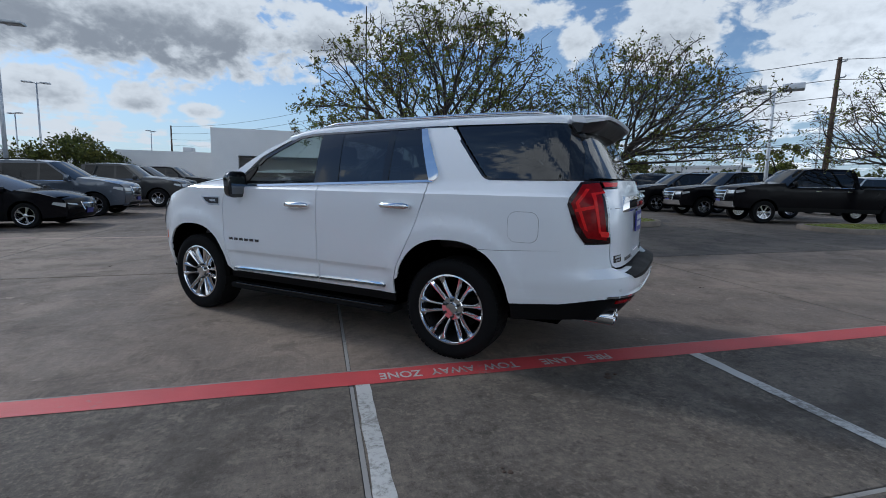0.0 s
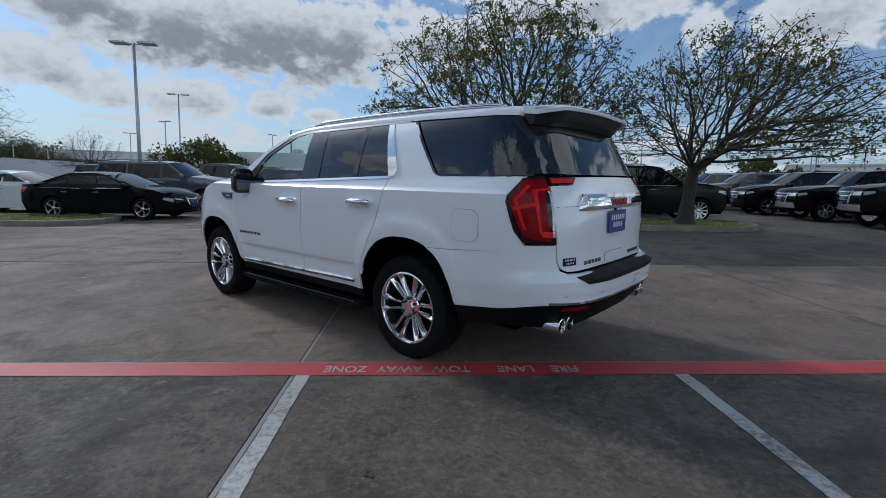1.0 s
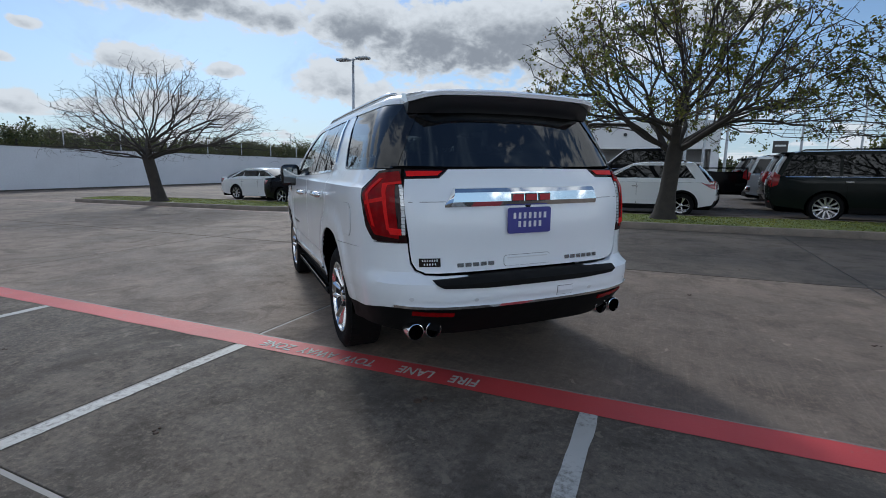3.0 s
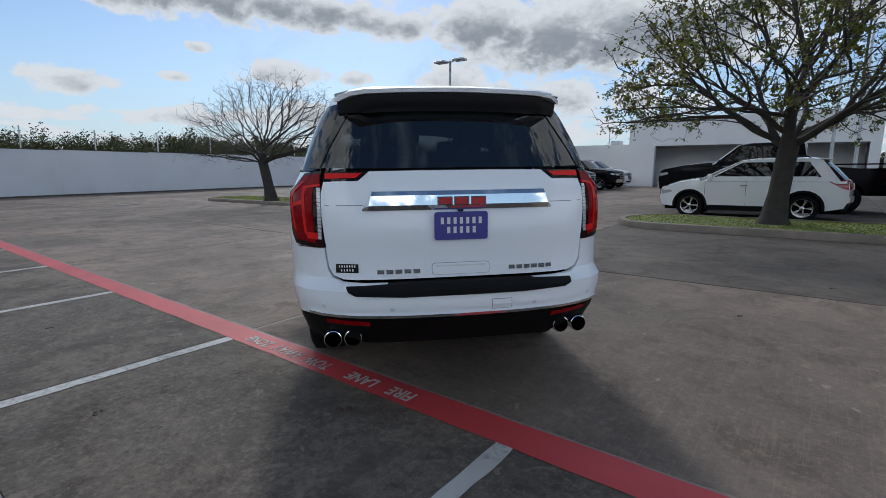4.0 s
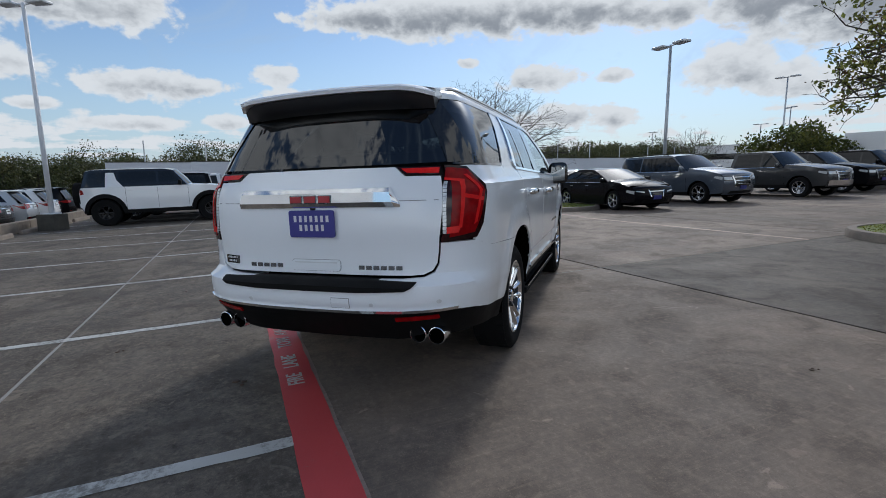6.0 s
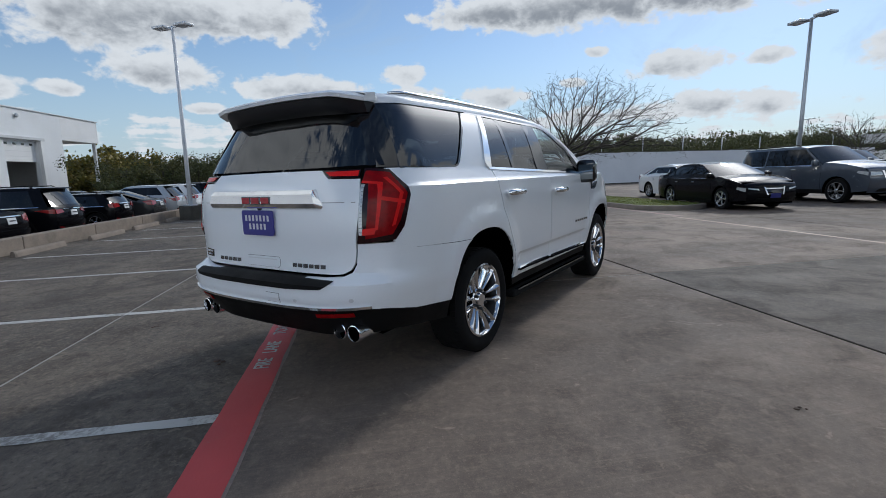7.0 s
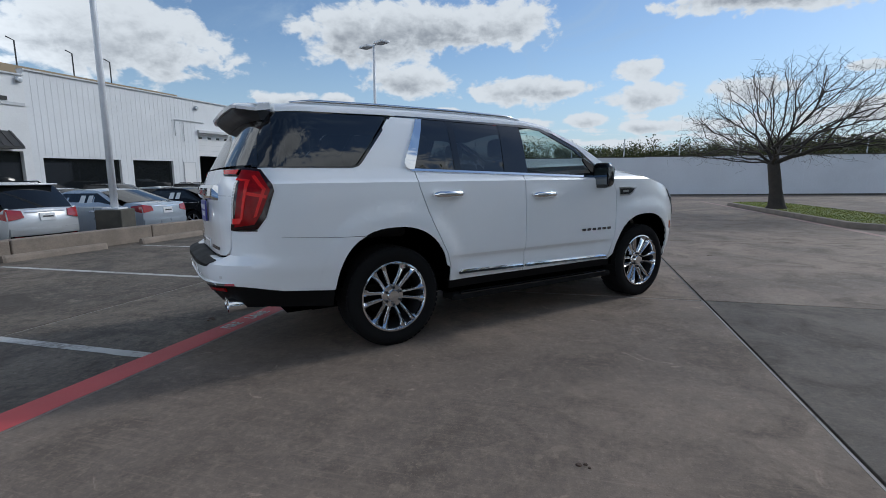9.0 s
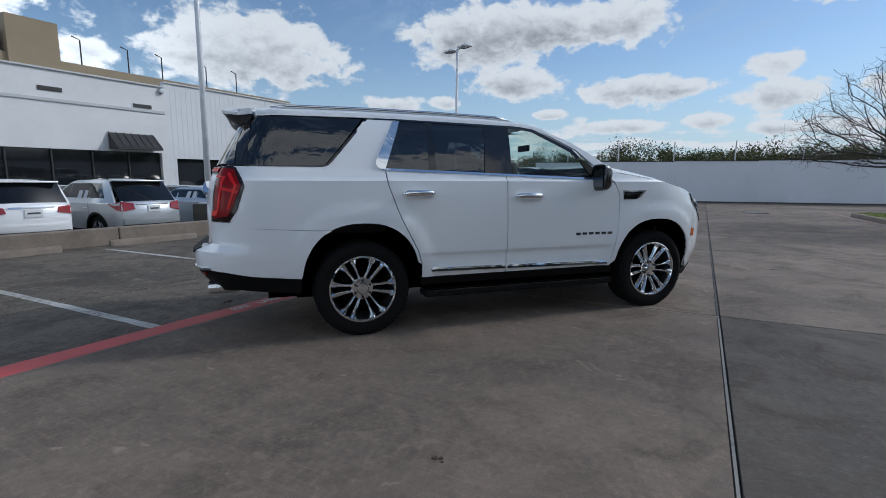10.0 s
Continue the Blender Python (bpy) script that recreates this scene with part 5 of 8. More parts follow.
def fleet(kind, spec, colour, x, y, az, label, name, group="", scale=1.0):
    """Park a car of a kind: the first is built, later ones are copies in their own paint."""
    if kind not in FLEET:
        ob = build_car(name, variant(spec, paint=colour), label)
        FLEET[kind] = ob
        park(ob, x, y, az)
    else:
        ob = copy_thing(FLEET[kind], stand(x, y, az))
        ob.name = name
        repaint(ob, colour)
    return tagged(ob, label, "car", group)


fleet("sport_sedan", SEDAN, "black", -8.75, 15.75, -4, "black sedan with split-spoke alloy wheels beside the island", "sedan")
fleet("family_sedan", variant(SEDAN, h=1.46, alloy="alloy", spokes=7), "white", -13.3, 17.8, 0, "white sedan parked behind the black sedan", "sedan")
fleet("suv", SUV, "blue", -8.95, 19.8, 0, "blue-grey full-size SUV with dark spoked wheels", "suv")
fleet("pickup", PICKUP, "grey", -8.75, 24.8, 0, "dark grey crew-cab pickup with a chrome grille", "pickup_truck")
fleet("suv", SUV, "black", -8.9, 28.6, 0, "black full-size SUV in the far row", "suv")
fleet("pickup", PICKUP, "black", -8.8, 32.2, 0, "black crew-cab pickup in the far row", "pickup_truck")
fleet("suv", SUV, "white", -9.0, 35.6, 0, "white SUV at the end of the far row", "suv")
fleet("sport_sedan", SEDAN, "blue", -15.6, 25.5, 0, "blue sedan in the second row", "sedan")
fleet("suv", SUV, "grey", -16.5, 29.5, 0, "dark grey SUV in the second row", "suv")
fleet("family_sedan", SEDAN, "silver", -17.6, 22.4, 0, "silver sedan near the white wall", "sedan")

fleet("small_suv", CROSSOVER, "white", 2.53, 17.1, 180, "white compact crossover with two-tone alloy wheels", "crossover")
fleet("luxury_suv", variant(SUV, alloy="alloy", spokes=11, style="single", rim=0.29, hood_r=1.33, hood_f=1.16, bumper=None), "olive", 8.85, 16.75, -6, "dark green-black luxury SUV with bright multi-spoke wheels", "suv")
fleet("hd_pickup", variant(PICKUP, wb=4.05, front=3.05, rear=-3.25, h=2.16, sill=0.60, r=0.44, belt=1.42, hood_r=1.54, hood_f=1.32, bed_z=1.44, lamp_z=1.22, roof_f=0.6, cowl=1.35), "black", 2.62, 20.2, 180, "black lifted crew-cab pickup behind the crossover", "pickup_truck")
fleet("luxury_suv", SUV, "grey", 9.2, 20.2, -4, "dark grey SUV behind the luxury SUV", "suv")
fleet("suv", SUV, "silver", 9.0, 23.4, -2, "silver SUV in the row behind the trees", "suv")
fleet("suv", SUV, "black", 9.0, 26.6, 0, "black SUV in the row behind the trees", "suv")
fleet("dually", variant(PICKUP, wb=4.36, front=3.2, rear=-3.45, h=2.02, sill=0.5, belt=1.32, hood_r=1.45, hood_f=1.28, bed_z=1.40, cowl=1.5, roof_f=0.8, roof_r=-0.85, glass_rear=-0.95, bed=-1.0, posts=(0.45,), handles=(0.45, -0.6), seams=(1.5, 0.4, -0.65), style="single"), "black", 17.85, 14.05, 161, "black long-bed crew-cab pickup with bright wheels", "pickup_truck")
fleet("pickup", PICKUP, "black", 17.72, 17.43, 168, "black crew-cab pickup with a chrome grille", "pickup_truck")
fleet("suv", SUV, "black", 17.4, 20.5, 168, "black SUV in the row of trucks", "suv")
fleet("suv", SUV, "grey", 17.4, 24.0, 168, "dark grey SUV in the row of trucks", "suv")
fleet("pickup", PICKUP, "blue", 18.0, 27.6, 168, "blue-grey pickup in the row of trucks", "pickup_truck")
fleet("pickup", PICKUP, "silver", 26.5, 18.5, 170, "silver pickup in the row behind the trucks", "pickup_truck")
fleet("suv", SUV, "white", 26, 24.0, 170, "white SUV in the row behind the trucks", "suv")
fleet("suv", SUV, "white", 26, 31.0, 172, "white SUV further back in the lot", "suv")

fleet("offroad", HUMMER, "white", -16.3, 0.35, 90, "white boxy off-road truck with black fenders", "off_road_truck")
off = FLEET["offroad"]
spare = [o for o in off.children if o.name.startswith("tyre")][0]
share("spare_tyre", spare.data, off, Matrix.Translation((-2.66, 0.0, 1.12)) @ Matrix.Rotation(-math.pi / 2, 4, "Z"))
for side in (1, -1):
    place = lambda a, b, o, sd=side: Vector((a, sd * (half_width(HUMMER, a, b) + o), b))
    part("rear_pillar", skin([(-1.66, 1.39), (-1.10, 1.39), (-1.30, 1.64), (-1.36, 1.90), (-1.62, 1.90)], place, 0.008, 0.02, 0.2, side > 0), PAINT["white"], off, "slanted white pillar")
fleet("pickup", PICKUP, "black", -19.2, 0.9, -90, "black pickup with its tailgate to the lane", "pickup_truck")
fleet("pickup", PICKUP, "white", -22.0, 1.3, -90, "white pickup with its tailgate to the lane", "pickup_truck")

HATCH = variant(CROSSOVER, w=1.73, h=1.42, belt=0.92, front=1.92, rear=-1.90, wb=2.5, roof_r=-1.55, tail=-1.8, glass_rear=-1.78, hood_r=0.98, hood_f=0.82, lamp_l=0.2, lamp_h=0.09, flare=0.03)
MIDSUV = variant(CROSSOVER, w=1.87, h=1.70, belt=1.08, front=2.3, rear=-2.35, wb=2.72, roof_r=-1.95, tail=-2.2, glass_rear=-2.15, r=0.36, lamp_l=0.5, lamp_h=0.07)
row = [("electric_hatch", variant(HATCH, h=1.6, belt=1.05, w=1.77, front=2.05, rear=-2.1, roof_r=-1.75, tail=-2.0, glass_rear=-2.0), "white", "hatchback", "white electric hatchback with red tail lamps", 0.62, -7.05),
       ("small_suv", CROSSOVER, "silver", "crossover", "silver compact crossover with red tail lamps", -1.89, -7.2),
       ("sport_sedan", SEDAN, "ice", "sedan", "silver-blue sedan with a paper plate", -5.06, -7.5),
       ("sport_sedan", SEDAN, "black", "sedan", "black sedan with a paper plate", -8.15, -7.5),
       ("mid_suv", MIDSUV, "black", "crossover", "black crossover with red tail lamps", -10.9, -7.4),
       ("mini", HATCH, "black", "hatchback", "small black hatchback with round red lamps", -14.3, -6.9),
       ("family_sedan", SEDAN, "grey", "sedan", "dark grey sedan beyond the low wall", -17.3, -7.4),
       ("small_suv", CROSSOVER, "silver", "crossover", "silver crossover beyond the low wall", -20.2, -7.2),
       ("small_suv", CROSSOVER, "white", "crossover", "white crossover beyond the low wall", -23.1, -7.2),
       ("mid_suv", MIDSUV, "black", "crossover", "black crossover far down the row", -26.1, -7.4)]
for i, (kind, spec, colour, name, label, x, y) in enumerate(row):
    ob = fleet(kind, spec, colour, x, y, 270 + (i * 7 % 5 - 2) * 0.7, label, name, "next lot row")
    if i in (1, 2, 3, 4):
        flank = lambda a, b, o, sp=spec: Vector((a, half_width(sp, a, b) + o, b))
        zb = spec["belt"] + 0.05
        for x0, w in ((-0.62, 0.20), (-0.88, 0.18)):
            part("window_paper", skin([(x0, zb), (x0 + w, zb), (x0 + w - 0.02, zb + 0.26), (x0 + 0.01, zb + 0.26)], flank, 0.0065, 0.002, 0.2, True), CAR["plate"], ob, "white paper in the window")
cols = ["white", "white", "silver", "white", "ice", "black", "silver", "black", "white", "black", "silver", "black", "grey"]
for i, colour in enumerate(cols):
    kind, spec, name = (("family_sedan", SEDAN, "sedan"), ("small_suv", CROSSOVER, "crossover"))[i % 2]
    fleet(kind, spec, colour, 0.5 - 2.9 * i, -17.0, 90, f"{colour} car facing the drive in the next lot".replace("ice", "pale blue"), name, "next lot second row")
for i in range(7):
    fleet("small_suv", CROSSOVER, ("black", "white", "grey", "silver")[i % 4], -34 - 3.0 * i, -12 - i * 0.8, 255, "parked crossover far down the next lot", "crossover", "far cars")


# ---- the white SUV that the walk goes round ----
HERO_AT = stand(0.532, 5.215, 137.6)
hero = empty("suv", HERO_AT, "clean white full-size SUV with chrome wheels and dark glass", "suv")
SEAT = material("black_leather", (0.022, 0.021, 0.021), 0.5, vary=0.15, scale=8, fine=90, bump=0.0015)
LINER = material("grey_headliner", (0.12, 0.118, 0.112), 0.95, vary=0.1, fine=120)
HERO_PAINT = material("pearl_white_paint", (0.86, 0.885, 0.91), 0.22, vary=0.012, coat=0.7, scale=1.5, fine=200)
CHROME = material("polished_chrome", (0.86, 0.87, 0.88), 0.045, 1.0, vary=0.02, scale=3)
WHEEL_CHROME = material("chromed_alloy", (0.74, 0.75, 0.76), 0.07, 1.0, vary=0.03, scale=4)
CLEAR = glass("light_tint_glass", (0.82, 0.90, 0.875))
PRIVACY = glass("privacy_tint_glass", (0.05, 0.057, 0.064), base=0.095)
HOUSING = material("smoked_lamp_housing", (0.016, 0.002, 0.003), 0.08, vary=0.1, spec=0.4)
LENS = material("ruby_lens", (0.24, 0.003, 0.005), 0.12, vary=0.25, scale=25, fine=160, spec=0.15)
LENS_BRIGHT = material("bright_ruby_lens", (0.72, 0.016, 0.016), 0.15, vary=0.12, scale=30, fine=140, spec=0.15)
LENS_CLEAR = material("ribbed_clear_lens", (0.60, 0.61, 0.62), 0.15, 0.25, vary=0.25, scale=40, fine=160, coat=0.8)
PLATE_BLUE = material("blue_dealer_plate", (0.050, 0.050, 0.26), 0.35, vary=0.06)
WHITE_INK = material("white_print", (0.72, 0.72, 0.74), 0.5, vary=0.03)
MIRROR = material("tinted_mirror", (0.17, 0.18, 0.19), 0.03, 1.0, vary=0.03)
BADGE_RED = material("red_badge_enamel", (0.40, 0.02, 0.03), 0.2, vary=0.08, coat=0.6)
BADGE_GREY = material("dark_chrome_badge", (0.16, 0.165, 0.18), 0.25, 0.9, vary=0.05)
SATIN_BLACK = material("satin_black_plastic", (0.018, 0.019, 0.022), 0.38, vary=0.12, fine=90, spec=0.4)


WIDTH = ((0.25, 0.93), (0.45, 0.968), (0.56, 1.000), (0.66, 1.016), (0.705, 1.026), (0.85, 1.032), (1.05, 1.034), (1.20, 1.031), (1.318, 1.025), (1.338, 1.004), (1.38, 0.982), (1.42, 0.960), (1.46, 0.948), (1.50, 0.935), (1.55, 0.917), (1.60, 0.898), (1.65, 0.878), (1.70, 0.856), (1.75, 0.833), (1.80, 0.806), (1.84, 0.778), (1.92, 0.69))
REAR_X = ((0.35, -2.68), (0.45, -2.765), (0.55, -2.840), (0.60, -2.865), (0.66, -2.885), (0.76, -2.880), (0.795, -2.800), (0.806, -2.770), (0.92, -2.762), (1.05, -2.768), (1.20, -2.757), (1.33, -2.728), (1.42, -2.695), (1.46, -2.672), (1.84, -2.455), (1.92, -2.41))
FRONT_X = ((0.25, 2.36), (0.40, 2.47), (0.60, 2.53), (0.90, 2.53), (1.08, 2.47), (1.20, 2.36), (1.30, 2.20))
X0R, X0F = -2.0, 1.25


def smooth(v, lo, hi):
    f = min(1.0, max(0.0, (v - lo) / (hi - lo)))
    return f * f * (3 - 2 * f)


def flare(x, z):
    """Raised lips over the wheel openings, and the drawn-in line low on the doors."""
    best = 0.0
    for cx, b in ((1.535, 0.53), (-1.535, 0.56)):
        if z > 0.40:
            d = ((abs(x - cx) / 0.50) ** 2.4 + (abs(z - 0.41) / b) ** 2.4) ** (1 / 2.4)
            best = max(best, 0.016 * (1 - smooth(d, 1.17, 1.30)))
    along = smooth(abs(x), 1.0, 0.86)
    return best - 0.017 * along * smooth(z, 0.692, 0.668) * smooth(z, 0.54, 0.652)


def hero_y(x, z):
    w = table(WIDTH, z)
    if x < X0R:
        t = min(0.999, (X0R - x) / (X0R - table(REAR_X, z)))
        return w * (1 - t ** 4) ** 0.25 + flare(x, z)
    if x > X0F:
        t = min(0.999, (x - X0F) / (table(FRONT_X, z) - X0F))
        return w * (1 - t ** 3.4) ** (1 / 3.4) + flare(x, z)
    return w + flare(x, z)


def side_place(side):
    return lambda a, b, o: Vector((a, side * (hero_y(a, b) + o), b))


def wrap_place(a, b, o):
    """The tail round both corners: a is the angle from straight astern in degrees, b the height."""
    L, W = X0R - table(REAR_X, b), table(WIDTH, b)
    c, s = math.cos(radians(a)), math.sin(radians(a))
    if c < 0:
        y = math.copysign(W, s)
        x = y * c / s
        return Vector((X0R - x, y + math.copysign(1, s) * (flare(X0R - x, b) + o), b))
    r = (abs(c / L) ** 4 + abs(s / W) ** 4) ** -0.25
    x, y = r * c, r * s
    o = o + flare(X0R - x, b) if abs(a) > 60 else o
    n = Vector((abs(x) ** 3 / L ** 4, math.copysign(abs(y) ** 3 / W ** 4, y))).normalized()
    return Vector((X0R - x - n.x * o, y + n.y * o, b))


def nose_place(a, b, o):
    L, W = table(FRONT_X, b) - X0F, table(WIDTH, b)
    c, s = math.cos(radians(a)), math.sin(radians(a))
    r = (abs(c / L) ** 3.4 + abs(s / W) ** 3.4) ** (-1 / 3.4)
    x, y = r * c, r * s
    n = Vector((abs(x) ** 2.4 / L ** 3.4, math.copysign(abs(y) ** 2.4 / W ** 3.4, y))).normalized()
    return Vector((X0F + x + n.x * o, y + n.y * o, b))


def astern(y, z):
    """The wrap angle of a point of the tail given by its side distance."""
    L, W = X0R - table(REAR_X, z), table(WIDTH, z)
    x = L * max(0.0, 1 - (abs(y) / W) ** 4) ** 0.25
    return (math.degrees(math.atan2(y, x)), z)


def abeam(x, z, side=1):
    """The wrap angle of a point of the flank given by its x."""
    return (math.degrees(math.atan2(side * (hero_y(x, z) - flare(x, z)), X0R - x)), z)


def opening(cx, b, z0, steps=20, a=0.50):
    pts = []
    for k in range(steps + 1):
        t = math.pi * k / steps
        c, s = math.cos(t), math.sin(t)
        pts.append((cx + a * math.copysign(abs(c) ** (2 / 2.4), c), 0.41 + b * s ** (2 / 2.4)))
    return [(x, max(z, z0)) for x, z in pts]


def belt(x):
    return 1.337 + (0.78 - x) * 0.033


CREASES = (0.625, 0.652, 0.668, 0.692, 1.318, 1.338)


def panel_side(name, outline, mat, out=0.0, deep=0.018, step=0.09, label="", parents=None, sides=(1, -1), cuts=()):
    made = []
    for k, side in enumerate(sides):
        made.append(part(name, skin(outline, side_place(side), out, deep, step, side > 0, cuts), mat, hero if parents is None else parents[k], label, 35))
    return made


def panel_tail(name, outline, mat, out=0.0, deep=0.018, step=(5.0, 0.08), parent=None, label=""):
    return part(name, skin(outline, wrap_place, out, deep, step, False), mat, parent or hero, label, 35)


G = 0.004
# flank panels with gaps between them
front_arch, rear_arch = opening(1.535, 0.53, 0.33), opening(-1.535, 0.56, 0.55)
fender = [(0.962 + G, 0.47)] + [p for p in reversed(front_arch) if p[1] > 0.47] + [(2.035, 0.40), (2.16, 0.36), (2.30, 0.44), (2.34, 0.80), (2.30, 1.05), (2.18, 1.16), (1.98, 1.236), (1.5, 1.34), (0.90 + G, 1.425), (0.985 + G, 1.30), (1.04 + G, 1.19), (1.045 + G, 0.92), (1.012 + G, 0.70)]
panel_side("front_fender", fender, HERO_PAINT, step=0.055, cuts=CREASES)
f_door = [(-0.190 + G, 0.475), (0.962 - G, 0.475), (1.012 - G, 0.70), (1.045 - G, 0.92), (1.04 - G, 1.19), (0.985 - G, 1.30), (0.90, 1.335), (-0.205 + G, belt(-0.205))]
front_doors = panel_side("front_door", f_door, HERO_PAINT, step=0.055, cuts=CREASES)
r_door = [(-0.190 - G, 0.475), (-0.205 - G, belt(-0.205)), (-1.318, 1.410), (-1.314 + G, 1.29), (-1.205 + G, 1.0), (-1.06 + G, 0.72), (-1.022 + G, 0.60), (-1.015 + G, 0.475)]
rear_doors = panel_side("rear_door", r_door, HERO_PAINT, step=0.055, cuts=CREASES)
quarter = [(-1.022 - G, 0.60), (-1.06 - G, 0.72), (-1.205 - G, 1.0), (-1.314 - G, 1.29), (-1.328, 1.414), (-1.372, 1.424), (-1.178, 1.842), (-1.455, 1.842), (-1.775, 1.470), (-1.80, 1.446), (-1.84, 1.432), (-2.505, 1.430), (-2.51, 1.41), (-2.452, 1.315), (-2.446, 1.27), (-2.485, 1.12), (-2.55, 0.998), (-2.44, 0.952), (-2.02, 0.926)] + [(-2.02 + 0.0383 * k, 0.926 - 0.0012 * k) for k in range(1, 7)]
arc = [p for p in opening(-1.535, 0.56, 0.0, 30) if p[1] > 0.55]
quarter = quarter + [p for p in reversed(arc) if p[1] > 0.605 and not (p[0] < -1.535 and p[1] < 0.922)]
panel_side("quarter_panel", quarter, HERO_PAINT, step=0.055, cuts=CREASES)
panel_side("sill", [(-1.01, 0.40), (1.02, 0.40), (1.02, 0.468), (-1.012, 0.468)], CAR["trim"], -0.012, 0.10, 0.3)
for cx, b in ((1.535, 0.53), (-1.535, 0.56)):
    for side in (1, -1):
        lip = opening(cx, b, 0.30, 24)
        bm = bmesh.new()
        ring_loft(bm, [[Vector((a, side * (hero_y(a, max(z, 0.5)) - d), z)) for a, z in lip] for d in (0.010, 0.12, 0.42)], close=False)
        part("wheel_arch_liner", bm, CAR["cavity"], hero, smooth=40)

# doors: handles, lower chrome strip, badge
for doors, x0, x1, z in ((front_doors, -0.125, 0.145, 1.182), (rear_doors, -1.190, -0.915, 1.212)):
    for door, side in zip(doors, (1, -1)):
        y = hero_y((x0 + x1) / 2, z)
        bm = bmesh.new()
        tube(bm, [(x0, side * (y + 0.003), z), (x0 + 0.012, side * (y + 0.030), z + 0.001), (x0 + 0.035, side * (y + 0.045), z + 0.003), (x1 - 0.035, side * (y + 0.045), z + 0.003), (x1 - 0.012, side * (y + 0.030), z + 0.001), (x1, side * (y + 0.003), z)], [0.016, 0.022, 0.027, 0.027, 0.022, 0.016], 10)
        part("door_handle", bm, CHROME, door, "chrome pull handle", True)
        part("handle_recess", skin(rounded(x0 + 0.03, x1 - 0.02, z - 0.045, z + 0.035, 0.03), side_place(side), 0.0025, 0.004, 0.1, side > 0), HERO_PAINT, door)
for doors, x0, x1 in ((front_doors, -0.175, 0.93), (rear_doors, -0.93, -0.205)):
    zz = lambda x: 0.535 - (x + 0.15) * 0.0165
    for door, side in zip(doors, (1, -1)):
        low = lambda a, b, o, sd=side: Vector((a, sd * (hero_y(a, 0.55) + o + max(0.0, zz(a) + 0.012 - b) * 0.25), b))
        part("chrome_strip", skin([(x0, zz(x0) - 0.003), (x1, zz(x1) - 0.003), (x1 - 0.03, zz(x1) + 0.012), (x0 + 0.02, zz(x0) + 0.012)], low, 0.012, 0.03, 0.2, side > 0), CHROME, door, "chrome lower door strip", 35)
        part("strip_base", skin([(x0, zz(x0) - 0.022), (x1, zz(x1) - 0.022), (x1, zz(x1) - 0.004), (x0, zz(x0) - 0.004)], low, 0.009, 0.03, 0.2, side > 0), CAR["gloss_black"], door, "gloss black strip under the chrome", 35)
for door, side in zip(front_doors, (1, -1)):
    for k in range(6):
        x = 0.545 + 0.074 * k
        part("badge_letter", skin([(x, 0.800), (x + 0.052, 0.800), (x + 0.052, 0.824), (x, 0.824)], side_place(side), 0.004, 0.005, 0.1, side > 0), BADGE_GREY, door)

# side glass
def aft(pts):
    return [(x - 0.043 - 0.0146 * x, z) if x > -1.42 else (x - 0.02, z) for x, z in pts]


fw = [(-0.095, belt(-0.1) + 0.018), (0.80, belt(0.8) + 0.014), (0.585, 1.60), (0.20, 1.785), (0.05, 1.812), (-0.055, 1.818)]
rw = [(-0.845, belt(-0.85) + 0.018), (-0.375, belt(-0.37) + 0.018), (-0.315, 1.822), (-0.825, 1.838)]
vw = [(-1.34, belt(-1.34) + 0.016), (-0.905, belt(-0.9) + 0.018), (-0.88, 1.838), (-1.15, 1.840)]
qw = [(-1.775, 1.470), (-1.80, 1.449), (-1.84, 1.440), (-2.42, 1.437), (-2.37, 1.836), (-1.46, 1.842)]
for nm, o, mt in (("front_window", fw, CLEAR), ("rear_window", rw, PRIVACY), ("vent_window", vw, PRIVACY), ("quarter_window", qw, PRIVACY)):
    for w in panel_side(nm, aft(o), mt, -0.004, 0.004, 0.05):
        w.visible_shadow = True
panel_side("b_pillar", aft([(-0.372, belt(-0.37) + 0.01), (-0.098, belt(-0.1) + 0.01), (-0.058, 1.822), (-0.312, 1.83)]), CAR["gloss_black"], 0.0, 0.02, 0.12)
panel_side("window_divider", aft([(-0.905, belt(-0.9) + 0.01), (-0.842, belt(-0.85) + 0.01), (-0.822, 1.842), (-0.882, 1.842)]), CAR["gloss_black"], 0.0, 0.02, 0.12)
panel_side("mirror_corner", aft([(0.80, belt(0.8) + 0.004), (0.95, belt(0.95) + 0.004), (0.80, 1.475), (0.70, 1.53), (0.69, 1.50)]), CAR["trim"], 0.0, 0.02, 0.12)
panel_side("window_gasket", aft([(-1.36, 1.842), (-1.10, 1.842), (0.05, 1.815), (0.20, 1.79), (0.59, 1.605), (0.66, 1.54), (0.68, 1.56), (0.61, 1.63), (0.215, 1.815), (0.05, 1.838), (-1.10, 1.858), (-1.36, 1.858)]), CAR["gloss_black"], 0.002, 0.02, 0.12)
panel_side("d_pillar", [(-2.418, 1.437), (-2.54, 1.437), (-2.42, 1.84), (-2.363, 1.84)], CAR["gloss_black"], 0.0, 0.02, 0.1)
panel_side("quarter_gasket", [(-1.765, 1.466), (-1.795, 1.441), (-1.84, 1.429), (-2.42, 1.428), (-2.42, 1.440), (-1.842, 1.442), (-1.803, 1.452), (-1.782, 1.474), (-1.46, 1.842), (-1.435, 1.842)], CAR["gloss_black"], 0.003, 0.015, 0.12)
panel_side("chrome_sash", aft([(-1.376, 1.490), (-1.378, 1.456), (-1.366, 1.432), (-1.345, 1.420), (-1.300, 1.420), (-1.128, 1.838), (-1.186, 1.838)]), CHROME, 0.012, 0.02, 0.1, "wide chrome window sash")
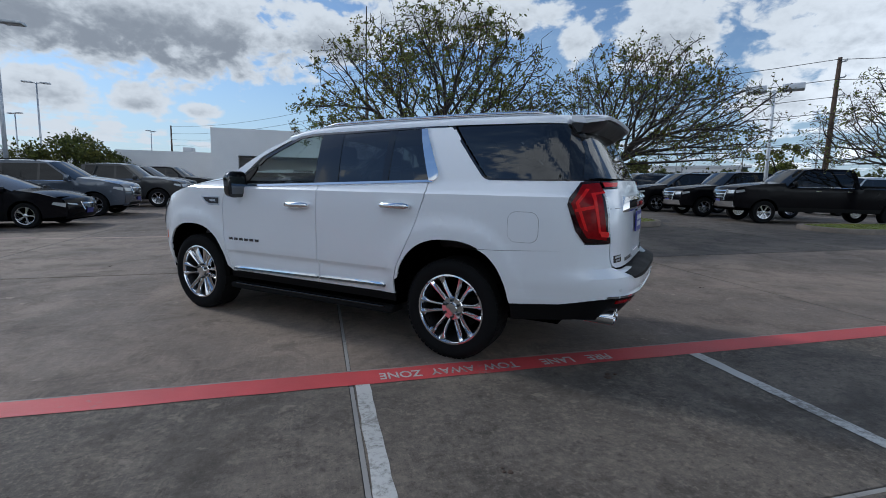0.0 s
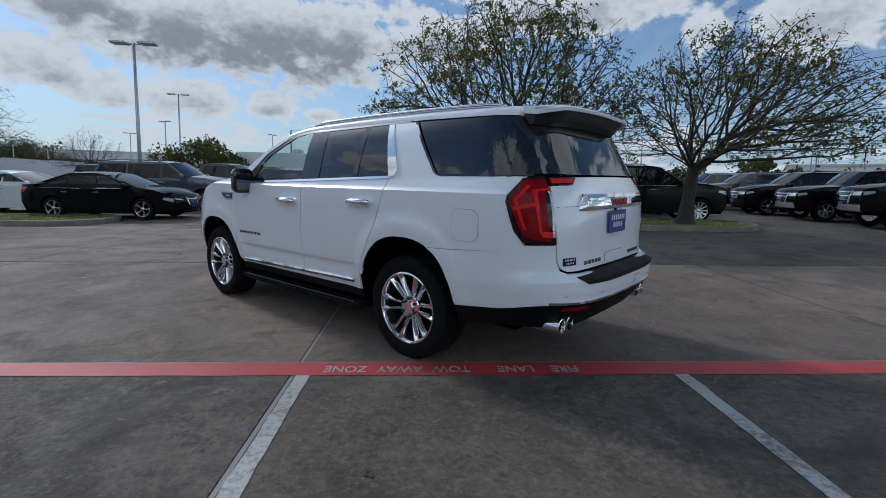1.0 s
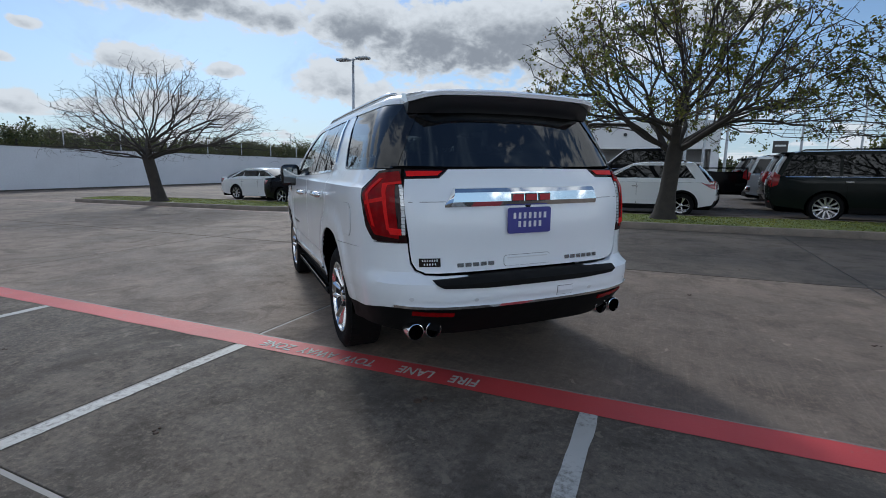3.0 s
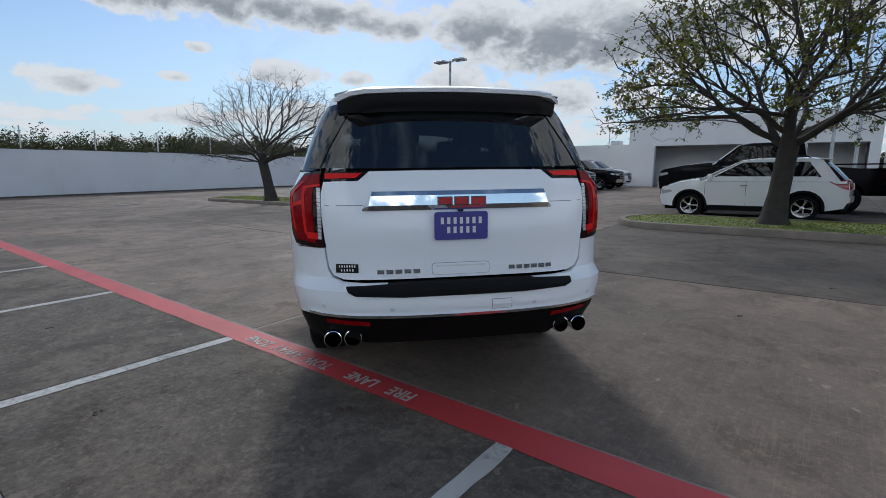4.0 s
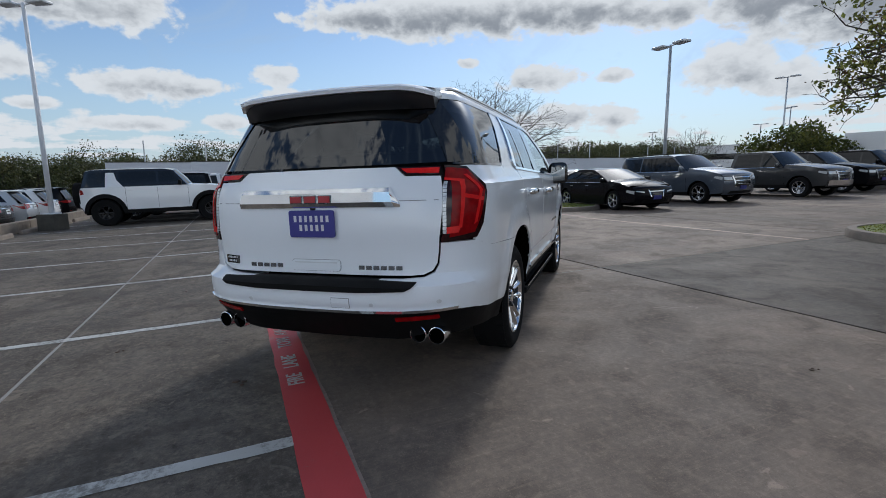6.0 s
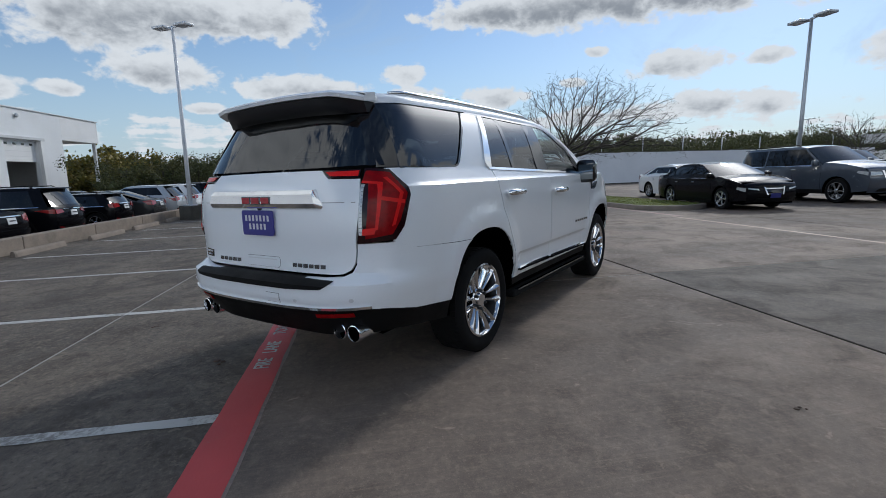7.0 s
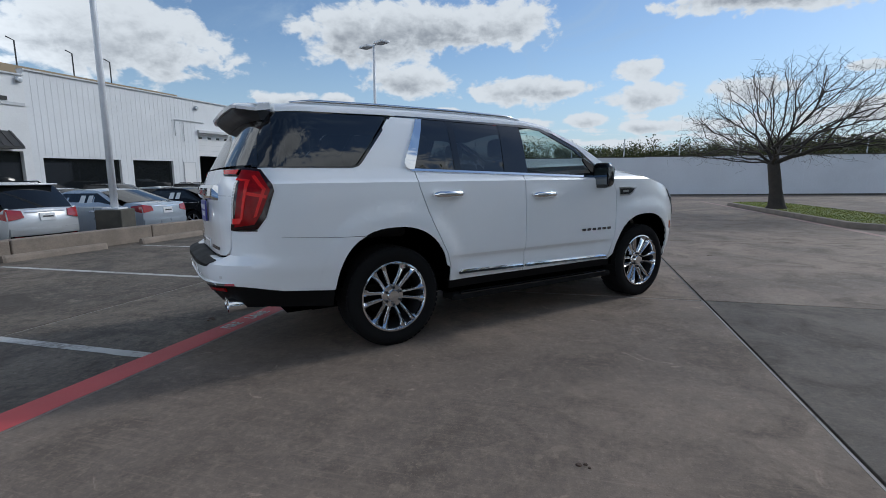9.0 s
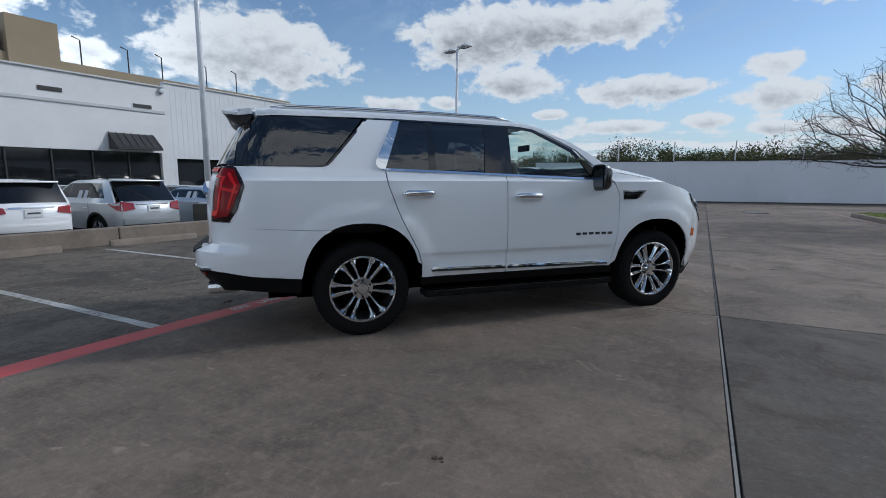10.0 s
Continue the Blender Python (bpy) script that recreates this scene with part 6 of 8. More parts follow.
panel_side("belt_moulding", aft([(-1.33, belt(-1.33)), (0.95, belt(0.95) - 0.002), (0.95, belt(0.95) + 0.016), (-1.36, belt(-1.36) + 0.02)]), CHROME, 0.008, 0.015, 0.15)

# roof, pillars, windscreen, hood
ROOF_E = ((-2.46, 1.845), (-2.2, 1.856), (-1.5, 1.866), (-0.8, 1.862), (-0.2, 1.846), (0.12, 1.822), (0.30, 1.778))
rings = []
for k in range(22):
    x = -2.46 + 2.76 * k / 21
    ze = table(ROOF_E, x)
    hw = hero_y(x, ze) + 0.001
    cr = table(((-2.46, 0.045), (-1.2, 0.072), (0.30, 0.058)), x)
    half = [(hw, ze - 0.008), (hw - 0.006, ze + 0.022), (hw - 0.026, ze + 0.044), (hw - 0.07, ze + 0.058)]
    half += [(hw * f, ze + 0.058 + (cr - 0.042) * (1 - f ** 2) ** 0.8 * 1.0 + 0.004) for f in (0.75, 0.5, 0.25, 0.0)]
    rings.append([(x, y, z) for y, z in half] + [(x, -y, z) for y, z in reversed(half[:-1])])
bm = ring_loft(bmesh.new(), rings, close=False)
bmesh.ops.recalc_face_normals(bm, faces=bm.faces)
roof = part("roof", bm, HERO_PAINT, hero, smooth=35)
part("headliner", strip_skin([(-2.40, 1.80, 0.60, 0.03), (-1, 1.835, 0.68, 0.04), (0.25, 1.78, 0.62, 0.05)]), LINER, hero)
for side in (1, -1):
    pts, rad = [], []
    for k in range(15):
        x = -2.22 + 2.18 * k / 14
        lift = 0.014 if 0 < k < 14 else 0.0
        pts.append((x, side * (hero_y(x, table(ROOF_E, x)) - 0.055), table(ROOF_E, x) + 0.058 + lift))
    bm = tube(bmesh.new(), pts, [0.010] + [0.016] * 13 + [0.010], 8)
    part("roof_rail", bm, WHEEL_CHROME, hero, "bright roof rail", True)
    part("a_pillar", skin([(0.32, 1.79), (0.08, 1.842), (0.215, 1.812), (0.605, 1.625), (0.72, 1.525), (0.955, 1.340), (1.05, 1.40), (0.78, 1.575), (0.55, 1.70)], side_place(side), 0.001, 0.03, 0.09, side > 0), HERO_PAINT, hero, "", 35)
rings = []
for k in range(9):
    f = k / 8
    xe, z, hw = 1.05 + (0.30 - 1.05) * f, 1.395 + (1.80 - 1.395) * f ** 0.96, 0
    hw = hero_y(min(xe, 1.2), z) - 0.012
    bow, up = 0.30 - 0.14 * f, 0.035 + 0.045 * f
    rings.append([(xe + bow * (1 - (j / 6 - 1) ** 2), hw * (j / 6 - 1), z + up * (1 - (j / 6 - 1) ** 2)) for j in range(13)])
bm = ring_loft(bmesh.new(), rings, close=False)
bmesh.ops.recalc_face_normals(bm, faces=bm.faces)
part("windscreen", bm, CLEAR, hero, smooth=True)
HOOD_E = ((0.95, 1.425), (1.5, 1.343), (1.98, 1.240), (2.2, 1.165), (2.33, 1.10))
rings = []
for k in range(13):
    x = 0.96 + (2.34 - 0.96) * k / 12
    ze = table(HOOD_E, x)
    hw = hero_y(x, ze) - 0.002
    row = []
    for j in range(17):
        u = j / 8 - 1
        bow = 0.14 * (1 - u * u) * (k / 12) + 0.26 * (1 - u * u) * (1 - k / 12)
        bulge = 0.022 * max(0, 1 - abs(abs(u) - 0.62) / 0.16)
        row.append((x + bow, hw * u, ze + 0.055 * (1 - u ** 4) + bulge * (1 - 0.6 * k / 12)))
    rings.append(row)
bm = ring_loft(bmesh.new(), rings, close=False)
bmesh.ops.recalc_face_normals(bm, faces=bm.faces)
part("hood", bm, HERO_PAINT, hero, smooth=45)
part("cowl", boxed(0.92, 1.32, -0.80, 0.80, 1.36, 1.385), CAR["trim"], hero)

# nose
def ahead(y, z):
    L, W = table(FRONT_X, z) - X0F, table(WIDTH, z)
    x = L * max(0.0, 1 - (abs(y) / W) ** 3.4) ** (1 / 3.4)
    return (math.degrees(math.atan2(y, x)), z)


nose = [ahead(y, 0.42) for y in (-0.72, -0.36, 0, 0.36, 0.72)] + [ahead(0.70, 0.80), ahead(0.66, 1.02), ahead(0.60, 1.12)] + [ahead(y, 1.17) for y in (0.4, 0, -0.4)] + [ahead(-0.60, 1.12), ahead(-0.66, 1.02), ahead(-0.70, 0.80)]
fascia = part("front_fascia", skin(nose, nose_place, 0.0, 0.03, (6, 0.1)), HERO_PAINT, hero, smooth=35)
grille = part("grille", skin([ahead(y, 0.66) for y in (-0.50, 0, 0.50)] + [ahead(0.56, 1.10), ahead(0, 1.12), ahead(-0.56, 1.10)], nose_place, 0.012, 0.03, (6, 0.1)), CHROME, hero, "chrome mesh grille")
for k in range(5):
    z = 0.70 + k * 0.085
    part("grille_gap", skin([ahead(y, z) for y in (-0.48, 0, 0.48)] + [ahead(y, z + 0.045) for y in (0.48, 0, -0.48)], nose_place, 0.015, 0.02, (8, 0.2)), CAR["gloss_black"], grille)
part("front_skid", skin([ahead(y, 0.28) for y in (-0.78, 0, 0.78)] + [ahead(y, 0.41) for y in (0.80, 0, -0.80)], nose_place, 0.008, 0.05, (8, 0.1)), CAR["trim"], hero)
for side in (1, -1):
    part("front_corner_trim", skin([(2.02, 0.29), (2.20, 0.29), (2.24, 0.37), (2.02, 0.40)], side_place(side), 0.004, 0.05, 0.1, side > 0), CAR["trim"], hero)
    lamp = part("headlamp", skin([(2.06, 1.195), (2.20, 1.15), (2.345, 1.04), (2.36, 0.88), (2.31, 0.88), (2.20, 1.02), (2.08, 1.10)], side_place(side), 0.010, 0.05, 0.08, side > 0), CAR["gloss_black"], hero, "", 35)
    part("lamp_lens", skin([(2.08, 1.180), (2.20, 1.138), (2.325, 1.04), (2.25, 1.04), (2.17, 1.085), (2.095, 1.115)], side_place(side), 0.016, 0.008, 0.08, side > 0), LENS_CLEAR, lamp, "clear headlamp lens", 35)
    part("marker_lamp", skin([(2.045, 0.745), (2.115, 0.73), (2.13, 0.815), (2.065, 0.825)], side_place(side), 0.006, 0.02, 0.1, side > 0), CAR["amber"], hero, "amber side marker", 35)
    vent = part("fender_vent", skin([(1.085, 1.142), (1.235, 1.142), (1.30, 1.168), (1.365, 1.232), (1.075, 1.232)], side_place(side), 0.008, 0.02, 0.1, side > 0), CHROME, hero, "chrome-edged fender vent", 35)
    part("vent_panel", skin([(1.097, 1.157), (1.228, 1.157), (1.285, 1.180), (1.325, 1.218), (1.092, 1.218)], side_place(side), 0.011, 0.01, 0.1, side > 0), CAR["gloss_black"], vent)
    part("vent_badge", skin([(1.13, 1.178), (1.215, 1.178), (1.225, 1.200), (1.13, 1.200)], side_place(side), 0.014, 0.006, 0.1, side > 0), WHEEL_CHROME, vent)
    # mirrors
    y = side * 1.09
    bm = bmesh.new()
    ring_loft(bm, [[(x, y + side * dy * sc + side * 0.0, 1.345 + dz * sc) for dy, dz in rounded(-0.115, 0.105, -0.115, 0.135, 0.06)] for x, sc in ((0.735, 0.90), (0.742, 1.0), (0.79, 0.98), (0.825, 0.82), (0.845, 0.45))])
    mirror = part("mirror", bm, CAR["gloss_black"], hero, "gloss black door mirror", 40)
    part("mirror_glass", boxed(0.725, 0.7345, min(y - 0.085 * side, y + 0.075 * side), max(y - 0.085 * side, y + 0.075 * side), 1.265, 1.430, 0.0), MIRROR, mirror, "tinted mirror glass")
    part("mirror_foot", tube(bmesh.new(), [(0.79, side * 0.955, 1.335), (0.79, side * 1.03, 1.285), (0.79, side * 1.09, 1.265)], [0.04, 0.045, 0.04], 8), CAR["gloss_black"], mirror, smooth=True)
    # running board
    rb = part("running_board", boxed(-0.98, 1.04, min(side * 0.80, side * 0.985), max(side * 0.80, side * 0.985), 0.285, 0.345, 0.018), CAR["tyre"], hero, "black running board")
    # near-black box added as the shade between sill and board
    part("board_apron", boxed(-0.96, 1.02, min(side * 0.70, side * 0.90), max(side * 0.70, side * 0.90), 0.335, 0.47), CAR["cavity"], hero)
    part("board_strip", boxed(-0.90, 0.96, min(side * 0.955, side * 0.9885), max(side * 0.955, side * 0.9885), 0.335, 0.349, 0.003), CAR["gloss_black"], rb)
    for x in (-0.75, 0.0, 0.8):
        part("board_bracket", boxed(x - 0.03, x + 0.03, min(side * 0.55, side * 0.9), max(side * 0.55, side * 0.9), 0.30, 0.335), CAR["cavity"], rb)

SEAM = material("grey_seam", (0.20, 0.205, 0.21), 0.7)
# fuel flap on the left flank only: a thin gap round a rounded lid
flap = rounded(-2.245, -2.015, 0.99, 1.21, 0.065, 6)
inner_flap = rounded(-2.2425, -2.0175, 0.9925, 1.2075, 0.063, 6)
part("fuel_flap_gap", skin(flap, side_place(1), 0.0015, 0.003, 0.08, True), SEAM, hero)
part("fuel_flap", skin(inner_flap, side_place(1), 0.0032, 0.003, 0.08, True), HERO_PAINT, hero)

# tail: bumper, tailgate, glass, lamps
def both(pts):
    """A tail outline from its left half, bottom to top, mirrored."""
    return pts + [(-a, z) for a, z in reversed(pts)]


bumper_half = [astern(0.0, 0.605), astern(0.30, 0.606), astern(0.60, 0.613), astern(0.80, 0.625), abeam(-2.60, 0.604), abeam(-2.40, 0.565), abeam(-2.20, 0.543), abeam(-2.035, 0.528)]
side_up = [p for p in reversed(opening(-1.535, 0.56, 0.0, 30)) if p[0] < -1.65 and 0.535 < p[1] < 0.905] + [(-1.788 - 0.0387 * k, 0.915 + 0.0012 * k) for k in range(6)]
bumper_half += [abeam(x, z) for x, z in side_up] + [abeam(-2.02, 0.922), abeam(-2.40, 0.948), abeam(-2.545, 0.995), astern(0.82, 0.993), astern(0.79, 0.993), astern(0.787, 0.95), astern(0.778, 0.87), astern(0.752, 0.822), astern(0.70, 0.796), astern(0.58, 0.790), astern(0.3, 0.788), astern(0.0, 0.788)]
left = bumper_half
outline = left + [(-a, z) for a, z in reversed(left)][1:-1]
bumper = part("rear_bumper", skin(outline, wrap_place, 0.0, 0.04, (5, 0.03)), HERO_PAINT, hero, "white rear bumper", 35)
valance = both([astern(0.0, 0.40), astern(0.5, 0.405), astern(0.80, 0.44), abeam(-2.50, 0.45), abeam(-2.04, 0.40), abeam(-2.035, 0.523), abeam(-2.2, 0.538), abeam(-2.4, 0.560), abeam(-2.6, 0.599), astern(0.80, 0.618), astern(0.6, 0.600), astern(0.3, 0.592), astern(0.0, 0.590)])
valance = valance[:13] + valance[14:-1]
valance_ob = part("rear_valance", skin(valance, wrap_place, -0.006, 0.06, (5, 0.07)), CAR["trim"], hero, "black lower bumper", 35)
strip = [astern(y, 0.596 + 0.022 * (y / 0.86) ** 2) for y in (0.0, 0.3, 0.6, 0.80, 0.88)]
strip_up = [(a, z + 0.017) for a, z in strip]
chrome_out = strip + strip_up[::-1]
full = strip_up[::-1] + [(-a, z) for a, z in strip_up[1:]] + [(-a, z) for a, z in reversed(strip[1:])] + strip
part("bumper_chrome", skin(full, wrap_place, 0.012, 0.03, (5, 0.1)), CHROME, hero, "thin chrome bumper strip", 35)
pad = [astern(0.0, 0.724), astern(0.35, 0.726), astern(0.62, 0.738), astern(0.672, 0.782), astern(0.35, 0.792), astern(0.0, 0.792)]
pad = pad + [(-a, z) for a, z in reversed(pad)][1:-1]
part("step_pad", skin(pad, wrap_place, 0.012, 0.06, (5, 0.012)), CAR["trim"], hero, "black ribbed step pad", 35)
for k in range(2):
    for y in (0.648, 0.764):
        yy = y if k == 0 else -y
        bm = lathe(bmesh.new(), [(0.045, 0.0), (0.053, 0.02), (0.053, 0.212), (0.0515, 0.222), (0.0475, 0.224), (0.0440, 0.212), (0.043, 0.03)], 20, "X", (0, 0, 0))
        tip = part("exhaust_tip", bm, CHROME, hero, "chrome exhaust tip", 40, Matrix.Translation((-2.525, yy, 0.458)) @ Matrix.Rotation(math.pi, 4, "Z"))
        part("tip_bore", lathe(bmesh.new(), [(0.0425, 0.02), (0.0425, 0.185)], 20, "X"), CAR["cavity"], tip)
    sgn = 1 if k == 0 else -1
    refl = [astern(0.545, 0.548), astern(0.79, 0.568), astern(0.79, 0.594), astern(0.545, 0.575)]
    part("reflector", skin([(sgn * a, z) for a, z in refl], wrap_place, 0.004, 0.02, (6, 0.1)), LENS, hero, "red bumper reflector", 35)
    for y, z in ((0.80, 0.675), (0.42, 0.655)):
        a = astern(y * sgn, z)
        ring = [(a[0] + 0.55 * math.cos(t) * 1.4, a[1] + 0.012 * math.sin(t)) for t in (2 * math.pi * j / 12 for j in range(12))]
        part("parking_sensor", skin(ring, wrap_place, 0.002, 0.003, (5, 0.1)), material("sensor_white", (0.62, 0.63, 0.64), 0.4) if (k, y) == (0, 0.80) else bpy.data.materials["sensor_white"], bumper)
part("tow_cover_gap", skin([astern(-0.28, 0.628), astern(-0.16, 0.627), astern(-0.16, 0.690), astern(-0.28, 0.690)], wrap_place, 0.0014, 0.002, (5, 0.03)), SEAM, bumper)
part("tow_cover", skin([astern(-0.277, 0.631), astern(-0.163, 0.630), astern(-0.163, 0.687), astern(-0.277, 0.687)], wrap_place, 0.0045, 0.004, (5, 0.03)), HERO_PAINT, bumper)

gate = [astern(0.0, 0.806), astern(0.35, 0.806), astern(0.62, 0.807), astern(0.69, 0.812), astern(0.742, 0.836), astern(0.768, 0.88), astern(0.778, 0.95), astern(0.782, 1.02), astern(0.782, 1.372), astern(0.584, 1.376), astern(0.520, 1.429), astern(0.2, 1.432), astern(0.0, 1.432)]
gate = gate + [(-a, z) for a, z in reversed(gate)][1:-1]
tailgate = part("tailgate", skin(gate, wrap_place, 0.0, 0.03, (4, 0.06)), HERO_PAINT, hero, "white tailgate", 35)
crease = [astern(y, 1.236) for y in (0.78, 0.56)] + [astern(y, 1.240) for y in (0.56, 0.78)]
for sgn in (1, -1):
    part("tailgate_crease", skin([(sgn * a, z) for a, z in crease], wrap_place, 0.0012, 0.002, (6, 0.1)), SEAM, tailgate)
window = [astern(0.0, 1.447), astern(0.5, 1.446), astern(0.815, 1.452), astern(0.665, 1.835), astern(0.3, 1.845), astern(0.0, 1.847)]
window = window + [(-a, z) for a, z in reversed(window)][1:-1]
part("tailgate_window", skin(window, wrap_place, -0.004, 0.004, (5, 0.08)), PRIVACY, hero, "dark tailgate glass", 35)
for sgn in (1, -1):
    edge = [astern(0.805, 1.448), abeam(-2.50, 1.452), abeam(-2.412, 1.842), astern(0.655, 1.842)]
    part("tailgate_pillar", skin([(sgn * a, z) for a, z in edge], wrap_place, 0.001, 0.02, (4, 0.08)), CAR["gloss_black"], hero, "", 35)
    # lamp: smoked housing, ruby lens in bars, clear ribbed strip, inner bar on the gate
    house = [astern(0.789, 0.998), astern(0.821, 0.996), abeam(-2.545, 1.011), abeam(-2.490, 1.089), abeam(-2.430, 1.270), abeam(-2.438, 1.315), abeam(-2.490, 1.422), astern(0.821, 1.432), astern(0.789, 1.432)]
    lamp = part("tail_lamp", skin([(sgn * a, z) for a, z in house], wrap_place, 0.006, 0.04, (4, 0.06)), HOUSING, hero, "smoked red tail lamp", 35)
    red = [astern(0.833, 1.022), astern(0.870, 1.028), abeam(-2.561, 1.044), abeam(-2.515, 1.122), abeam(-2.452, 1.280), abeam(-2.500, 1.406), astern(0.821, 1.418), astern(0.800, 1.418), astern(0.800, 1.346), astern(0.833, 1.345)]
    part("lens", skin([(sgn * a, z) for a, z in red], wrap_place, 0.010, 0.008, (4, 0.06)), LENS, lamp, "ruby red lens", 35)
    for o in ([astern(0.880, 1.072), astern(0.894, 1.076), astern(0.907, 1.300), astern(0.894, 1.349), astern(0.800, 1.362), astern(0.800, 1.348), astern(0.874, 1.338), astern(0.888, 1.295)],
              [astern(0.821, 1.044), astern(0.878, 1.048), astern(0.890, 1.089), astern(0.821, 1.080)],
              [abeam(-2.563, 1.089), abeam(-2.544, 1.100), abeam(-2.478, 1.285), abeam(-2.525, 1.379), abeam(-2.545, 1.376), abeam(-2.500, 1.282)],
              [astern(0.907, 1.245), abeam(-2.482, 1.220), abeam(-2.476, 1.242), astern(0.907, 1.268)]):
        part("light_guide", skin([(sgn * a, z) for a, z in o], wrap_place, 0.013, 0.006, (4, 0.06)), LENS_BRIGHT, lamp, "bright red light guide", 35)
    for k in range(14):
        z = 1.045 + k * 0.0212
        part("lens_rib", skin([(sgn * a, q) for a, q in (astern(0.801, z), astern(0.819, z), astern(0.821, z + 0.0190), astern(0.801, z + 0.0190))], wrap_place, 0.0075, 0.008, (6, 0.1)), LENS_CLEAR, lamp)
    bar = [astern(0.775, 1.382), astern(0.589, 1.386), astern(0.529, 1.428), astern(0.775, 1.428)]
    inner = part("gate_lamp", skin([(sgn * a, z) for a, z in bar], wrap_place, 0.006, 0.03, (5, 0.06)), HOUSING, tailgate, "smoked red tailgate lamp", 35)
    bar2 = [astern(0.769, 1.389), astern(0.596, 1.394), astern(0.559, 1.420), astern(0.769, 1.421)]
    part("lens", skin([(sgn * a, z) for a, z in bar2], wrap_place, 0.010, 0.008, (5, 0.06)), LENS_BRIGHT, inner, "", 35)

# chrome garnish bar with three red blocks
rings = []
for y, half in ((-0.572, 0.0), (-0.566, 0.3), (-0.53, 1.0), (-0.25, 1.0), (0.0, 1.0), (0.25, 1.0), (0.53, 1.0), (0.566, 0.3), (0.572, 0.0)):
    xs = wrap_place(*astern(y, 1.28), 0.0).x
    prof = ((0.0, 1.356), (-0.030, 1.352), (-0.047, 1.328), (-0.053, 1.272), (-0.036, 1.243), (0.0, 1.236))
    rings.append([(xs + dx * max(half, 0.12) + 0.004, y * (1.02 - 0.06 * (z - 1.236) / 0.12), 1.200 + (z - 1.236) * (0.25 + 0.75 * half)) for dx, z in prof])
bm = ring_loft(bmesh.new(), rings)
bmesh.ops.recalc_face_normals(bm, faces=bm.faces)
garnish = part("chrome_bar", bm, CHROME, tailgate, "wide chrome tailgate bar", 25)
xs = wrap_place(0, 1.28, 0.0).x
for y0 in (0.052, -0.046, -0.146):
    block = part("badge_block", boxed(xs - 0.052, xs - 0.030, y0 - 0.002, y0 + 0.088, 1.232, 1.282, 0.004), BADGE_GREY, garnish)
    part("badge_enamel", boxed(xs - 0.0545, xs - 0.0515, y0 + 0.005, y0 + 0.081, 1.238, 1.276), BADGE_RED, block, "red enamel badge block")
cam_lens = part("rear_camera", lathe(bmesh.new(), [(0.018, 0.0), (0.018, 0.03), (0.006, 0.036)], 12, "X", (0, 0, 0)), CAR["gloss_black"], tailgate, "", 40, Matrix.Translation((xs + 0.005, 0.0, 1.203)) @ Matrix.Rotation(math.pi, 4, "Z"))

# blue dealer plate with plain bars for its two lines
plate = part("dealer_plate", prism(bmesh.new(), rounded(-0.158, 0.158, 1.03, 1.193, 0.016), -2.786, -2.776, "X"), PLATE_BLUE, tailgate, "blue dealer plate with pale bars")
for z, n, w in ((1.142, 7, 0.262), (1.088, 5, 0.190)):
    for k in range(n):
        y = w / 2 - w * (k + 0.5) / n
        part("plate_bar", boxed(-2.7885, -2.7855, y - w / n * 0.24, y + w / n * 0.24, z - 0.019, z + 0.019), WHITE_INK, plate)
sticker = part("dealer_sticker", skin([astern(0.60, 0.848), astern(0.728, 0.851), astern(0.728, 0.903), astern(0.60, 0.900)], wrap_place, 0.004, 0.004, (1, 0.1)), CAR["gloss_black"], tailgate, "black dealer sticker")
for z, n, w in ((0.888, 7, 0.10), (0.865, 5, 0.08)):
    for k in range(n):
        y = 0.664 + w / 2 - w * (k + 0.5) / n
        part("sticker_bar", skin([astern(y - 0.0032, z - 0.0060), astern(y + 0.0032, z - 0.0060), astern(y + 0.0032, z + 0.0060), astern(y - 0.0032, z + 0.0060)], wrap_place, 0.0060, 0.002, (9, 0.1)), WHITE_INK, sticker)
for y0, n, w in ((0.50, 5, 0.262), (-0.29, 6, 0.285)):
    for k in range(n):
        y = y0 - w * (k + 0.5) / n
        part("badge_letter", skin([astern(y - w / n * 0.38, 0.838), astern(y + w / n * 0.38, 0.838), astern(y + w / n * 0.38, 0.862), astern(y - w / n * 0.38, 0.862)], wrap_place, 0.004, 0.005, (9, 0.1)), BADGE_GREY, tailgate)
pull = rounded(-0.175, 0.175, 0.822, 0.893, 0.02, 4)
part("handle_gap", skin([astern(y, z) for y, z in pull], wrap_place, 0.0012, 0.002, (5, 0.1)), SEAM, tailgate)
part("handle_cover", skin([astern(y * 0.985, 0.8575 + (z - 0.8575) * 0.93) for y, z in pull], wrap_place, 0.006, 0.006, (5, 0.1)), HERO_PAINT, tailgate)
part("handle_slot", skin([astern(y, z) for y, z in ((-0.15, 0.871), (0.15, 0.871), (0.15, 0.879), (-0.15, 0.879))], wrap_place, 0.0075, 0.004, (6, 0.1)), CAR["plate"], tailgate)

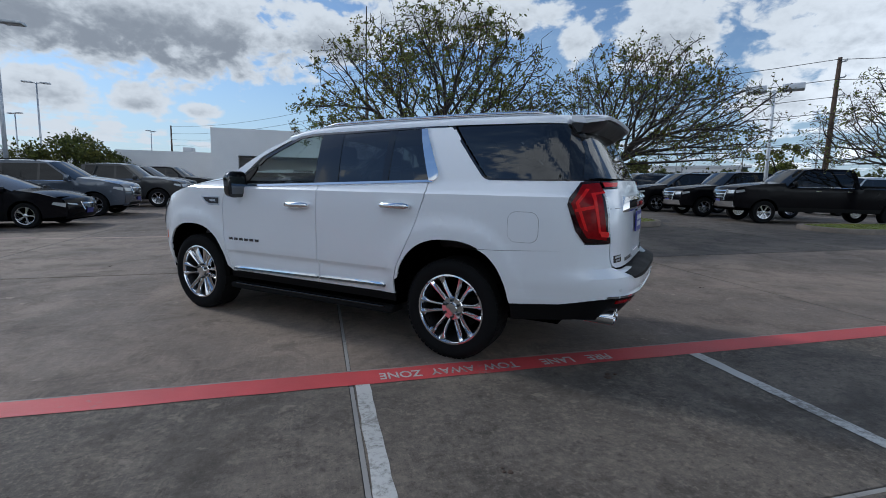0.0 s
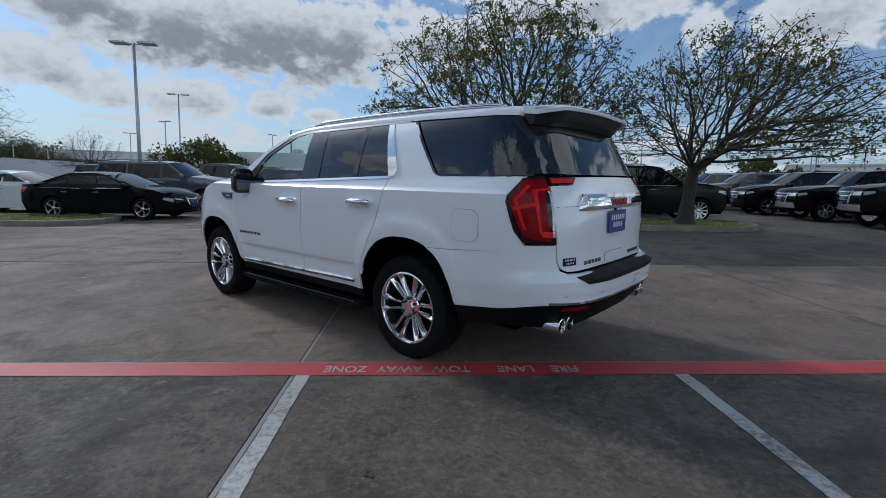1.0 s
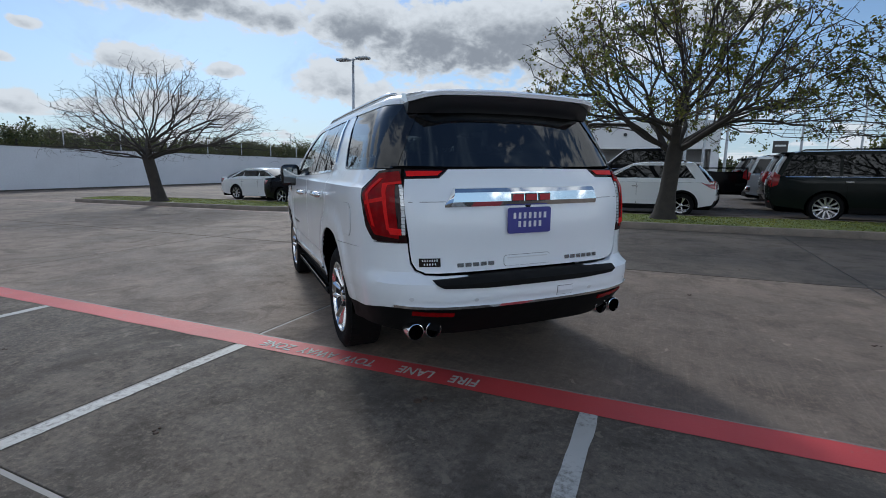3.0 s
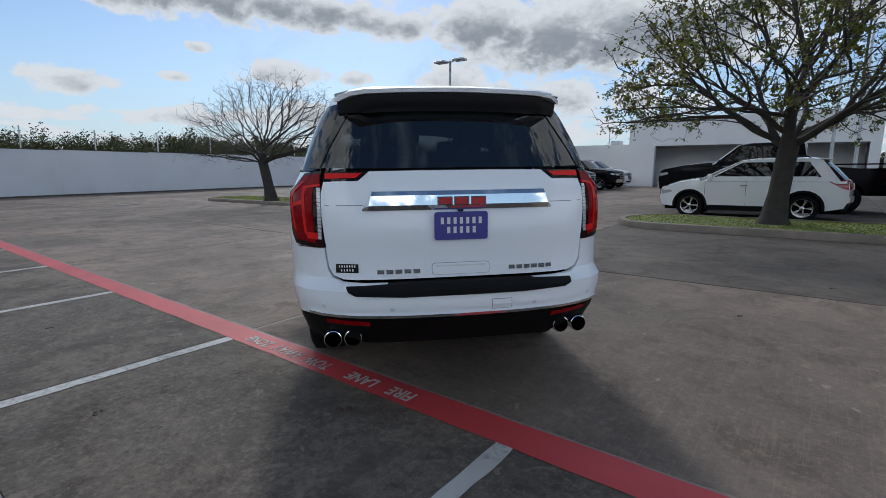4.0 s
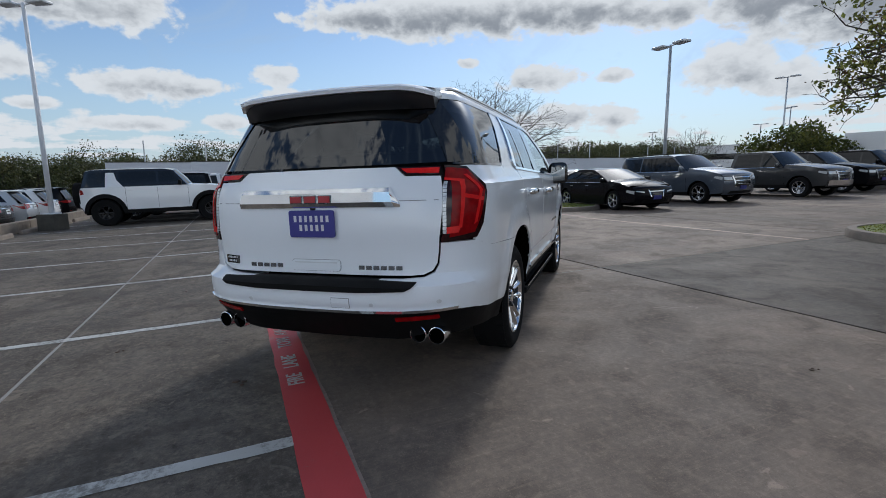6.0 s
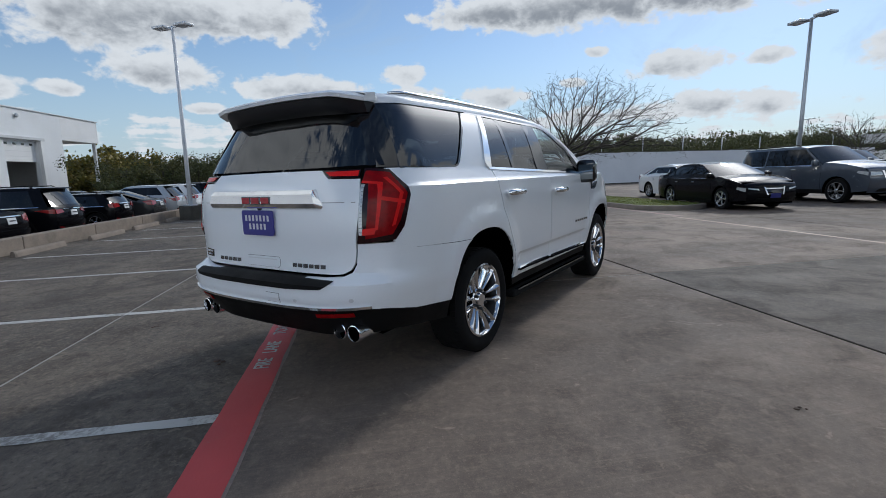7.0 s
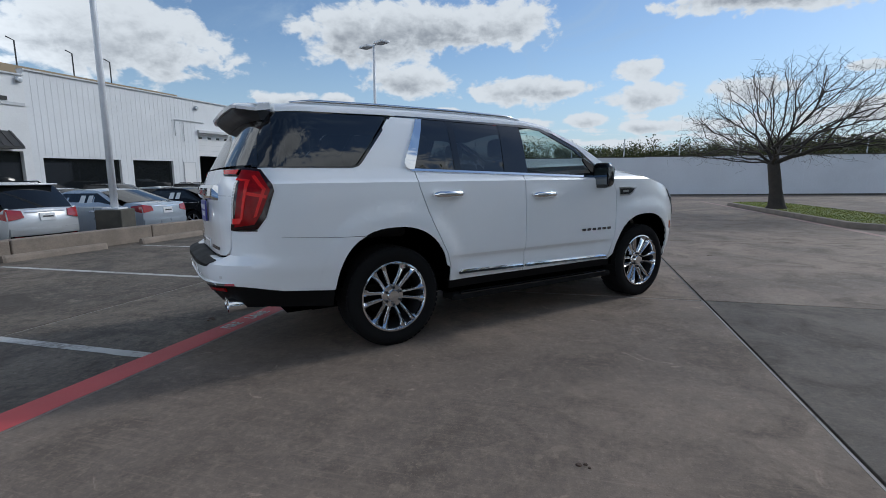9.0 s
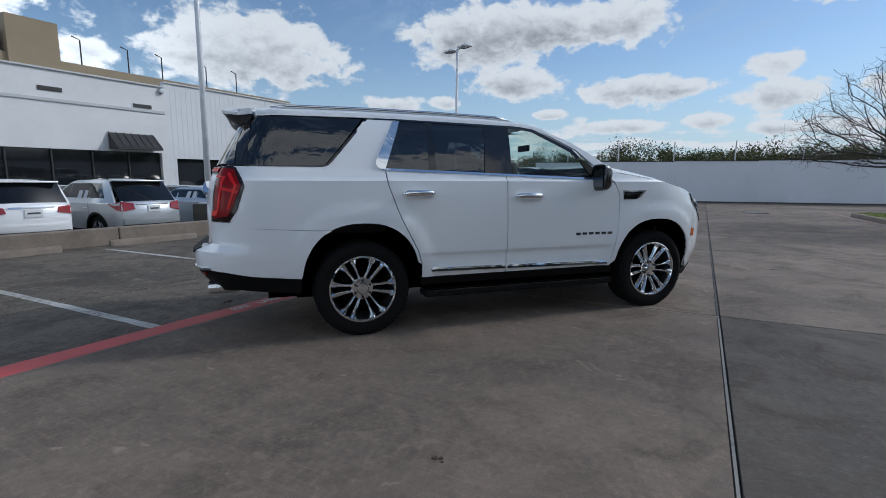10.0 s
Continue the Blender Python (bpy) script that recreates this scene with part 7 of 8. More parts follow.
# roof spoiler: a thin white lid over a gloss black wedge
rings, wedge = [], []
for k in range(17):
    u = k / 8 - 1
    y, c = 0.705 * u, 0.028 * (1 - u * u)
    e = max(0, abs(u) - 0.80) / 0.20
    back = 0.13 * e ** 2.2
    prof = ((-2.36, 1.904), (-2.47, 1.908), (-2.575 + back, 1.898), (-2.600 + back, 1.884), (-2.592 + back, 1.862), (-2.36, 1.856))
    rings.append([(x, y, z + c - 0.022 * e * (x < -2.4)) for x, z in prof])
    y2, b2 = 0.690 * u, 0.12 * max(0, abs(u) - 0.78) / 0.22
    under = ((-2.36, 1.856), (-2.572 + b2, 1.857), (-2.568 + b2, 1.842), (-2.535 + b2 * 0.8, 1.808), (-2.475 + b2 * 0.4, 1.772), (-2.36, 1.772))
    wedge.append([(x, y2, z + (c if z > 1.80 else c * 0.6) - 0.012 * e + (0.018 * e if z < 1.81 else 0.0)) for x, z in under])
bm = ring_loft(bmesh.new(), rings)
bmesh.ops.recalc_face_normals(bm, faces=bm.faces)
spoiler = part("roof_spoiler", bm, HERO_PAINT, hero, "white roof spoiler", 40)
bm = ring_loft(bmesh.new(), wedge)
bmesh.ops.recalc_face_normals(bm, faces=bm.faces)
part("spoiler_shade", bm, SATIN_BLACK, spoiler, "black spoiler underside", 40)
part("roof_fin", prism(bmesh.new(), [(-2.10, 1.93), (-1.92, 1.93), (-2.02, 1.975), (-2.09, 1.98)], -0.018, 0.018, "Y"), HERO_PAINT, hero)

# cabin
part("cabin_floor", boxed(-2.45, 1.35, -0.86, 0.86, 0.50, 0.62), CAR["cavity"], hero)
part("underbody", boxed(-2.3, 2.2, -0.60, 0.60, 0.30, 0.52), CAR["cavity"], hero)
part("axle", tube(bmesh.new(), [(-1.535, -0.8, 0.40), (-1.535, 0.8, 0.40)], 0.06, 8), CAR["cavity"], hero)
part("front_bulkhead", boxed(1.36, 1.42, -0.86, 0.86, 0.40, 1.32), CAR["cavity"], hero)
for side in (1, -1):
    for x0, x1, z0 in ((-0.98, 0.98, 0.60), (-2.4, -0.985, 1.0)):
        part("door_card", boxed(x0, x1, min(side * 0.885, side * 0.925), max(side * 0.885, side * 0.925), z0, 1.30), SEAT, hero)
    for cx in (1.535, -1.535):
        part("wheel_tub", boxed(cx - 0.52, cx + 0.52, min(side * 0.40, side * 0.44), max(side * 0.40, side * 0.44), 0.25, 1.0), CAR["cavity"], hero)


def seat(x, y, w, z=0.62):
    s = part("cabin_seat", box(box(bmesh.new(), x - 0.05, x + 0.50, y - w / 2, y + w / 2, z + 0.18, z + 0.36, 0.05), x - 0.22, x - 0.04, y - w / 2, y + w / 2, z + 0.28, z + 0.90, 0.06), SEAT, hero, "black leather seat", 40)
    for q in ((-0.28, 0.28) if w > 1 else (0,)):
        part("headrest", boxed(x - 0.26, x - 0.15, y + q - 0.14, y + q + 0.14, z + 0.93, z + 1.12, 0.05), SEAT, s, "", 40)


for y in (0.42, -0.42):
    seat(0.15, y, 0.52)
    seat(-0.80, y, 0.52)
seat(-1.75, 0.0, 1.35, 0.66)
part("dashboard", box(boxed(0.78, 1.30, -0.84, 0.84, 1.02, 1.33, 0.06), 0.70, 0.80, -0.1, 0.1, 0.8, 1.25, 0.03), SEAT, hero, "dark dashboard", 40)
bm = bmesh.new()
ringpts = [(0.185 * math.cos(t), 0.185 * math.sin(t)) for t in (2 * math.pi * k / 20 for k in range(21))]
tube(bm, [(0.66 + 0.35 * q, 0.42 + p, 1.20 + q * 0.93) for p, q in ringpts], 0.016, 6)
box(bm, 0.66, 0.70, 0.26, 0.58, 1.185, 1.225)
part("steering_wheel", bm, SEAT, hero, "", 40)
part("inside_mirror", boxed(0.50, 0.53, -0.12, 0.12, 1.66, 1.73, 0.01), CAR["trim"], hero)


# wheels: six pairs of chromed spokes
def hero_wheel():
    r, rim, hw = 0.405, 0.284, 0.140
    tyre = part("tyre", lathe(bmesh.new(), [(rim * 0.99, -hw * 0.86), (0.335, -hw * 1.02), (0.365, -hw * 1.0), (0.388, -hw * 0.90), (0.400, -hw * 0.76), (r, -hw * 0.5), (r, hw * 0.5), (0.400, hw * 0.76), (0.388, hw * 0.9), (0.335, hw), (rim * 0.99, hw * 0.9)], 56, "Y", cap=False), CAR["tyre"], hero, "black road tyre", 30)
    bm = bmesh.new()
    for k in range(56):
        a = 2 * math.pi * k / 56
        for y0, y1 in ((-0.115, -0.03), (0.03, 0.115)):
            p, q = Vector((math.cos(a), 0, math.sin(a))), Vector((-math.sin(a), 0, math.cos(a)))
            ring_loft(bm, [[p * rr + q * w + Vector((0, y, 0)) for rr, w in ((0.398, -0.0175), (0.4065, -0.0165), (0.4065, 0.0165), (0.398, 0.0175))] for y in (y0, y1)])
    tread = part("tread", bm, CAR["tyre"], tyre)
    tread["kind"] = "stuff"
    bm = lathe(bmesh.new(), [(rim + 0.004, -hw * 0.84), (rim + 0.002, -hw * 0.93), (rim - 0.010, -hw * 0.95), (rim - 0.018, -hw * 0.88), (rim - 0.022, -hw * 0.74)], 48, "Y", cap=False)
    part("rim", bm, WHEEL_CHROME, tyre, "chrome rim", 30)
    part("rim_barrel", lathe(bmesh.new(), [(rim - 0.022, -hw * 0.74), (rim - 0.034, -hw * 0.45), (rim - 0.045, hw * 0.55)], 48, "Y", cap=False), CAR["alloy_dark"], tyre, "dark inner barrel", 30)
    part("brake_disc", lathe(bmesh.new(), [(0.06, 0.02), (0.19, 0.02), (0.19, 0.045), (0.06, 0.045)], 28, "Y", cap=False), CAR["trim"], tyre, "", 30)
    part("barrel", lathe(bmesh.new(), [(0.25, 0.07), (0.10, 0.072), (0.01, 0.072)], 28, "Y"), CAR["cavity"], tyre)
    spoke = None
    for k in range(6):
        a = math.pi / 6 + 2 * math.pi * k / 6
        bm = bmesh.new()
        for s in (1, -1):
            rings = []
            for rad, off, w, y in ((0.075, 0.024, 0.019, -0.080), (0.15, 0.034, 0.0215, -0.100), (0.215, 0.045, 0.027, -0.114), (0.250, 0.052, 0.032, -0.121), (0.272, 0.058, 0.044, -0.125)):
                p, q = Vector((rad, 0, s * off)), Vector((0, 0, s))
                rings.append([p - q * w + Vector((0, y + 0.045, 0)), p - q * w * 0.80 + Vector((0, y + 0.012, 0)), p - q * w * 0.25 + Vector((0, y - 0.006, 0)), p + q * w * 0.10 + Vector((0, y - 0.006, 0)), p + q * w * 0.82 + Vector((0, y + 0.016, 0)), p + q * w + Vector((0, y + 0.045, 0))])
            ring_loft(bm, rings)
        bmesh.ops.recalc_face_normals(bm, faces=bm.faces)
        turn = Matrix.Rotation(-a, 4, "Y")
        if spoke is None:
            spoke = part("spoke", bm, WHEEL_CHROME, tyre, "paired chrome spokes", 30, turn).data
        else:
            bm.free()
            share("spoke", spoke, tyre, turn)
    part("hub", lathe(bmesh.new(), [(0.095, -0.040), (0.098, -0.080), (0.090, -0.088), (0.050, -0.090)], 24, "Y", cap=False), WHEEL_CHROME, tyre, "", 30)
    part("centre_cap", lathe(bmesh.new(), [(0.052, -0.085), (0.052, -0.100), (0.045, -0.108), (0.001, -0.110)], 24, "Y"), WHEEL_CHROME, tyre, "", 30)
    nut = None
    for k in range(6):
        a = 2 * math.pi * k / 6
        at = Matrix.Translation((0.071 * math.cos(a), 0, 0.071 * math.sin(a)))
        if nut is None:
            nut = part("lug_nut", lathe(bmesh.new(), [(0.013, -0.085), (0.013, -0.108), (0.008, -0.115), (0.001, -0.116)], 6, "Y"), CAR["alloy_dark"], tyre, at=at).data
        else:
            share("lug_nut", nut, tyre, at)
    return tyre


first = hero_wheel()
wheel_parts = list(first.children)
for x in (1.535, -1.535):
    for side in (-1, 1):
        at = Matrix.Translation((x, side * 0.858, 0.403)) @ (Matrix() if side < 0 else Matrix.Rotation(math.pi, 4, "Z")) @ Matrix.Rotation(0.35 * x * side, 4, "Y")
        if (x, side) == (1.535, -1):
            first.matrix_basis = at
        else:
            t = share("tyre", first.data, hero, at, "black road tyre")
            for c in wheel_parts:
                o = share(c.name.split(".")[0], c.data, t, c.matrix_basis.copy())
                if c.get("kind"):
                    o["kind"] = c["kind"]
                if c.get("label"):
                    o["label"] = c["label"]


# ---- trees ----
def mesh_from(name, verts, faces, mat):
    me = bpy.data.meshes.new(name)
    me.from_pydata(verts, [], faces)
    me.materials.append(mat)
    return me


def add_tube(verts, faces, pts, radii, sides):
    """A tube as plain lists: quick for many twigs."""
    base = len(verts)
    u = None
    for i, p in enumerate(pts):
        d = (pts[min(i + 1, len(pts) - 1)] - pts[max(i - 1, 0)]).normalized()
        u = d.orthogonal() if u is None else u - d * u.dot(d)
        u = u.normalized()
        w = d.cross(u)
        for k in range(sides):
            a = 2 * math.pi * k / sides
            verts.append(tuple(p + radii[i] * (u * math.cos(a) + w * math.sin(a))))
    for i in range(len(pts) - 1):
        for k in range(sides):
            a, b = base + i * sides + k, base + i * sides + (k + 1) % sides
            faces.append((a, b, b + sides, a + sides))


def add_leaf(rnd, verts, faces, p, size):
    n = Vector((rnd.gauss(0, 1), rnd.gauss(0, 1), rnd.gauss(0, 1))).normalized()
    a = n.orthogonal().normalized() * size
    a.rotate(Matrix.Rotation(rnd.uniform(0, 6.28), 3, n))
    b = n.cross(a) * 0.62
    k = len(verts)
    fold = n * size * 0.22
    verts.extend([tuple(p - a), tuple(p + b * 0.9 + fold), tuple(p + a * 1.1), tuple(p - b * 0.9 + fold)])
    faces.extend([(k, k + 1, k + 2), (k, k + 2, k + 3)])


def spread_tree(x, y, seed, label, shift=(0, 0), radius=4.2, low=1.9, high=6.4, fork=1.7, girth=0.20, tips=520, twigs=4300, leaves=1.6, leaf_size=0.042, dry=0.15, lean=(0.1, 0.0), sag=0.0, limb=0.47):
    """A lot tree grown tip by tip: each tip joins the nearest limb, and limbs thicken by what they carry."""
    rnd = random.Random(seed)
    thing = empty("tree", upright(x, y, 0, 0.12), label, "tree", "lot trees")
    pos = [Vector((0, 0, -0.1)), Vector((0, 0, 0.15)), Vector((lean[0] * 0.3, lean[1] * 0.3, fork * 0.4)), Vector((lean[0] * 0.7, lean[1] * 0.7, fork * 0.75)), Vector((lean[0], lean[1], fork))]
    up = [-1, 0, 1, 2, 3]
    run = [0.0, 0.0, 0.0, 0.0, 0.0]
    store = np.zeros((26000, 4))
    for i, p in enumerate(pos):
        store[i] = (*p, 50.0 if i < 4 else 0.0)
    base = pos[-1]

    def dome():
        while True:
            u, v, w = rnd.uniform(-1, 1), rnd.uniform(-1, 1), rnd.uniform(0, 1)
            q = u * u + v * v + w * w
            if 0.10 < q < 1 and rnd.random() < 0.25 + 0.75 * q:
                break
        rag = 1 + 0.07 * math.sin(3 * math.atan2(v, u) + seed) + 0.06 * math.sin(7 * math.atan2(v, u) + 2 * seed)
        flat = math.hypot(u, v)
        floor = low + (0.55 - sag) * (1 - flat) * 1.2
        return Vector((shift[0] + u * radius * rag, shift[1] + v * radius * rag, floor + (high - floor) * w * rnd.uniform(0.92, 1.03)))

    def grow(p, spacing, bow, weight):
        n = len(pos)
        arr = store[:n]
        t = np.array(p)
        d = arr[:, :3] - t
        dist = np.sqrt((d * d).sum(1))
        cost = dist + weight * arr[:, 3] + 0.9 * np.maximum(0, arr[:, 2] - t[2] - 0.1)
        k = int(np.argmin(cost))
        start, length = pos[k], dist[k]
        steps = max(1, min(9, int(length / spacing)))
        side = Vector((rnd.gauss(0, 1), rnd.gauss(0, 1), rnd.gauss(0.5, 0.7))) * bow * length
        last = k
        for i in range(1, steps + 1):
            f = i / steps
            q = start.lerp(p, f) + side * (f * (1 - f)) + Vector((rnd.gauss(0, 1), rnd.gauss(0, 1), rnd.gauss(0, 1))) * 0.02 * min(1, length) * (f < 1)
            pos.append(q)
            up.append(last)
            run.append(run[last] + length / steps)
            store[len(pos) - 1] = (*q, run[-1])
            last = len(pos) - 1

    targets = sorted((dome() for _ in range(tips)), key=lambda p: (p - base).length * rnd.uniform(0.8, 1.2))
    for p in targets:
        grow(p, 0.30, 0.13, 0.80)
    count = len(pos)
    for _ in range(twigs):
        k = rnd.randrange(count // 4, count)
        a = pos[k] - pos[up[k]]
        d = (a.normalized() * 0.7 + Vector((rnd.gauss(0, 0.6), rnd.gauss(0, 0.6), rnd.gauss(0.15, 0.5)))).normalized()
        p = pos[k] + d * rnd.uniform(0.16, 0.62)
        if len(pos) < 25000:
            grow(p, 0.16, 0.15, 0.0)
    n = len(pos)
    flow, kids = [0.0] * n, [[] for _ in range(n)]
    for i in range(n - 1, 0, -1):
        if flow[i] == 0:
            flow[i] = 1.0
        flow[up[i]] += flow[i]
        kids[up[i]].append(i)
    size = [max(0.003, girth * 0.92 * (f / flow[4]) ** limb) for f in flow]
    size[0], size[1], size[2], size[3] = girth * 2.0, girth * 1.3, girth * 0.97, girth * 0.95
    tv, tf, wv, wf, lv, lf, dv, df = [], [], [], [], [], [], [], []
    heads = [0] + [c for i in range(n) for c in sorted(kids[i], key=lambda c: -size[c])[1:]]
    for h in heads:
        chain = [h] if h == 0 else [up[h], h]
        while kids[chain[-1]]:
            chain.append(max(kids[chain[-1]], key=lambda c: size[c]))
        radii = [size[c] for c in chain]
        if h:
            radii[0] = min(radii[0], radii[1] * 1.15)
        thick = radii[min(1, len(radii) - 1)]
        pts = [pos[c] for c in chain]
        if thick > 0.028:
            add_tube(tv, tf, pts, radii, 9 if h == 0 else 7)
        else:
            add_tube(wv, wf, pts, radii, 4 if thick > 0.008 else 3)
    if leaves:
        for i in range(5, n):
            if size[i] < 0.009:
                thick = max(0.0, 0.9 + 3.2 * noise.noise(pos[i] * 0.85 + Vector((seed, 0, 0))))
                for _ in range(int(rnd.expovariate(1 / leaves) * thick)):
                    f = pos[i] + Vector((rnd.gauss(0, 0.05), rnd.gauss(0, 0.05), rnd.gauss(-0.02, 0.05)))
                    if rnd.random() < dry:
                        add_leaf(rnd, dv, df, f, leaf_size * rnd.uniform(0.6, 1.1))
                    else:
                        add_leaf(rnd, lv, lf, f, leaf_size * rnd.uniform(0.7, 1.35))
    trunk = share("trunk", mesh_from("trunk", tv, tf, M["bark"]), thing)
    trunk.data.polygons.foreach_set("use_smooth", [True] * len(trunk.data.polygons))
    share("twig_mass", mesh_from("twig_mass", wv, wf, M["twig"]), thing)["kind"] = "stuff"
    if lv:
        share("crown", mesh_from("crown", lv, lf, M["leaf"]), thing)["kind"] = "stuff"
    if dv:
        share("dry_leaves", mesh_from("dry_leaves", dv, df, M["leaf_dry"]), thing)["kind"] = "stuff"
    return thing


spread_tree(3.38, 14.2, 5, "half-leafed tree with spreading limbs on the grass island", (0.1, 0.0), 3.85, 2.1, 6.2, leaves=3.6, girth=0.215, fork=1.7, lean=(0.12, 0.0))
spread_tree(8.77, 13.7, 11, "leafy tree with a forked trunk on the grass island", (0.95, -0.55), 3.4, 1.9, 5.2, 1.6, leaves=2.6, girth=0.19, dry=0.3, lean=(0.1, 0.0))
spread_tree(-14.85, 13.2, 23, "bare leafless tree on the grass island", (0.2, 0.35), 4.0, 1.8, 5.1, 1.65, leaves=0, girth=0.22, tips=620, twigs=6200, lean=(-0.28, -0.14), limb=0.53)
spread_tree(18.6, 11.2, 31, "thinly leafed tree beside the black pickups", (0, 0), 3.3, 1.9, 5.0, leaves=2.0, girth=0.15, dry=0.3, tips=300, twigs=2400)
spread_tree(-27.0, 42.0, 37, "bare grey tree far down the lot", (0, 0), 2.8, 1.5, 4.6, 1.4, leaves=0, girth=0.13, tips=240, twigs=1500)


def dense_tree(x, y, seed, label, height=4.2, radius=3.4, count=5200, leaf=0.13, mat="leaf_oak"):
    """A dense evergreen: trunk, a few limbs, and leaves gathered in uneven clumps."""
    rnd = random.Random(seed)
    thing = empty("tree", upright(x, y), label, "tree", "dense trees")
    tv, tf, lv, lf = [], [], [], []
    add_tube(tv, tf, [Vector((0, 0, -0.1)), Vector((0.05, 0, height * 0.3)), Vector((0, 0.05, height * 0.6))], [0.2, 0.15, 0.08], 8)
    clumps = []
    for i in range(34):
        a, r, h = rnd.uniform(0, 6.28), radius * math.sqrt(rnd.random()) * 0.85, rnd.uniform(0.32, 0.9)
        c = Vector((math.cos(a) * r, math.sin(a) * r, height * h * (1 - 0.25 * (r / radius) ** 2)))
        clumps.append((c, rnd.uniform(0.35, 0.75) * radius * 0.4))
        if i % 3 == 0:
            add_tube(tv, tf, [Vector((0, 0, height * 0.25)), c * 0.6 + Vector((0, 0, height * 0.1)), c], [0.08, 0.05, 0.02], 5)
    for _ in range(count):
        c, r = rnd.choice(clumps)
        p = c + Vector((rnd.gauss(0, 1), rnd.gauss(0, 1), rnd.gauss(0, 0.75))).normalized() * r * rnd.uniform(0.55, 1.05)
        if p.z > 0.5:
            add_leaf(rnd, lv, lf, p, leaf * rnd.uniform(0.6, 1.2))
    share("trunk", mesh_from("trunk", tv, tf, M["bark"]), thing)
    share("crown", mesh_from("crown", lv, lf, M[mat]), thing)["kind"] = "stuff"
    return thing


dense_tree(-16.5, 39.5, 3, "dense green tree behind the row of parked cars", 4.3, 3.6)
dense_tree(45, 39, 8, "round olive tree beyond the trucks", 6.2, 2.6, 3000, 0.16, "leaf")
dense_tree(33, 46, 9, "small dark tree beyond the trucks", 4.6, 2.2, 2200, 0.15)
dense_tree(24, 60, 12, "broad dark tree beyond the trucks", 5.0, 4.0, 3000, 0.18)


def woods(name, spots, seed, label, leaf=0.24, per=1700, mat="wood_far"):
    """A far belt of trees as one mass of leaf clumps with an uneven top."""
    rng = np.random.default_rng(seed)
    tv, tf, centres = [], [], []
    for x, y, h in spots:
        z0 = ground_z(x, y)
        add_tube(tv, tf, [Vector((x, y, z0 - 0.5)), Vector((x, y, z0 + h * 0.7))], [0.2, 0.08], 5)
        for k in range(30):
            c = (x + rng.normal(0, h * 0.42), y + rng.normal(0, h * 0.42), z0 + h * rng.uniform(0.05, 0.86) ** (1 if k % 3 else 1.6))
            centres.append((*c, h * rng.uniform(0.12, 0.25)))
    centres = np.array(centres)
    n = per * len(spots)
    c = centres[rng.integers(0, len(centres), n)]
    d = rng.normal(size=(n, 3)) * (1, 1, 0.8)
    d /= np.linalg.norm(d, axis=1)[:, None]
    p = c[:, :3] + d * (c[:, 3] * rng.uniform(0.3, 1.0, n))[:, None]
    u = rng.normal(size=(n, 3))
    u /= np.linalg.norm(u, axis=1)[:, None]
    w = np.cross(u, rng.normal(size=(n, 3)))
    w /= np.linalg.norm(w, axis=1)[:, None]
    size = (leaf * rng.uniform(0.5, 1.2, n))[:, None]
    verts = np.stack([p - u * size, p + w * size * 0.6, p + u * size, p - w * size * 0.6], 1).reshape(-1, 3)
    me = bpy.data.meshes.new(name)
    me.vertices.add(n * 4)
    me.vertices.foreach_set("co", verts.ravel())
    me.loops.add(n * 4)
    me.loops.foreach_set("vertex_index", np.arange(n * 4, dtype=np.int32))
    me.polygons.add(n)
    me.polygons.foreach_set("loop_start", np.arange(0, n * 4, 4, dtype=np.int32))
    me.update(calc_edges=True)
    me.materials.append(M[mat])
    ob = share(name, me)
    tagged(ob, label, "woods", kind="stuff")
    share("trunks", mesh_from("trunks", tv, tf, M["bark"]), ob)["kind"] = "stuff"
    # leafy hearts of the clumps, so that no sky shows through the lower crowns
    cv, cf = [], []
    base = np.repeat([(ground_z(x, y), h) for x, y, h in spots], 30, axis=0)
    for (cx, cy, cz, r), (z0, h) in zip(centres, base):
        if cz > z0 + 0.42 * h:
            continue
        k = len(cv)
        rim = [(math.cos(a) * rng.uniform(0.4, 0.65) * r, math.sin(a) * rng.uniform(0.4, 0.65) * r) for a in (6.283 * q / 6 for q in range(6))]
        cv += [(cx + u, cy + v, cz + r * rng.uniform(-0.15, 0.15)) for u, v in rim] + [(cx, cy, cz + 0.55 * r), (cx, cy, cz - 0.6 * r)]
        for q in range(6):
            cf += [(k + q, k + (q + 1) % 6, k + 6), (k + (q + 1) % 6, k + q, k + 7)]
    share("foliage_heart", mesh_from("foliage_heart", cv, cf, M[mat]), ob)["kind"] = "stuff"


rnd = random.Random(4)
woods("woods", [(-47 - rnd.uniform(0, 16), -21 + i * 0.70, rnd.uniform(4.1, 5.3) * (1.25 if i % 17 in (13, 14) else 1)) for i in range(129)], 5, "dark green belt of trees beyond the white wall", 0.105, 5200)
woods("woods", [(-75 - rnd.uniform(0, 20), 66 + rnd.uniform(-25, 40), rnd.uniform(5, 8)) for i in range(36)], 6, "distant trees behind the warehouse", 0.32, 1600)
woods("woods", [(105 * math.cos(radians(a)), 105 * math.sin(radians(a)), rnd.uniform(3.0, 5.2)) for a in (16 + i * 1.35 for i in range(56))], 7, "low distant trees along the horizon", 0.45, 700)
woods("woods", [(-78 - rnd.uniform(0, 14), -62 + rnd.uniform(0, 30), rnd.uniform(5, 8)) for i in range(30)], 8, "yellow-green trees beyond the service building", 0.32, 1600, "wood_light")

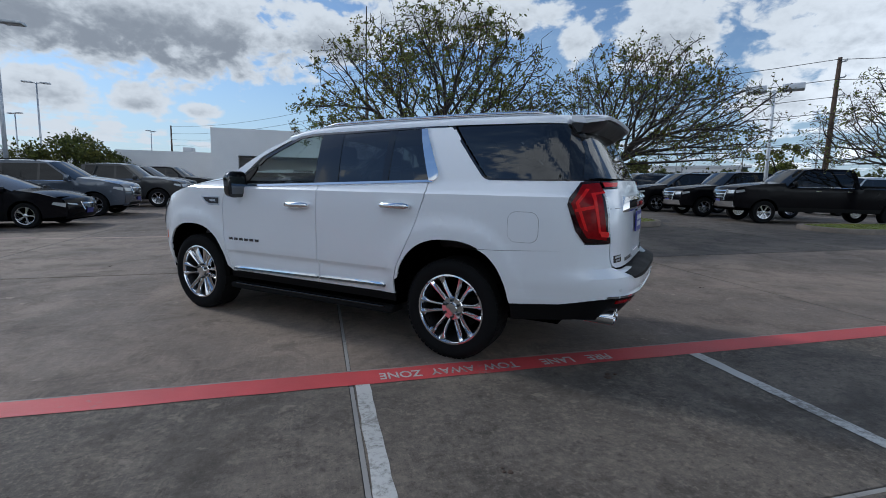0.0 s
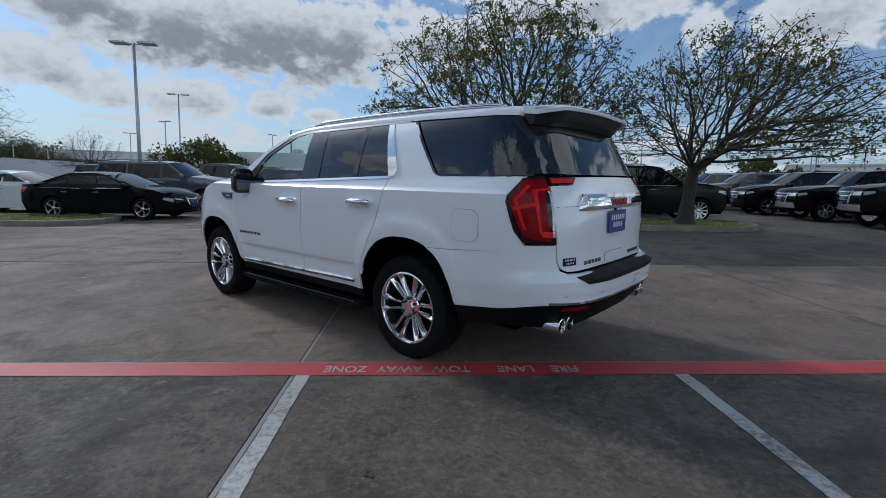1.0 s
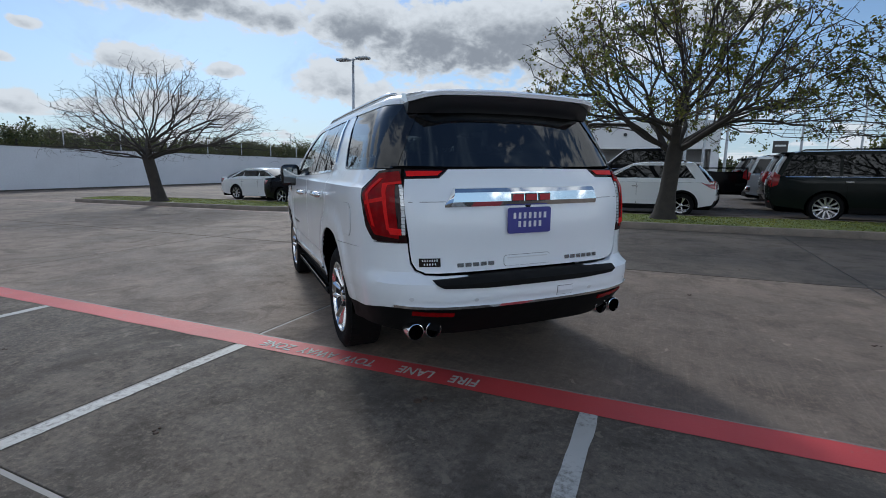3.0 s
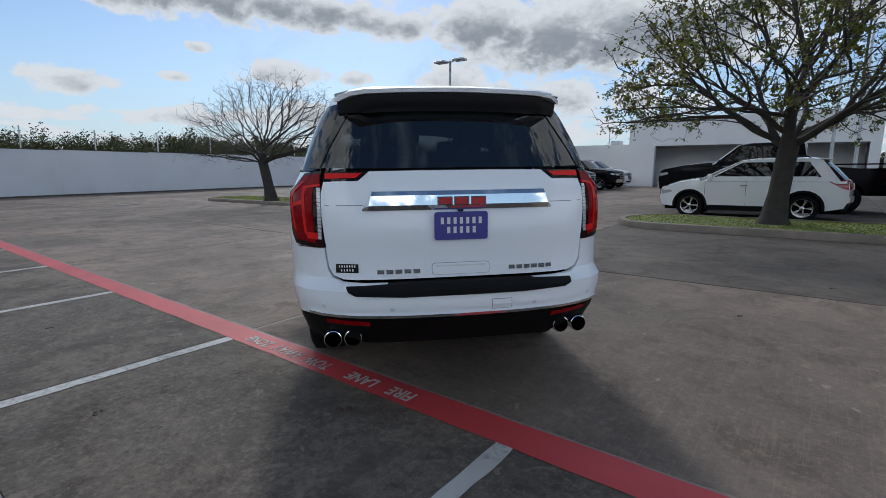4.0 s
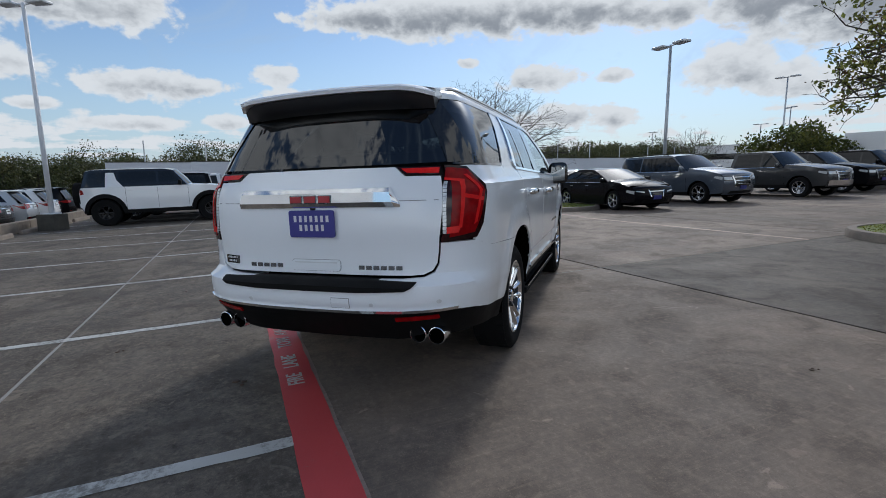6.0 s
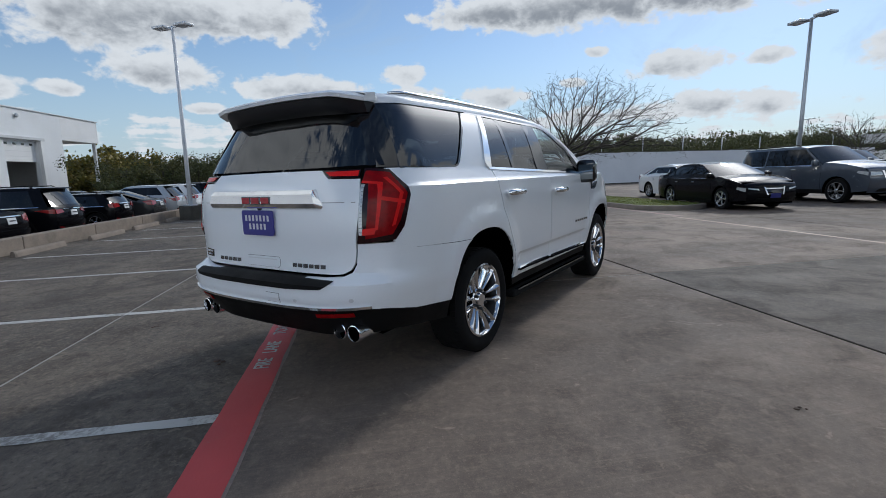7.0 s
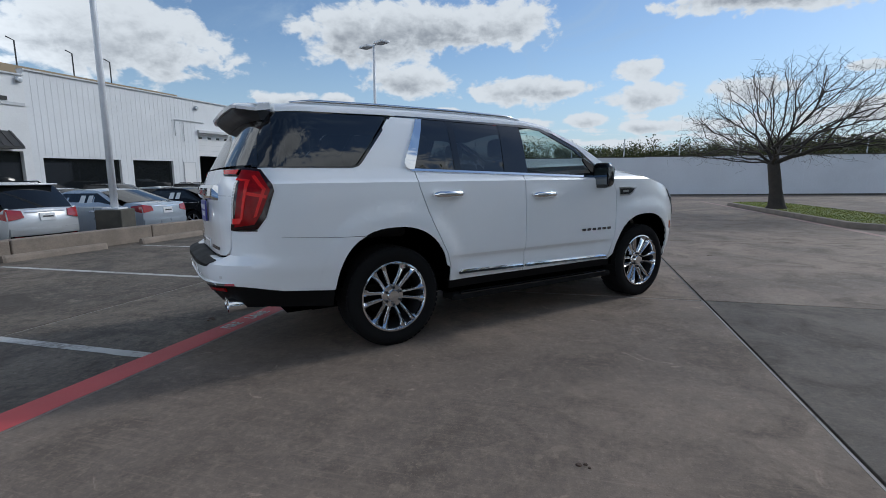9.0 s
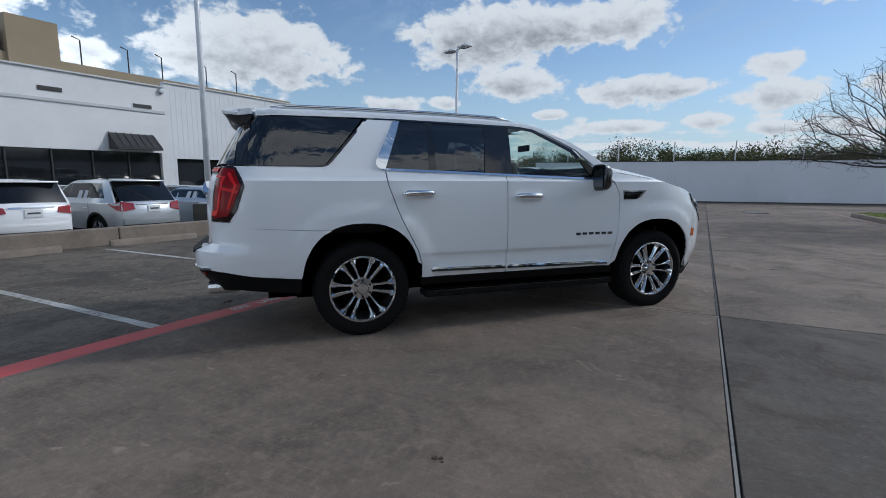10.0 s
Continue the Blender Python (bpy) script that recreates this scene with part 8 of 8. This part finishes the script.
# things lying on the lot
bm = bmesh.new()
for k, (dx, dy, s) in enumerate(((0, 0, 1), (0.05, 0.03, 0.7), (0.09, -0.01, 0.5))):
    lathe(bm, [(0.001, 0), (0.03 * s, 0.002), (0.022 * s, 0.010), (0.001, 0.012)], 7, "Z", (dx, dy, 0))
clump = tagged(part("leaf_litter", bm, M["timber"]), "dark curled leaf lying on the concrete", "leaf", "leaves on the lot")
clump.matrix_basis = stand(2.04, 2.82, 30)
for x, y, a in ((3.70, 6.36, 80), (5.0, 5.2, 10), (0.9, 1.9, 130), (-1.4, 2.2, 60), (2.9, 1.1, 200), (6.2, 2.0, 20), (-3.2, 8.4, 90), (4.4, 8.2, 40)):
    copy_thing(clump, stand(x, y, a) @ Matrix.Diagonal((0.55, 0.55, 0.6, 1)))
drain = empty("drain_cover", stand(-20.6, 9.6, 10), "dark iron drain cover set in the concrete", "drain cover")
part("plate", lathe(bmesh.new(), [(0.45, 0.0), (0.45, 0.012), (0.40, 0.014)], 24), M["steel_dark"], drain)
part("frame", lathe(bmesh.new(), [(0.46, 0.0), (0.52, 0.0), (0.52, 0.01), (0.46, 0.01)], 24, cap=False), M["joint"], drain)

# ---- concrete slabs with recessed joints ----
slab_cache = {}
GAP = 0.017
for i in range(-7, 5):
    for j in range(-2, 7):
        x0, y0 = JOINT_X + i * PITCH_X, JOINT_Y + j * PITCH_Y
        x1, y1 = x0 + PITCH_X, y0 + PITCH_Y
        if x1 < -34 or y1 < -4:
            continue
        y0 = max(y0, STEP_Y + 0.02)
        xm, ym, sx_ = (x0 + x1) / 2, (y0 + y1) / 2, SLOPE_X if x1 < EAST_X + 0.1 else 0.0
        at = Matrix.Translation((xm, ym, ground_z(xm, ym)))
        key = (round(y1 - y0, 3), sx_, i >= 0 and j >= 0)
        if key not in slab_cache:
            bm = bmesh.new()
            hx, hy = PITCH_X / 2 - GAP, (y1 - y0) / 2 - GAP
            ring_loft(bm, [[(sx * (hx - d), sy * (hy - d), z + sx_ * sx * (hx - d) + SLOPE_Y * sy * (hy - d)) for sx, sy in ((-1, -1), (1, -1), (1, 1), (-1, 1))] for d, z in ((0, -0.019), (0, -0.003), (0.003, 0.0))])
            slab_cache[key] = part("slab", bm, M["slab_grey" if key[2] else "slab"], ground, at=at).data
        else:
            share("slab", slab_cache[key], ground, at)
# worn sealant in the joints, with dark grooves beside it
for i in range(-6, 3):
    x = JOINT_X + i * PITCH_X
    for w, z, nm, mt in ((0.0165, -0.012, "joint_groove", M["joint_dark"]), (0.010, -0.004, "joint_sealant", M["filler_dark"])):
        spans = [(w, z, mt, STEP_Y + 0.02, 51.4)]
        if i == 0 and nm == "joint_sealant":
            spans = [(0.0135, z, M["filler"], STEP_Y + 0.02, JOINT_Y), (w, z, mt, JOINT_Y, 51.4)]
        for ww, zz, mm, ya, yb in spans:
            pts = [[(x + a, y, ground_z(x, y) + zz) for a in (-ww, ww)] for y in (ya, yb)]
            part(nm, ring_loft(bmesh.new(), pts, close=False), mm, ground)
for j in range(-1, 7):
    y = JOINT_Y + j * PITCH_Y
    for w, z, nm, mt in ((0.0165, -0.0155, "joint_groove", M["joint_dark"]), (0.0135 if j < 0 else 0.010, -0.006 if j < 0 else -0.012, "joint_sealant", M["filler" if j < 0 else "filler_dark"])):
        spans = [(w, z, mt, -38.0, EAST_X)]
        if j == 0 and nm == "joint_sealant":
            spans = [(w, z, mt, -38.0, JOINT_X), (0.0075, -0.010, M["filler"], JOINT_X, EAST_X)]
        for ww, zz, mm, xa, xb in spans:
            pts = [[(x, y + a, ground_z(x, y) + zz) for a in (ww, -ww)] for x in (xa, xb)]
            part(nm, ring_loft(bmesh.new(), pts, close=False), mm, ground)
